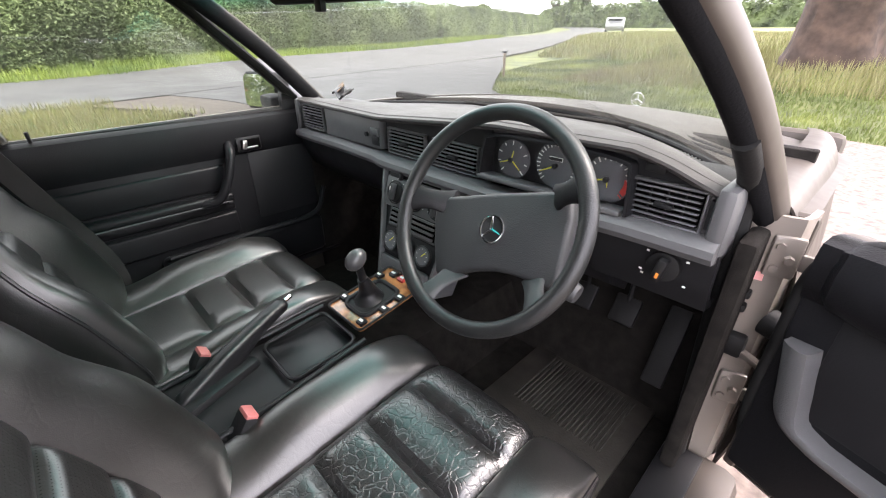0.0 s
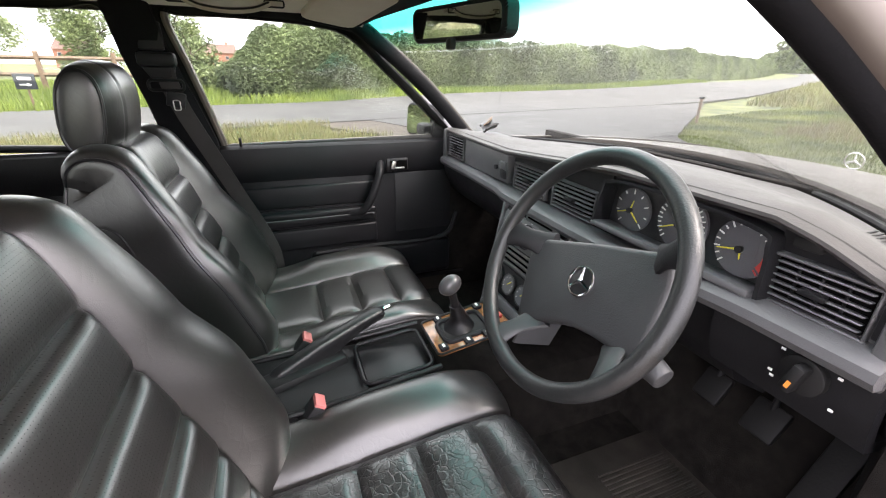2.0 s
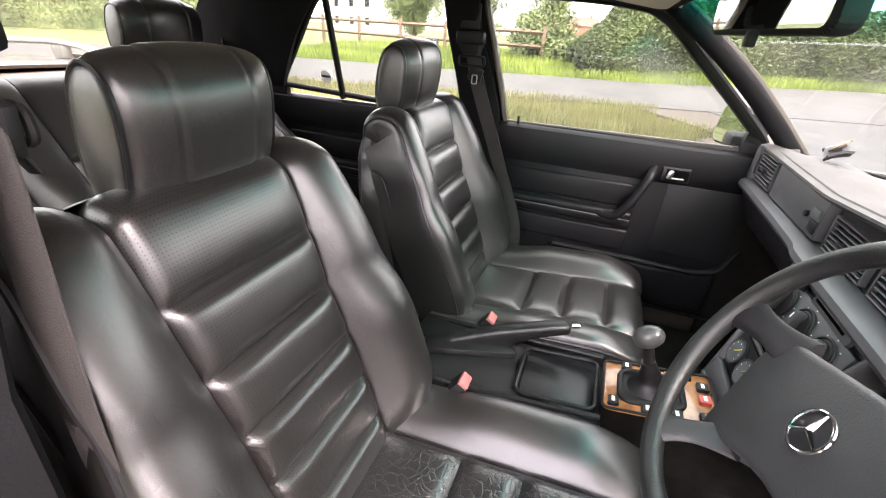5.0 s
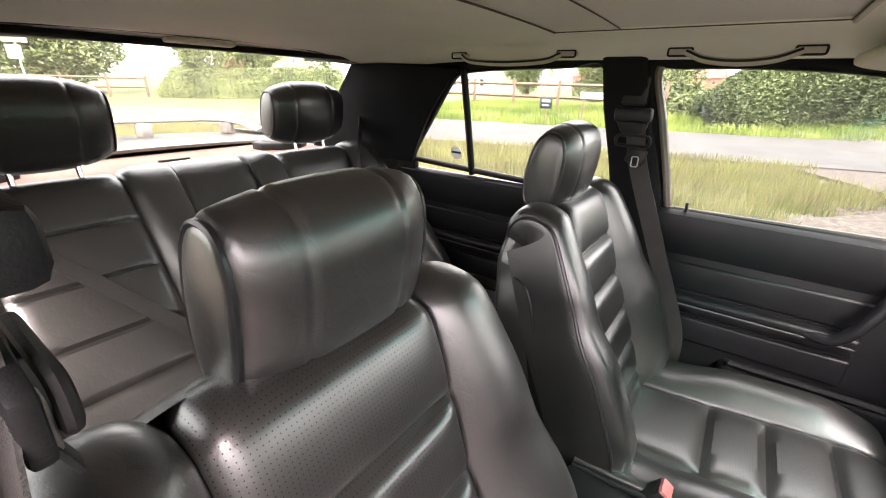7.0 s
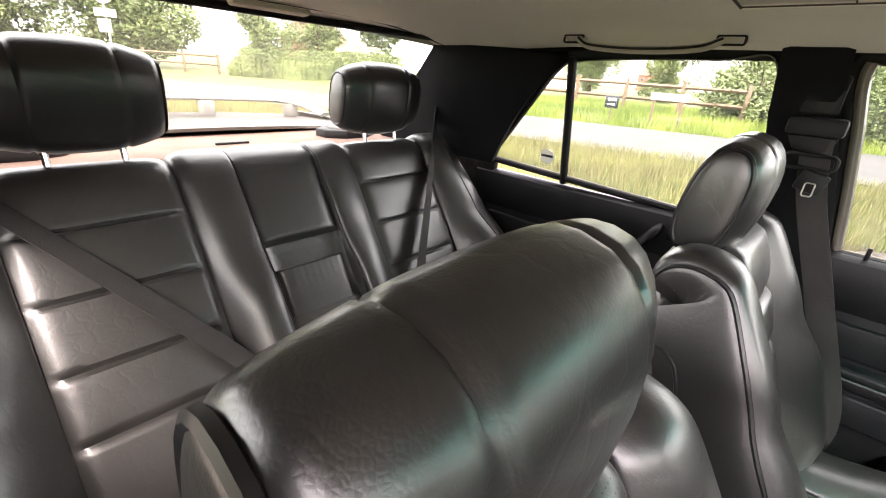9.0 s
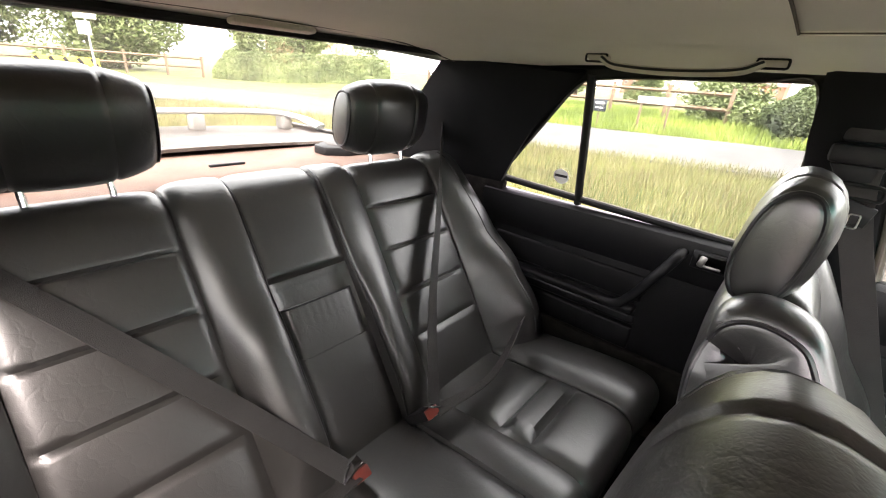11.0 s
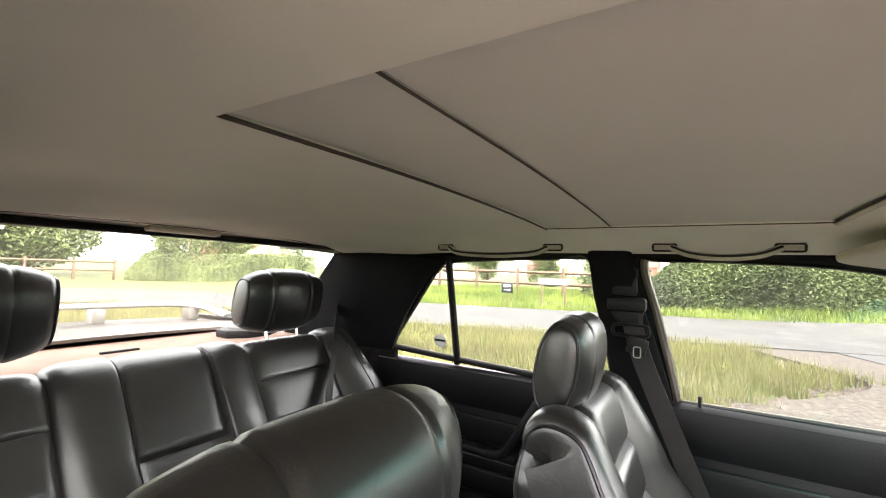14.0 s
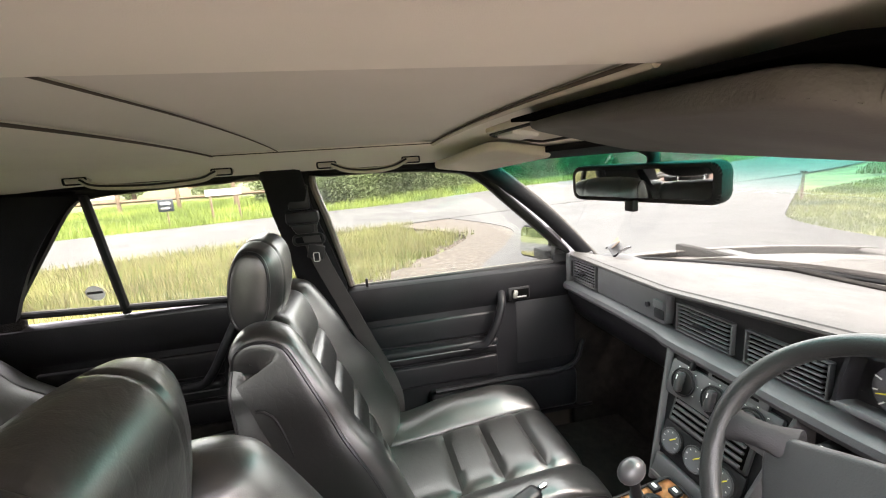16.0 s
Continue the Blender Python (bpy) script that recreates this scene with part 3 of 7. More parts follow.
p = part("windscreen", shell(screen_rows(-0.16, 0.715, 10), 0.004), SCREEN_GLASS, body, "clear laminated windscreen")
p.visible_shadow = False
p = part("shade_band", shell(screen_rows(0.717, 1.03, 8), 0.004), GLASS_BAND, body, "green tinted shade band")
part("windscreen_seal", tube([p + V((0, -0.004, 0.004)) for p in screen_rows(-0.16, 1, 1)[0]], 0.007, 8), RUBBER, body)
part("wiper_arm", tube(curve([(0.08, 1.490, 0.878), (0.18, 1.455, 0.904), (0.36, 1.392, 0.908), (0.56, 1.230, 0.910)], 24), [0.0050 - 0.0001 * i for i in range(24)], 8), RUBBER, body, "black windscreen wiper")
part("wiper_blade", tube(curve([(0.12, 1.450, 0.900), (0.33, 1.382, 0.903), (0.60, 1.192, 0.905)], 20), 0.004, 6), RUBBER, body)
rows = [[V((x * (0.66 - 0.11 * k), (-1.56 + 0.20 * x * x) * (1 - k) + (-0.99 + 0.04 * x * x) * k, 0.955 + 0.335 * k)) for x in [(-1 + 2 * i / 20) for i in range(21)]] for k in [j / 10 for j in range(11)]]
p = part("rear_window", shell(rows, 0.004), GLASS, body, "clear rear window")
rear_window = p
p.visible_shadow = False
edge = [r[0] for r in rows] + rows[-1][1:] + [r[-1] for r in reversed(rows[:-1])]
part("seal", tube([q + V((0, 0.006, -0.004)) for q in edge], 0.009, 8), RUBBER, rear_window)


# ---- doors ----
def door(s, front, label, opened=0.0):
    """A door: s is 1 on the driver's side. Built shut, then swung about its hinge."""
    if front:
        hinge = V((s * 0.80, 1.0, 0.55))
        y0, y1 = 0.075, 0.99
        glass_line = [(0.105, 0.89), (0.084, 1.0), (0.056, 1.13), (0.03, 1.262), (0.10, 1.272), (0.25, 1.272), (0.42, 1.262), (0.53, 1.235), (0.66, 1.13), (0.86, 0.955), (0.90, 0.90)]
    else:
        hinge = V((s * 0.80, -0.02, 0.55))
        y0, y1 = -0.88, -0.045
        glass_line = [(-0.03, 0.893), (-0.05, 1.05), (-0.085, 1.268), (-0.20, 1.273), (-0.38, 1.268), (-0.52, 1.258), (-0.582, 1.235), (-0.685, 1.12), (-0.832, 0.945), (-0.832, 0.93)]
    ln = y1 - y0
    # outer skin
    pr = curve([(0.70, 0.885, 0), (0.76, 0.885, 0), (0.805, 0.84, 0), (0.832, 0.72, 0), (0.838, 0.58, 0), (0.825, 0.40, 0), (0.795, 0.27, 0), (0.72, 0.26, 0)], 26)
    rows = [[V((s * p.x, y0 + 0.01 + (ln - 0.02) * j / 6, p.y)) for p in pr] for j in range(7)]
    t = part("door", shell(rows, 0.004 * s), PAINT, body, label)
    for y in (y0 + 0.012, y1 - 0.012):
        part("end_plate", rbox(s * 0.755, y, 0.57, 0.10, 0.02, 0.60, 0.006), PAINT, t)
    # inner trim
    part("trim_panel", rbox(s * 0.702, (y0 + y1) / 2, 0.585, 0.024, ln - 0.02, 0.56, 0.008), DOOR_TRIM, t)
    rows = []
    for j in range(13):
        y = y0 + 0.01 + (ln - 0.02) * j / 12
        rows.append([V((s * (0.715 + 0.012), y, 0.893)), V((s * 0.700, y, 0.895)), V((s * 0.685, y, 0.885)), V((s * 0.680, y, 0.86)), V((s * 0.682, y, 0.815)), V((s * 0.688, y, 0.775)), V((s * 0.700, y, 0.760)), V((s * 0.727, y, 0.78))])
    part("top_rail", grid(rows, wrap=True, caps=True), DOOR_TRIM, t)
    # padded bands: reach from the pillar to the pull
    lo, hi = (0.13, 0.60) if front else (-0.80, -0.30)
    for z, h in ((0.711, 0.082), (0.612, 0.034), (0.549, 0.078)):
        part("pad", rbox(s * 0.692, (lo + hi) / 2, z, 0.018, hi - lo, h, 0.010, seg=3), DOOR_TRIM, t)
    part("arm_rest", rbox(s * 0.676, (lo + hi) / 2 + 0.01, 0.649, 0.044, hi - lo - 0.03, 0.026, 0.009, seg=3), DOOR_TRIM, t)
    # thin grey strip drawn in for the highlight along the armrest edge
    part("arm_highlight", rbox(s * 0.655, (lo + hi) / 2 + 0.01, 0.637, 0.005, hi - lo - 0.05, 0.0035, 0.001), DASH_FACE, t)
    if front:
        pull = [(0.622, 0.818), (0.612, 0.790), (0.590, 0.732), (0.562, 0.676), (0.535, 0.648), (0.49, 0.644)]
        px = [0.690, 0.655, 0.640, 0.640, 0.648, 0.665]
        lat = (0.686, 0.806)
    else:
        pull = [(-0.232, 0.856), (-0.242, 0.835), (-0.275, 0.775), (-0.315, 0.705), (-0.355, 0.662), (-0.42, 0.648)]
        px = [0.690, 0.655, 0.640, 0.640, 0.648, 0.665]
        lat = (-0.17, 0.845)
    pts = curve([(s * x, y, z) for x, (y, z) in zip(px, pull)], 24)
    part("pull_handle", tube(pts, [0.0145] * 24, 12, flat=0.8), DOOR_TRIM, t)
    part("latch_bezel", rbox(s * 0.682, lat[0], lat[1], 0.012, 0.082, 0.048, 0.005), VINYL, t)
    # flat black plate in place of the shade inside the latch pocket
    part("latch_shade_plate", rbox(s * 0.6765, lat[0] + 0.004, lat[1], 0.003, 0.064, 0.032, 0.001), SHADE_BLACK, t)
    bm = rbox(s * 0.672, lat[0] - 0.016, lat[1], 0.008, 0.016, 0.030, 0.004, rot(-14))
    rbox(s * 0.673, lat[0] + 0.008, lat[1] - 0.011, 0.006, 0.038, 0.007, 0.003, bm=bm)
    part("latch_lever", bm, STEEL, t, "chrome door latch lever")
    if front:
        if not opened:
            part("lower_pocket", rbox(s * 0.678, 0.62, 0.42, 0.05, 0.56, 0.15, 0.02, seg=3), DOOR_TRIM, t)
        if not opened:
            part("pocket_lip", tube(curve([(s * 0.655, 0.36, 0.50), (s * 0.65, 0.60, 0.505), (s * 0.652, 0.86, 0.51), (s * 0.67, 0.93, 0.60)], 20), 0.009, 8), DOOR_TRIM, t)
        part("speaker_panel", rbox(s * 0.693, 0.80, 0.655, 0.012, 0.25, 0.24, 0.006), TRIM, t)
        part("mirror_triangle", prism([(0.075, 0.0), (0.17, 0.0), (0.085, 0.075)], 0.03, 0.004, Matrix.Translation((s * 0.715 - 0.015, 0.755, 0.892)) @ Matrix(((0, 0, 1, 0), (1, 0, 0, 0), (0, 1, 0, 0), (0, 0, 0, 1)))), TRIM, t)
    else:
        part("lower_panel", rbox(s * 0.688, -0.45, 0.43, 0.03, 0.72, 0.16, 0.01), CARPET, t)
    # glass and its frame
    line = [V((s * gx(z), y, z)) for y, z in glass_line]
    loop = curve(line, 70)
    part("window_frame", tube([p + V((s * 0.012, 0, 0)) for p in loop], 0.017, 8, flat=0.8), RUBBER, t)
    part("waist_strip", tube([line[0] + V((s * 0.004, 0, 0.006)), line[-1] + V((s * 0.004, 0, 0.006))], 0.004, 8), PALE_PAINT, t, "pale strip along the window sill")
    part("waist_seal", tube([line[0] + V((0, 0, -0.002)), line[-1] + V((0, 0, -0.002))], 0.010, 8), RUBBER, t)
    if front:
        part("painted_frame", tube([p + V((s * 0.006, 0.012, 0)) for p in loop[:22]], 0.011, 8), PALE_PAINT, t, "pale painted window frame edge")
    bm = bmesh.new()
    vs = [bm.verts.new(p) for p in loop]
    f = bm.faces.new(vs)
    bmesh.ops.triangulate(bm, faces=[f])
    if opened == 0.0:
        p = part("pane", bm, GLASS, t, recalc=False)
        p.visible_shadow = False
        md = p.modifiers.new("thickness", "SOLIDIFY")
        md.thickness = 0.004
    else:
        bm.free()
    if not front:
        part("quarter_bar", tube([(s * gx(0.90), -0.545, 0.90), (s * gx(1.08), -0.538, 1.08), (s * gx(1.255), -0.532, 1.255)], 0.012, 8), RUBBER, t, "black bar between the panes")
    if front:
        part("lock_pin", cyl((s * 0.70, 0.165, 0.905), (0, 0, 1), 0.004, 0.0045, 0.03, 12, 0.001), TRIM, t)
    if opened:
        run = [(0.942, 0.690), (0.928, 0.60), (0.916, 0.535), (0.890, 0.512), (0.82, 0.502), (0.5, 0.497), (0.20, 0.497)]
        out = curve([(s * 0.668, y, z) for y, z in run], 40)
        rows = []
        for i, p in enumerate(out):
            tn = (out[min(i + 1, 39)] - out[max(i - 1, 0)]).normalized()
            nr = V((0, tn.z, -tn.y))
            w = 0.027 - 0.004 * smooth(8, 30, i)
            rows.append([p + V((s * a, 0, 0)) + nr * b for a, b in ((0.028, -w), (0.004, -w), (-0.006, -w * 0.6), (-0.012, 0.0), (-0.010, w * 0.35), (0.004, w * 0.5), (0.028, w * 0.5))])
        part("pocket_frame", grid(rows, wrap=True, caps=True), DASH_FACE, t, "grey plastic door pocket frame")
        rows = []
        for y in (0.975, 0.968, 0.945, 0.9, 0.6, 0.3, 0.1):
            k = smooth(0.98, 0.93, y)
            rows.append([V((s * (0.70 - (0.70 - x) * k), y, 0.84 + (z - 0.84) * (0.6 + 0.4 * k))) for x, z in ((0.70, 0.765), (0.672, 0.772), (0.654, 0.80), (0.652, 0.85), (0.664, 0.895), (0.70, 0.905))])
        part("top_pad", grid(rows), DOOR_TRIM, t, "black padded door top")
        part("edge_seal", tube(curve([(s * 0.722, 0.60, 0.93), (s * 0.722, 0.88, 0.91), (s * 0.712, 0.975, 0.84), (s * 0.708, 0.985, 0.66), (s * 0.708, 0.98, 0.42), (s * 0.712, 0.94, 0.33), (s * 0.714, 0.80, 0.305), (s * 0.714, 0.10, 0.30)], 60), 0.013, 10), RUBBER, t, "black rubber door edge seal")
        t.matrix_basis = Matrix.Translation(hinge) @ rot(0, 0, opened) @ Matrix.Translation(V((0, 0, 0.885)) - hinge) @ Matrix.Diagonal((1, 1, 0.76, 1)) @ Matrix.Translation((0, 0, -0.885))
    return t


door(-1, True, "front passenger door with black padded trim, shut")
door(-1, False, "rear passenger door with black padded trim, shut")
door(1, False, "rear door behind the driver, black trim, shut")
door(1, True, "driver's door with black and grey trim, swung wide open", opened=70.0)


# ---- floor, tunnel, carpets ----
carpet = thing("floor", "black carpeted car floor with a centre tunnel", "floor", (0, 0, 0.23), kind="structure")
part("carpet", rbox(0, 0.15, 0.24, 1.38, 2.4, 0.02, 0.004), CARPET, carpet)
part("toe_board", shell([[V((x, 1.09 + 0.24 * k, 0.25 + 0.44 * k)) for x in (-0.69, 0, 0.69)] for k in (0, 0.5, 1)], 0.02), CARPET, carpet)
part("front_bulkhead", rbox(0, 1.36, 0.55, 1.42, 0.03, 0.72, 0.004), CARPET, carpet)
rows = []
for j in range(15):
    y = -0.62 + 1.75 * j / 14
    h = 0.40 + 0.03 * smooth(-0.2, 0.6, y)
    rows.append([V((x, y, z)) for x, z in ((-0.17, 0.245), (-0.15, 0.34), (-0.115, h - 0.01), (-0.08, h), (0.08, h), (0.115, h - 0.01), (0.15, 0.34), (0.17, 0.245))])
part("tunnel", shell(rows, 0.01), CARPET, carpet)
part("rear_bulkhead", rbox(0, -0.87, 0.61, 1.30, 0.02, 0.62, 0.004, rot(32)), CARPET, carpet)
for s in (-1, 1):
    part("kick_panel", rbox(s * 0.70, 1.145, 0.52, 0.03, 0.49, 0.66, 0.01), CARPET, carpet)
    part("side_lining", rbox(s * 0.705, -1.0, 0.62, 0.03, 0.40, 0.62, 0.01), CARPET, carpet)

mat_thing = thing("floor_mat", "black ribbed rubber mat in the driver's footwell", "floor mat", (0.38, 0.85, 0.252))
part("sheet", rbox(0.44, 0.88, 0.258, 0.36, 0.44, 0.010, 0.004), MAT, mat_thing)
for i in range(22):
    part("rib", rbox(0.33 + 0.0115 * i, 0.98, 0.265, 0.005, 0.20, 0.006, 0.0015, seg=1), MAT, mat_thing)


# ---- seats ----
def cushion_line(points, n):
    """A run along y-z points with its distance and the square direction on its right."""
    pts = curve([(0, y, z) for y, z in points], n)
    out, d = [], 0.0
    for i, p in enumerate(pts):
        if i:
            d += (p - pts[i - 1]).length
        t = (pts[min(i + 1, n - 1)] - pts[max(i - 1, 0)]).normalized()
        out.append((p, V((0, t.z, -t.y)), d))
    return out


def seams_at(line, heights, use_y=False):
    out = []
    for h in heights:
        out.append(min(line, key=lambda q: abs((q[0].y if use_y else q[0].z) - h) + (0 if not use_y else (0.0 if q[0].z > 0.44 else 1)))[2])
    return out


def quilting(seams, lo, hi, rise=0.012, dip=0.012, width=0.010):
    def h(s):
        e = sorted([lo] + seams + [hi])
        for a, b in zip(e, e[1:]):
            if a <= s <= b:
                k = (s - a) / (b - a)
                v = rise * (1 - abs(2 * k - 1) ** 4)
                break
        else:
            v = 0
        g = min([abs(s - q) for q in seams] or [1])
        return v - dip * math.exp(-(g / width) ** 2)
    return h


def bolster_profile(xi, xo, H, side, tuck=0.09, sharp=0.45):
    w = xo - xi
    ctrl = [(xi, -0.010), (xi + 0.006, 0.002), (xi + w * 0.28, H * 0.55 + 0.004), (xi + w * 0.58, H * 0.98), (xo - w * 0.10, H * 0.92), (xo, H * sharp), (xo + 0.003, -0.012), (xo - 0.004, -tuck)]
    return [(side * p.x, p.y) for p in curve([(a, b, 0) for a, b in ctrl], 26)]


def lerp_table(table, s):
    for (a, va), (b, vb) in zip(table, table[1:]):
        if s <= b:
            k = max(0, min(1, (s - a) / (b - a)))
            k = k * k * (3 - 2 * k)
            return va + (vb - va) * k
    return table[-1][1]


def headrest(owner, cx, cy, cz, half, height, depth, tilt, posts_to, taper=0.13, seam=0.52):
    """A padded roll with flat oval ends, two seams and two posts."""
    def section(x, k):
        out = []
        for i in range(28):
            a = math.tau * i / 28
            c, d = math.cos(a), math.sin(a)
            yy = depth / 2 * (abs(c) ** 0.85) * (1 if c > 0 else -1) * (1.0 if c > 0 else 0.80)
            zz = height / 2 * (abs(d) ** 0.80) * (1 if d > 0 else -1)
            if c > 0:
                yy *= 1.0 - 0.26 * (abs(x) / half) ** 4
            q = rot(tilt) @ V((0, yy * k, zz * k))
            out.append(V((cx + x, cy + q.y, cz + q.z)))
        return out
    def k_of(x):
        a = abs(x) / half
        k = 1.0 - taper * a ** 2.6
        if a > 0.90:
            k -= 0.06 * ((a - 0.90) / 0.10) ** 2
        k -= 0.045 * math.exp(-((a - seam) / 0.028) ** 2)
        return k
    xs = [half * math.sin(math.pi / 2 * (-1 + 2 * i / 72)) for i in range(73)]
    pad = part("headrest", grid([section(x, k_of(x)) for x in xs], wrap=True), LEATHER, owner, "black leather head restraint")
    for e in (-1, 1):
        rows = [section(e * (half + 0.008 * math.sqrt(max(0.0, 1 - r * r)) + 0.001), k_of(half) * (0.02 + 0.965 * r)) for r in (1.0, 0.97, 0.9, 0.8, 0.65, 0.45, 0.2, 0.0)]
        part("end_panel", grid(rows, wrap=True, caps=True), LEATHER, pad)
        part("end_piping", tube(section(e * (half + 0.001), k_of(half) * 1.004), 0.0034, 6, closed=True), PIPING, pad)
    for e in (-1, 1):
        part("post", tube([(cx + e * half * 0.42, cy + 0.01, cz - height * 0.40), (cx + e * half * 0.42, posts_to[0], posts_to[1])], 0.006, 10), CHROME, owner, "chrome headrest post")
    return pad


def front_seat(cx, label, dy, rest, top_half):
    t = thing("front_seat", label, "car seat", (cx, 0.40, 0.25), group="front seats")
    # back
    line = cushion_line([(y + dy, z) for y, z in ((0.190, 0.45), (0.163, 0.54), (0.117, 0.67), (0.074, 0.775), (0.038, 0.88), (0.011, 0.948), (-0.007, 0.969), (-0.040, 0.975), (-0.068, 0.962), (-0.080, 0.935))], 140)
    top = seams_at(line, [0.957])[0]
    seams = seams_at(line[:105], [0.872, 0.773, 0.686, 0.600, 0.520])
    q = quilting(seams, 0, top + 0.03, 0.011, 0.010, 0.007)
    xi = [(0.0, 0.118), (0.2, 0.121), (top, top_half), (top + 0.05, top_half - 0.020), (9, top_half - 0.025)]
    xo = [(0.0, 0.235), (0.12, 0.250), (0.26, 0.255), (0.40, 0.240), (top, top_half + 0.088), (top + 0.06, top_half + 0.072), (9, top_half + 0.068)]
    hh = [(0.0, 0.045), (0.09, 0.070), (0.22, 0.068), (0.36, 0.046), (top - 0.03, 0.026), (top + 0.03, 0.012), (9, 0.002)]

    def insert(s):
        w = lerp_table(xi, s)
        out = []
        for i in range(41):
            x = -1 + 2 * i / 40
            out.append((x * w, q(s) * (1 - abs(x) ** 8) - 0.009 * abs(x) ** 18))
        return out
    def sag(p):
        """The corners of the backrest fall away towards the sides."""
        a = max(0.0, (abs(p.x - cx) - top_half + 0.020) / 0.09)
        return V((p.x, p.y, p.z - 0.012 * min(a, 1.2) ** 1.4 * smooth(0.76, 0.96, p.z)))

    def sagged(bm):
        for v in bm.verts:
            v.co = sag(v.co)
        return bm
    part("back_insert", sagged(padded(line, insert, cx, uv=True)), PERFORATED, t, "pleated perforated leather centre")
    for e in (-1, 1):
        part("back_bolster", sagged(padded(line, lambda s: bolster_profile(lerp_table(xi, s), lerp_table(xo, s), lerp_table(hh, s), e, 0.10), cx)), LEATHER, t)
        pts = [p + V((cx + e * (lerp_table(xo, s) + 0.0015), 0, 0)) + n * (lerp_table(hh, s) * 0.45) for p, n, s in line[7:]]
        part("back_piping", tube([sag(p) for p in pts], 0.0034, 6), PIPING, t)
    part("top_piping", tube([p + V((cx + x, 0, 0)) + n * 0.003 for p, n, s in line if abs(s - top) < 0.0035 for x in (-top_half, -0.06, 0, 0.06, top_half)][:5], 0.0032, 6), PIPING, t)
    # leather over the rear of the backrest, and the vinyl body between
    rear = cushion_line([(y + dy, z) for y, z in ((-0.048, 0.976), (-0.078, 0.963), (-0.096, 0.928), (-0.100, 0.86), (-0.084, 0.74), (-0.052, 0.58), (-0.022, 0.42))], 60)
    rear_z = [(d, p.z) for p, n, d in rear]

    def rear_half(s):
        return lerp_table([(0.40, 0.232), (0.60, 0.243), (0.75, 0.240), (0.87, 0.222), (0.95, 0.203), (0.985, 0.191)], lerp_table(rear_z, s))

    def rear_profile(s):
        w = rear_half(s)
        z = lerp_table(rear_z, s)
        dip = 0.004 * math.exp(-((z - 0.885) / 0.020) ** 2)
        deep = 0.018 + 0.047 * smooth(0.970, 0.890, z)
        return [(-w + 0.008, -deep), (-w - 0.002, -deep * 0.7), (-w - 0.001, -deep * 0.25)] + [(x * w, 0.007 * (1 - x * x) - dip * (1 - x ** 6) - 0.006 * abs(x) ** 14) for x in [(-1 + 2 * i / 24) for i in range(25)]] + [(w + 0.001, -deep * 0.25), (w + 0.002, -deep * 0.7), (w - 0.008, -deep)]
    part("rear_cover", sagged(padded(rear, rear_profile, cx)), LEATHER, t, "plain leather cover on the rear of the backrest")
    for e in (-1, 1):
        part("rear_piping", tube([sag(p + V((cx + e * (rear_half(s) + 0.001), 0, 0)) - n * 0.008) for p, n, s in rear[3:]], 0.0032, 6), PIPING, t)
    bm = grid([[V((cx + x, y, z)) for x, y in ((-w, yf + dy), (-w, yb + 0.03 + dy), (-w + 0.04, yb + dy), (w - 0.04, yb + dy), (w, yb + 0.03 + dy), (w, yf + dy))] for z, w, yf, yb in ((0.36, 0.222, 0.17, 0.000), (0.50, 0.230, 0.12, -0.020), (0.70, 0.232, 0.050, -0.060), (0.87, 0.210, -0.010, -0.082), (0.945, 0.180, -0.040, -0.080), (0.965, 0.165, -0.045, -0.074))], wrap=True, caps=True)
    part("back_shell", bm, VINYL, t, "black vinyl seat back shell")
    for e in (-1, 1):
        pts = curve([(cx + e * 0.238, -0.048 + dy, 0.848), (cx + e * 0.240, -0.030 + dy, 0.842), (cx + e * 0.241, -0.010 + dy, 0.81), (cx + e * 0.241, 0.026 + dy, 0.67), (cx + e * 0.238, 0.090 + dy, 0.45)], 24)
        part("side_piping", tube(pts, 0.003, 6), PIPING, t)
    # cushion
    line2 = cushion_line([(0.590, 0.34), (0.640, 0.395), (0.662, 0.450), (0.650, 0.488), (0.612, 0.503), (0.52, 0.500), (0.40, 0.487), (0.28, 0.474), (0.18, 0.466), (0.12, 0.462)], 70)
    end = line2[-1][2]
    s2 = seams_at(line2, [0.560, 0.448, 0.338], True)
    q2 = quilting(s2, 0.10, end, 0.009, 0.010, 0.007)
    xo2 = [(0.0, 0.225), (0.12, 0.240), (0.25, 0.250), (0.5, 0.250), (9, 0.245)]
    h2 = [(0.0, -0.004), (0.10, 0.004), (0.18, 0.014), (0.30, 0.040), (0.45, 0.046), (0.6, 0.030), (9, 0.028)]

    def insert2(s):
        out = []
        for i in range(25):
            x = -1 + 2 * i / 24
            out.append((x * 0.128, (q2(s) if s > 0.10 else 0) * (1 - abs(x) ** 6) - 0.010 * abs(x) ** 14))
        return out
    part("cushion_insert", padded(line2, insert2, cx, uv=True), CRINKLED if cx > 0 else PERFORATED, t, "pleated perforated leather cushion centre")
    for e in (-1, 1):
        part("cushion_bolster", padded(line2, lambda s: bolster_profile(0.128, lerp_table(xo2, s), lerp_table(h2, s), e, 0.10, 0.5), cx), LEATHER, t)
        pts = [p + V((cx + e * (lerp_table(xo2, s) + 0.001), 0, 0)) + n * (lerp_table(h2, s) * 0.5 - 0.004) for p, n, s in line2[8:66]]
        part("cushion_piping", tube(pts, 0.0036, 6), PIPING, t)
    part("seat_base", rbox(cx, 0.36, 0.365, 0.46, 0.48, 0.13, 0.03, seg=3), VINYL, t)
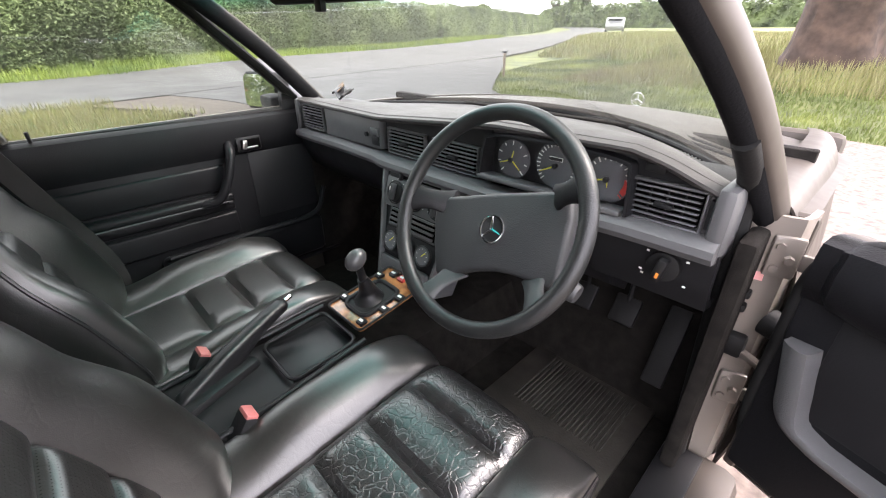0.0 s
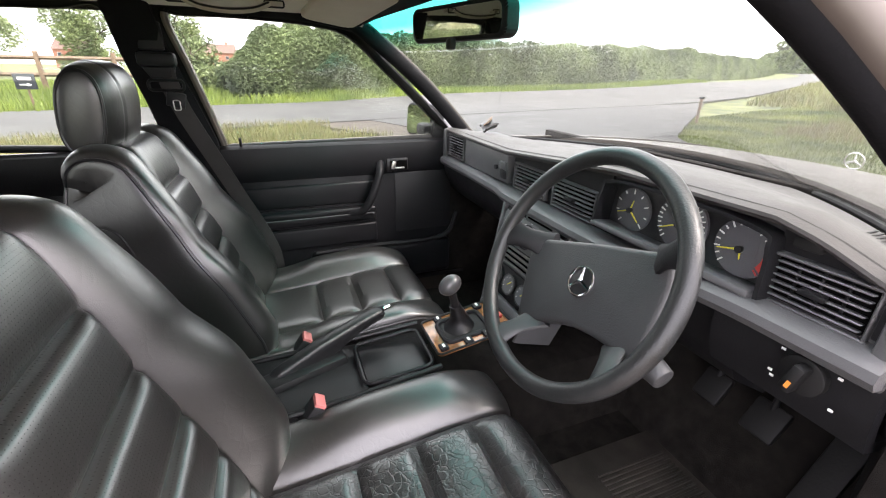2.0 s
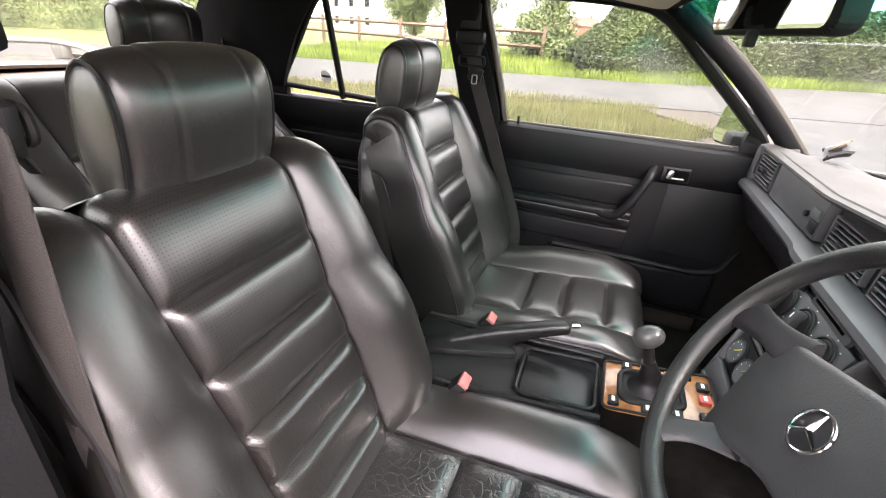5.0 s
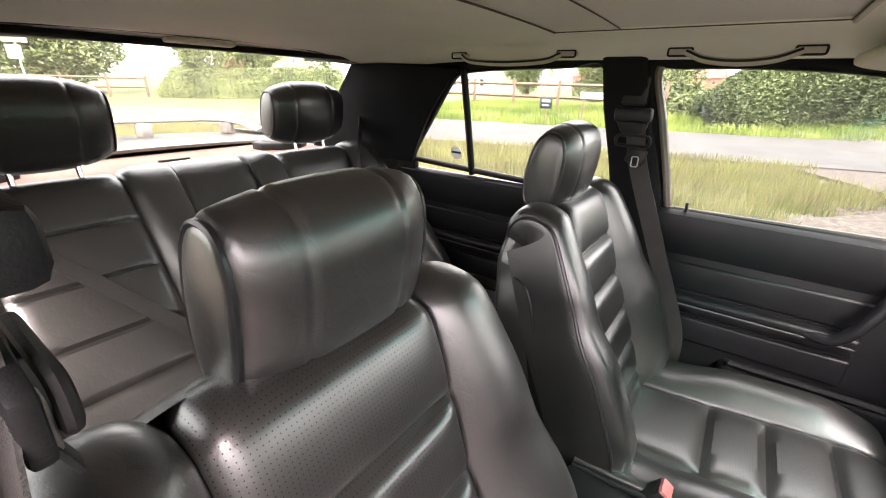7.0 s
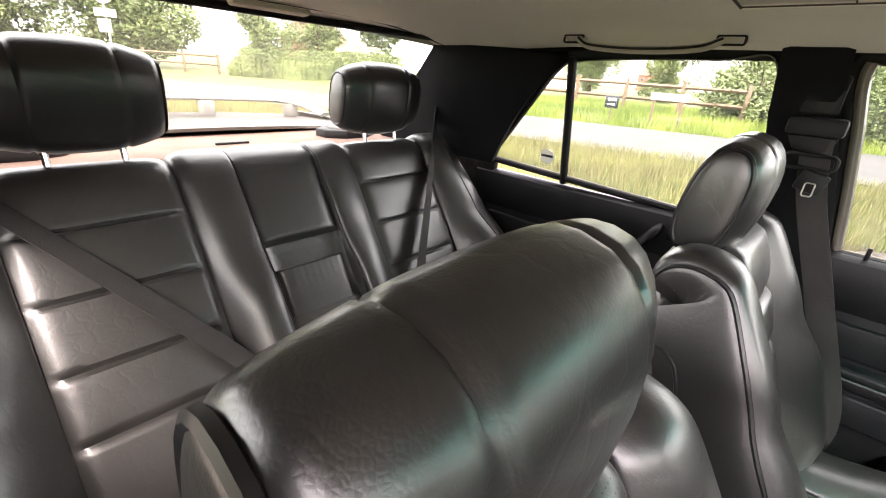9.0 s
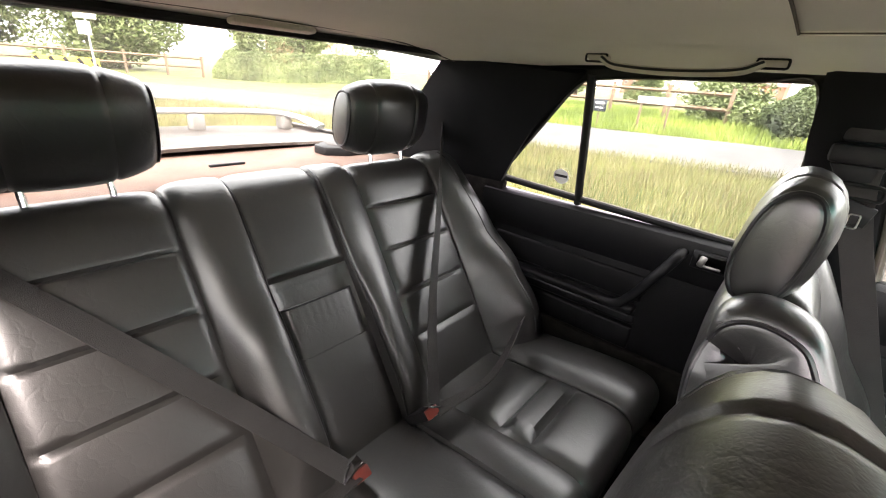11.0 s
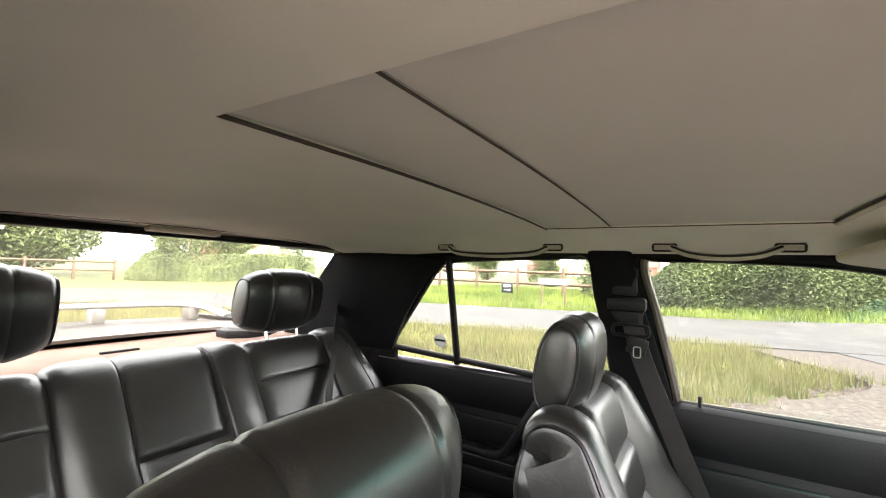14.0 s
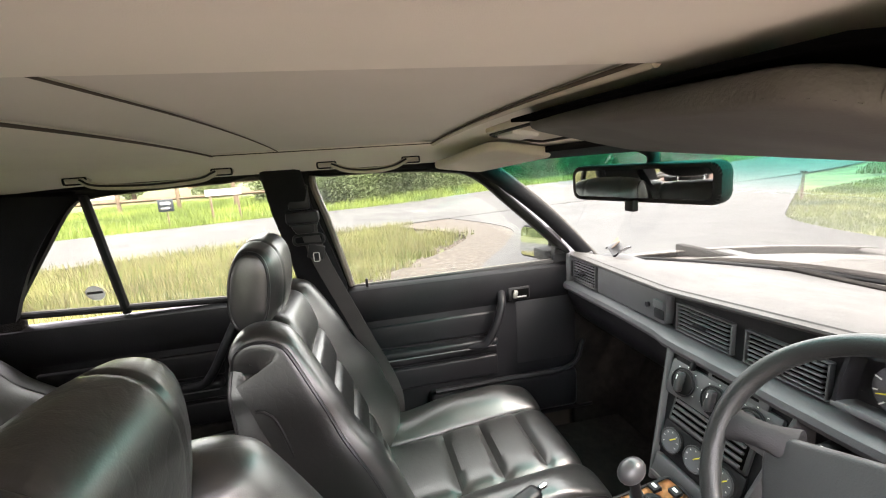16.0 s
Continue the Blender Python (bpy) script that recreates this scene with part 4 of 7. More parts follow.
    for e in (-1, 1):
        part("seat_rail", rbox(cx + e * 0.19, 0.36, 0.278, 0.035, 0.52, 0.05, 0.006), TRIM, t)
    headrest(t, *rest, 0.202, 0.118, -9, (-0.05 + dy, 0.95))
    return t


front_seat(0.402, "black leather driver's seat with perforated pleats", 0.0, (0.374, -0.054, 1.032, 0.109), 0.133)
front_seat(-0.332, "black leather front passenger seat with perforated pleats", -0.012, (-0.316, -0.066, 1.042, 0.112), 0.124)


def rear_bench():
    t = thing("rear_bench", "black leather rear bench with folding centre armrest", "bench seat", (0, -0.6, 0.25))
    line = cushion_line([(-0.600, 0.43), (-0.640, 0.50), (-0.735, 0.65), (-0.825, 0.79), (-0.895, 0.90), (-0.930, 0.955), (-0.960, 0.978), (-1.000, 0.982), (-1.030, 0.965), (-1.035, 0.93)], 180)
    top = seams_at(line, [0.955])[0]
    seams = seams_at(line[:124], [0.892, 0.790, 0.690, 0.585])
    q = quilting(seams, 0, top + 0.03, 0.0022, 0.0075, 0.0036)
    for e in (-1, 1):
        def ins(s):
            return [(e * (0.355 + x * 0.140), q(s) * (1 - abs(x) ** 6) - 0.010 * abs(x) ** 14) for x in [(-1 + 2 * i / 24) for i in range(25)]]
        part("back_insert", padded(line, ins), SATIN, t, "pleated leather backrest")
        hin = [(0, 0.03), (0.12, 0.055), (0.3, 0.05), (0.45, 0.028), (top, 0.012), (9, 0.002)]

        def inner(s):
            return [(e * (0.215 - (abs(x) - 0.0)), h) for x, h in bolster_profile(0.0, 0.112, lerp_table(hin, s), 1, 0.05, 0.55)]
        part("inner_bolster", padded(line, inner), SATIN, t)
        pts = [p + V((MID + e * 0.1025, 0, 0)) + n * (lerp_table(hin, s) * 0.6) for p, n, s in line[8:128]]
        part("bolster_piping", tube(pts, 0.003, 6), PIPING, t)
        hout = [(0, 0.09), (0.12, 0.115), (0.25, 0.095), (0.40, 0.05), (top, 0.012), (9, 0.0)]
        xo = [(0, 0.66), (0.3, 0.66), (top, 0.60), (9, 0.58)]
        part("outer_bolster", padded(line, lambda s: bolster_profile(0.495, lerp_table(xo, s), lerp_table(hout, s), e, 0.06, 0.6)), SATIN, t)
        pts = [p + V((MID + e * (0.495 + (lerp_table(xo, s) - 0.495) * 0.62), 0, 0)) + n * (lerp_table(hout, s) * 1.0) for p, n, s in line[12:124]]
        part("outer_piping", tube(pts, 0.003, 6), PIPING, t)

    def mid(s):
        z = lerp_table([(a[2], a[0].z) for a in line], s)
        d = 0.012
        if 0.655 < z < 0.80 and s < top:
            d = -0.012 * smooth(0.80, 0.785, z) * smooth(0.655, 0.70, z)
        d -= 0.010 * math.exp(-((z - 0.80) / 0.006) ** 2)
        return [(x * 0.100, d * (1 - abs(x) ** 8)) for x in [(-1 + 2 * i / 16) for i in range(17)]]
    arm = part("armrest", padded(line, mid), SATIN, t, "centre armrest, folded up")
    low = [q for q in line if 0.63 < q[0].z < 0.752]
    span = low[-1][2] - low[0][2]

    def pouch(s):
        k = (s - low[0][2]) / span
        return [(x * 0.093, 0.010 + 0.004 * k + 0.0003 * math.sin(x * 34) * k ** 3 - 0.022 * abs(x) ** 10) for x in [(-1 + 2 * i / 44) for i in range(45)]]
    part("elastic_pocket", padded(low, pouch), SATIN, arm, "gathered elastic pocket")
    e0 = low[-1]
    part("pocket_hem", tube([e0[0] + V((MID + x * 0.090, 0, 0.001)) + e0[1] * (0.0135 + 0.0003 * math.sin(x * 34) - 0.02 * abs(x) ** 10) for x in [(-1 + 2 * i / 44) for i in range(45)]], 0.003, 6), PIPING, arm)
    # cushion
    line2 = cushion_line([(-0.235, 0.30), (-0.200, 0.38), (-0.188, 0.435), (-0.205, 0.472), (-0.245, 0.486), (-0.34, 0.482), (-0.46, 0.468), (-0.56, 0.456), (-0.66, 0.450)], 60)
    end = line2[-1][2]
    q2 = quilting(seams_at(line2, [-0.335, -0.43], True), 0.08, end, 0.008, 0.010)
    for e in (-1, 1):
        def ins2(s):
            return [(e * (0.355 + x * 0.135), (q2(s) if s > 0.08 else 0) * (1 - abs(x) ** 6) - 0.009 * abs(x) ** 14) for x in [(-1 + 2 * i / 22) for i in range(23)]]
        part("cushion_insert", padded(line2, ins2), SATIN, t, "pleated leather cushion")
        h2 = [(0, 0), (0.1, 0.01), (0.2, 0.03), (0.5, 0.03), (9, 0.03)]
        part("cushion_bolster", padded(line2, lambda s: bolster_profile(0.49, 0.66, lerp_table(h2, s), e, 0.08, 0.5)), SATIN, t)
        part("cushion_inner", padded(line2, lambda s: [(e * x, h) for x, h in ((0.22, -0.009), (0.215, 0.001), (0.20, 0.006), (0.17, 0.008), (0.14, 0.006), (0.118, 0.001), (0.112, -0.009))]), SATIN, t)
    part("cushion_centre", padded(line2, lambda s: [(x * 0.112, 0.012 * (1 - x ** 4) - 0.008 * abs(x) ** 14) for x in [(-1 + 2 * i / 18) for i in range(19)]]), SATIN, t)
    part("bench_base", rbox(MID, -0.46, 0.34, 1.30, 0.46, 0.18, 0.03), VINYL, t)
    for e in (-1, 1):
        headrest(t, 0.372 if e > 0 else -0.338, -1.005, 1.103, 0.140, 0.205, 0.130, -10, (-0.985, 0.965), 0.26, 0.50)
    return t


rear_bench()

# ---- parcel shelf ----
shelf = thing("parcel_shelf", "sun-faded brown carpeted parcel shelf with loudspeakers", "parcel shelf", (0, -1.3, 0.93))
part("board", rbox(0, -1.30, 0.928, 1.28, 0.56, 0.022, 0.006), BROWN_CLOTH, shelf)
part("front_roll", tube([(-0.6, -1.045, 0.945), (0, -1.05, 0.95), (0.6, -1.045, 0.945)], 0.022, 12), BROWN_CLOTH, shelf)
for s in (-1, 1):
    sp = part("speaker", prism([(0.12 * math.cos(a), 0.085 * math.sin(a)) for a in [math.tau * i / 8 + 0.39 for i in range(8)]], 0.03, 0.006, Matrix.Translation((s * 0.47, -1.36, 0.938))), TRIM, shelf, "black speaker pod")
    part("grille", cyl((s * 0.47, -1.36, 0.970), (0, 0, 1), 0.075, 0.07, 0.006, 28, 0.002), DASH_TOP, sp)
part("vent_slot", rbox(-0.03, -1.33, 0.942, 0.10, 0.014, 0.008, 0.002), TRIM, shelf)


# ---- belts ----
def buckle(at, lean, label, red=BUCKLE_RED):
    t = thing("belt_buckle", label, "seat belt buckle", at, group="belt buckles")
    d = V(lean).normalized()
    m = axes(at, V((1, 0, 0)), d)
    bm = rbox(0, 0, 0, 0.042, 0.085, 0.026, 0.006)
    bmesh.ops.transform(bm, matrix=m @ Matrix.Translation((0, -0.03, 0)), verts=bm.verts[:])
    part("housing", bm, TRIM, t)
    bm = rbox(0, 0, 0, 0.036, 0.016, 0.023, 0.003)
    bmesh.ops.transform(bm, matrix=m @ Matrix.Translation((0, 0.010, 0)), verts=bm.verts[:])
    part("release_button", bm, red, t, "red release button")
    part("stalk", tube([V(at) - d * 0.05, V(at) - d * 0.15], 0.009, 8), TRIM, t)
    return t


buckle((0.148, 0.285, 0.512), (0.1, 0.55, 0.8), "black belt buckle with faded red button beside the driver's seat")
buckle((-0.085, 0.279, 0.512), (-0.1, 0.55, 0.8), "black belt buckle with faded red button beside the passenger seat")
buckle((0.125, -0.535, 0.505), (0.1, 0.6, 0.6), "black belt buckle with dark red button on the rear bench", DARK_RED)
buckle((-0.085, -0.545, 0.508), (-0.1, 0.6, 0.6), "black belt buckle with dark red button on the rear bench", DARK_RED)
for s in (-1, 1):
    t = thing("seat_belt", "black front seat belt hanging from the centre pillar", "seat belt", (s * 0.62, 0.0, 0.4), group="seat belts")
    part("adjuster", rbox(s * 0.600, -0.002, 1.205, 0.020, 0.060, 0.070, 0.006), TRIM, t)
    part("guide_loop", rbox(s * 0.594, 0.004, 1.148, 0.034, 0.092, 0.036, 0.009), TRIM, t)
    part("guide_foot", prism([(-0.040, 0.0), (0.040, 0.0), (0.030, -0.030), (-0.022, -0.030)], 0.022, 0.004, axes((s * 0.611, 0.004, 1.130), (0, 1, 0), (0, 0, 1))), TRIM, t)
    part("slot_frame", tube([(s * 0.590, 0.014 + p, 1.083 + q) for p, q in rounded(0.084, 0.026, 0.010)], 0.0042, 8, closed=True), RUBBER, t)
    if s < 0:
        hang, across, tx, ty, tz = [(-0.592, 0.016, 1.125), (-0.592, 0.022, 1.083), (-0.596, 0.045, 1.000), (-0.604, 0.122, 0.805), (-0.618, 0.215, 0.560), (-0.650, 0.215, 0.400)], [(0.12, 1, 0.25), (0.25, 1, 0.3)], -0.588, 0.030, 1.045
    else:
        hang, across, tx, ty, tz = [(0.604, 0.018, 1.125), (0.606, 0.024, 1.095), (0.612, 0.040, 1.066), (0.622, 0.050, 0.985), (0.630, 0.058, 0.930), (0.645, 0.075, 0.800), (0.655, 0.095, 0.560), (0.665, 0.100, 0.400)], [(-0.16, 1, 0.12), (-0.05, 1, 0.1)], 0.602, 0.040, 1.086
    part("webbing", strap(hang, across, 0.048, 0.002), WEBBING, t)
    part("tongue", rbox(tx, ty, tz, 0.010, 0.046, 0.040, 0.003, rot(-14)), TRIM, t)
    part("tongue_frame", tube([(tx - s * 0.006, ty + p, tz - 0.014 + q) for p, q in rounded(0.016, 0.026, 0.004)], 0.0016, 6, closed=True), STEEL, t, "bright edged belt tongue")
    if s > 0:
        part("tongue_blade", rbox(tx - 0.006, ty + 0.002, tz - 0.028, 0.003, 0.020, 0.026, 0.001, rot(10, 20)), TRIM, t, "black coated belt tongue blade")
    t = thing("rear_seat_belt", "black rear seat belt drawn across to its buckle", "seat belt", (s * 0.6, -1.0, 1.0), group="rear seat belts")
    bx, ax = (0.125, 0.640) if s > 0 else (-0.085, -0.608)
    part("anchor", rbox(ax, -1.020, 1.085, 0.030, 0.050, 0.035, 0.006), TRIM, t)
    part("webbing", strap([(ax, -1.012, 1.080), (ax + (bx - ax) * 0.40, -0.825, 0.855), (ax + (bx - ax) * 0.72, -0.680, 0.665), (bx + s * 0.020, -0.548, 0.520)], [(0.8, 0.0, 0.6) if s > 0 else (0.7, 0.5, 0.2), (1, 0.2, 0.3)], 0.049, 0.002), WEBBING, t)
    part("lap_strap", strap([(bx + s * 0.01, -0.535, 0.512), (bx + s * 0.20, -0.510, 0.522), (bx + s * 0.41, -0.555, 0.575)], [(0.2, 1, 0.3), (0.2, 0.5, 1)], 0.046, 0.002), WEBBING, t)
    part("tongue", rbox(bx + s * 0.012, -0.542, 0.522, 0.05, 0.03, 0.004, 0.001, rot(25, s * 30)), CHROME, t)


# ---- dashboard ----
dash = thing("dashboard", "charcoal and grey plastic dashboard with instruments and vents", "dashboard", (0, 0.95, 0.8))


def hood(x):
    """Rise of the dash edge towards the instruments."""
    return max(0.0, min(1.0, (x + 0.20) / 0.42)) * max(0.0, min(1.0, (0.672 - x) / 0.165))


def dash_edge(x):
    return V((x, 0.866 + 0.010 * (x / 0.65) ** 2 + 0.004 * hood(x), 0.930 + 0.036 * hood(x) - 0.012 * smooth(0.55, 0.66, x)))


def dash_top(x, k):
    """k: 0 at the front edge and 1 under the windscreen."""
    a, b = dash_edge(x), V((x, screen_y(x, 0.905) - 0.020, 0.903))
    p = a.lerp(b, k)
    p.z = a.z + (b.z - a.z) * smooth(0.05, 1.0, k)
    p.z += (0.010 + 0.002 * hood(x)) * math.sin(math.pi * min(1, k * 1.15)) ** 0.8 * (1 - 0.4 * k)
    return p


rows = []
xs = [(-0.68 + 1.345 * i / 60) for i in range(61)]
for j in range(17):
    k = max(0.0, (j - 2) / 14)
    rows.append([dash_top(x, k) + (V((0, 0.006, -0.011)), V((0, -0.001, -0.005)))[j] if j < 2 else dash_top(x, k) for x in xs])
part("top_pad", shell(rows, 0.02), DASH_TOP, dash, "charcoal soft dash top")
for i in range(14):
    p = dash_top(0.500 + 0.010 * i, 0.88)
    part("demister_slot", rbox(p.x, p.y, p.z + 0.001, 0.0035, 0.050, 0.004, 0.001, seg=1), TRIM, dash)
for x0, x1 in ((-0.192, 0.190), (0.512, 0.662)):
    rows = [[V((x, 0.899, 0.826 + (dash_edge(x).z - 0.008 - 0.826) * j / 4)) for x in [x0 + (x1 - x0) * i / 16 for i in range(17)]] for j in range(5)]
    part("upper_fascia", shell(rows, 0.03), TRIM, dash, "black fascia above the vents")
part("carcass", rbox(0, 1.015, 0.835, 1.33, 0.11, 0.17, 0.01), TRIM, dash)
# lower ledge
pts = []
for i in range(41):
    x = -0.69 + 1.36 * i / 40
    pts.append(V((x, 0.876 - 0.010 * smooth(-0.22, -0.17, x), 0.820 - 0.006 * smooth(-0.4, -0.1, x) + 0.022 * smooth(0.2, 0.55, x))))
rows = [[p + V((0, dy, dz)) for dy, dz in ((0.03, 0.014), (-0.004, 0.012), (-0.016, 0.004), (-0.019, -0.008), (-0.012, -0.020), (0.03, -0.026))] for p in pts]
part("lower_ledge", grid(rows, wrap=True, caps=True), DASH_FACE, dash, "grey ledge under the vents")
# passenger side
part("glove_fascia", rbox(-0.350, 0.905, 0.878, 0.30, 0.05, 0.088, 0.006), DASH_FACE, dash, "grey fascia panel")
part("glove_latch", rbox(-0.222, 0.883, 0.858, 0.034, 0.012, 0.026, 0.003), TRIM, dash)
part("latch_plate", rbox(-0.222, 0.879, 0.884, 0.036, 0.010, 0.022, 0.003), DASH_FACE, dash)
part("lock", cyl((-0.262, 0.878, 0.872), (0, 1, 0), 0.007, 0.007, 0.008, 16), TRIM, dash)
rows = [[V((x, y, z)) for x in [(-0.69 + 0.56 * i / 8) for i in range(9)]] for y, z in ((0.875, 0.798), (0.885, 0.76), (0.915, 0.70), (0.97, 0.655), (1.10, 0.64))]
part("glove_lid", shell(rows, -0.02), TRIM, dash, "black lower glovebox lid")


SLAT = material("grey_vent_slat", (0.11, 0.11, 0.115), 0.45, vary=0.05)


def vent(cx, cz, w, h, y, slats, uprights=3, wheel=0):
    # shallow backing plate, blackened to give the shade of a deep duct
    v = part("air_vent", prism(rounded(w, h, 0.006), 0.012, 0.002, axes((cx, y, cz), (1, 0, 0), (0, 0, 1))), SHADE_BLACK, dash, "black air vent")
    for i in range(slats):
        z = cz - h / 2 + h * (i + 0.7) / (slats + 0.4)
        part("slat", rbox(cx, y - 0.016, z, w * 0.94, 0.012, 0.0028, 0.001, rot(-10), seg=1), SLAT, v)
    for i in range(uprights):
        part("vane", rbox(cx - w / 2 + w * (i + 1) / (uprights + 1), y - 0.010, cz, 0.003, 0.012, h * 0.9, 0.0008, seg=1), TRIM, v)
    for z in (-1, 1):
        part("vent_rim", rbox(cx, y - 0.012, cz + z * (h / 2 + 0.002), w + 0.012, 0.018, 0.004, 0.0015, seg=1), DASH_FACE, v)
    for x in (-1, 1):
        part("vent_rim", rbox(cx + x * (w / 2 + 0.003), y - 0.012, cz, 0.004, 0.018, h + 0.006, 0.0015, seg=1), DASH_FACE, v)
    part("tab", rbox(cx, y - 0.026, cz, 0.03, 0.012, 0.008, 0.002), TRIM, v)
    if wheel:
        part("thumb_wheel", rbox(cx + wheel * (w / 2 + 0.015), y - 0.012, cz, 0.014, 0.02, h * 0.8, 0.003), TRIM, v)


vent(-0.575, 0.880, 0.125, 0.070, 0.897, 7, 2, -1)
vent(-0.098, 0.868, 0.145, 0.062, 0.908, 6, 3)
vent(0.085, 0.868, 0.145, 0.062, 0.908, 6, 3)
vent(0.575, 0.883, 0.110, 0.062, 0.905, 6, 3, 1)
part("driver_fascia", rbox(0.590, 0.914, 0.872, 0.155, 0.04, 0.09, 0.006), DASH_FACE, dash)
part("headlamp_switch_small", rbox(0.548, 0.892, 0.938, 0.034, 0.014, 0.014, 0.003), RUBBER, dash)
part("dash_end", rbox(0.660, 0.92, 0.868, 0.03, 0.10, 0.13, 0.012), DASH_FACE, dash)
part("dash_end", rbox(-0.676, 0.92, 0.868, 0.03, 0.10, 0.13, 0.012), DASH_FACE, dash)

# instrument cluster
part("cluster_recess", rbox(0.356, 0.916, 0.902, 0.345, 0.02, 0.110, 0.006), DIAL, dash, "black instrument recess")
cl = [V((0.185, 0.862, 0.852)), V((0.192, 0.868, 0.920)), V((0.212, 0.872, 0.945)), V((0.35, 0.872, 0.953)), V((0.496, 0.872, 0.945)), V((0.518, 0.868, 0.920)), V((0.526, 0.862, 0.852))]
rows = [curve(cl, 40), [p + V((0, 0.046, -0.003)) for p in curve(cl, 40)]]
part("cowl_lining", shell(rows, 0.006), TRIM, dash)
part("cluster_sill", rbox(0.348, 0.896, 0.848, 0.33, 0.07, 0.012, 0.004, rot(-8)), DASH_FACE, dash)


def dial(cx, cz, r, ticks, needle, red=None, pointers=()):
    y = 0.900
    d = part("dial", cyl((cx, y, cz), (0, 1, 0), r, r, 0.006, 40, 0.001), DIAL_GREY, dash, "grey dial with white marks and yellow pointer")
    for i in range(ticks):
        a = radians(225 - 270 * i / (ticks - 1))
        c = V((cx + 0.86 * r * math.cos(a), y - 0.005, cz + 0.86 * r * math.sin(a)))
        hot = red is not None and i >= red
        part("tick", rbox(c.x, c.y, c.z, 0.0021, 0.0012, 0.006 if i % 2 else 0.009, 0, rot(0, 90 - math.degrees(a), 0)), RED if hot else WHITE, d)
    for ang, ln in ((needle, 0.8), *pointers):
        a = radians(ang)
        part("pointer", tube([(cx, y - 0.009, cz), (cx + ln * r * math.cos(a), y - 0.009, cz + ln * r * math.sin(a))], [0.0018, 0.0009], 6), YELLOW, d)
    part("pointer_cap", cyl((cx, y - 0.010, cz), (0, 1, 0), 0.006, 0.005, 0.008, 16, 0.001), DIAL, d)
    return d


dial(0.254, 0.894, 0.041, 9, 200, None, ((320, 0.7), (75, 0.5)))
sp = dial(0.361, 0.902, 0.048, 25, 205)
part("odometer", rbox(0.359, 0.8945, 0.915, 0.030, 0.002, 0.008, 0.0005), WHITE, sp)
part("odometer_window", rbox(0.359, 0.8932, 0.915, 0.028, 0.002, 0.006, 0), DIAL, sp)
tacho = dial(0.468, 0.900, 0.044, 17, 195, 14, ((280, 0.35),))
rows = [[V((0.468 + q * 0.044 * math.cos(a), 0.8962, 0.900 + q * 0.044 * math.sin(a))) for q in (0.70, 0.95)] for a in [radians(8 - 46 * i / 10) for i in range(11)]]
part("red_zone", shell(rows, 0.001), RED, tacho, "red warning sector")
p = part("cluster_glass", prism(rounded(0.31, 0.096, 0.012), 0.002, 0, axes((0.348, 0.876, 0.902), (1, 0, 0), (0, -0.2, 1))), LENS, dash)
p.visible_shadow = False

# knee panel with the lamp switch
rows = [[V((x, y, z)) for x in [(0.47 + 0.205 * i / 6) for i in range(7)]] for y, z in ((0.874, 0.825), (0.876, 0.78), (0.884, 0.745), (0.90, 0.71), (1.02, 0.675))]
part("knee_panel", shell(rows, -0.02), TRIM, dash, "black panel under the vent")
sw = part("lamp_switch", cyl((0.603, 0.868, 0.784), (0, 1, 0), 0.027, 0.027, 0.014, 32, 0.003), RUBBER, dash, "round rotary lamp switch")
part("knob", rbox(0.603, 0.852, 0.784, 0.016, 0.022, 0.044, 0.005, rot(0, 12, 0)), RUBBER, sw)
part("orange_mark", rbox(0.603, 0.8405, 0.777, 0.005, 0.001, 0.010, 0, rot(0, 12, 0)), ORANGE, sw)
for x, z in ((0.572, 0.790), (0.585, 0.800), (0.603, 0.804), (0.622, 0.800), (0.636, 0.790), (0.566, 0.752), (0.570, 0.745), (0.640, 0.745)):
    part("mark", rbox(x, 0.8720, z + 0.012, 0.005, 0.0015, 0.003, 0), WHITE, sw)
# under-dash and lower covers round the column
rows = [[V((x, y, z)) for x in [(0.13 + 0.36 * i / 8) for i in range(9)]] for y, z in ((0.885, 0.80), (0.90, 0.74), (0.95, 0.66), (1.05, 0.60))]
part("column_cover", shell(rows, -0.02), TRIM, dash)

# ---- steering wheel ----
WN = V((0, -math.cos(radians(27)), math.sin(radians(27))))
WU0 = V((0, math.sin(radians(27)), math.cos(radians(27))))
TURNED = radians(17)
WX = V((1, 0, 0)) * math.cos(TURNED) + WU0 * math.sin(TURNED)
WU = WU0 * math.cos(TURNED) - V((1, 0, 0)) * math.sin(TURNED)
WC = V((0.351, 0.713, 0.818)) + WN * 0.040 + WU0 * 0.0145
HUB = -0.052
wheel = thing("steering_wheel", "black four-spoke steering wheel with a padded hub", "steering wheel", WC)


def on_wheel(x, y, d=0.0):
    return WC + WX * x + WU * y + WN * d


n = 96
pts = [on_wheel(0.189 * math.cos(a), 0.189 * math.sin(a)) for a in [math.tau * i / n for i in range(n)]]
part("rim", tube(pts, 0.0145, 14, closed=True), material("worn_rim_leather", (0.014, 0.015, 0.015), 0.40, spec=0.5, vary=0.3, scale=14, bump=0.3, bump_scale=350), wheel, "black leather rim, polished by wear")
out = [(x * 1.13, y) for x, y in [(-0.128, 0.058), (-0.10, 0.066), (0, 0.068), (0.10, 0.066), (0.128, 0.058), (0.130, 0.02), (0.124, -0.03), (0.116, -0.085), (0.104, -0.100), (0.075, -0.088), (0.04, -0.078), (0, -0.074), (-0.04, -0.078), (-0.075, -0.088), (-0.104, -0.100), (-0.116, -0.085), (-0.124, -0.03), (-0.130, 0.02)]]
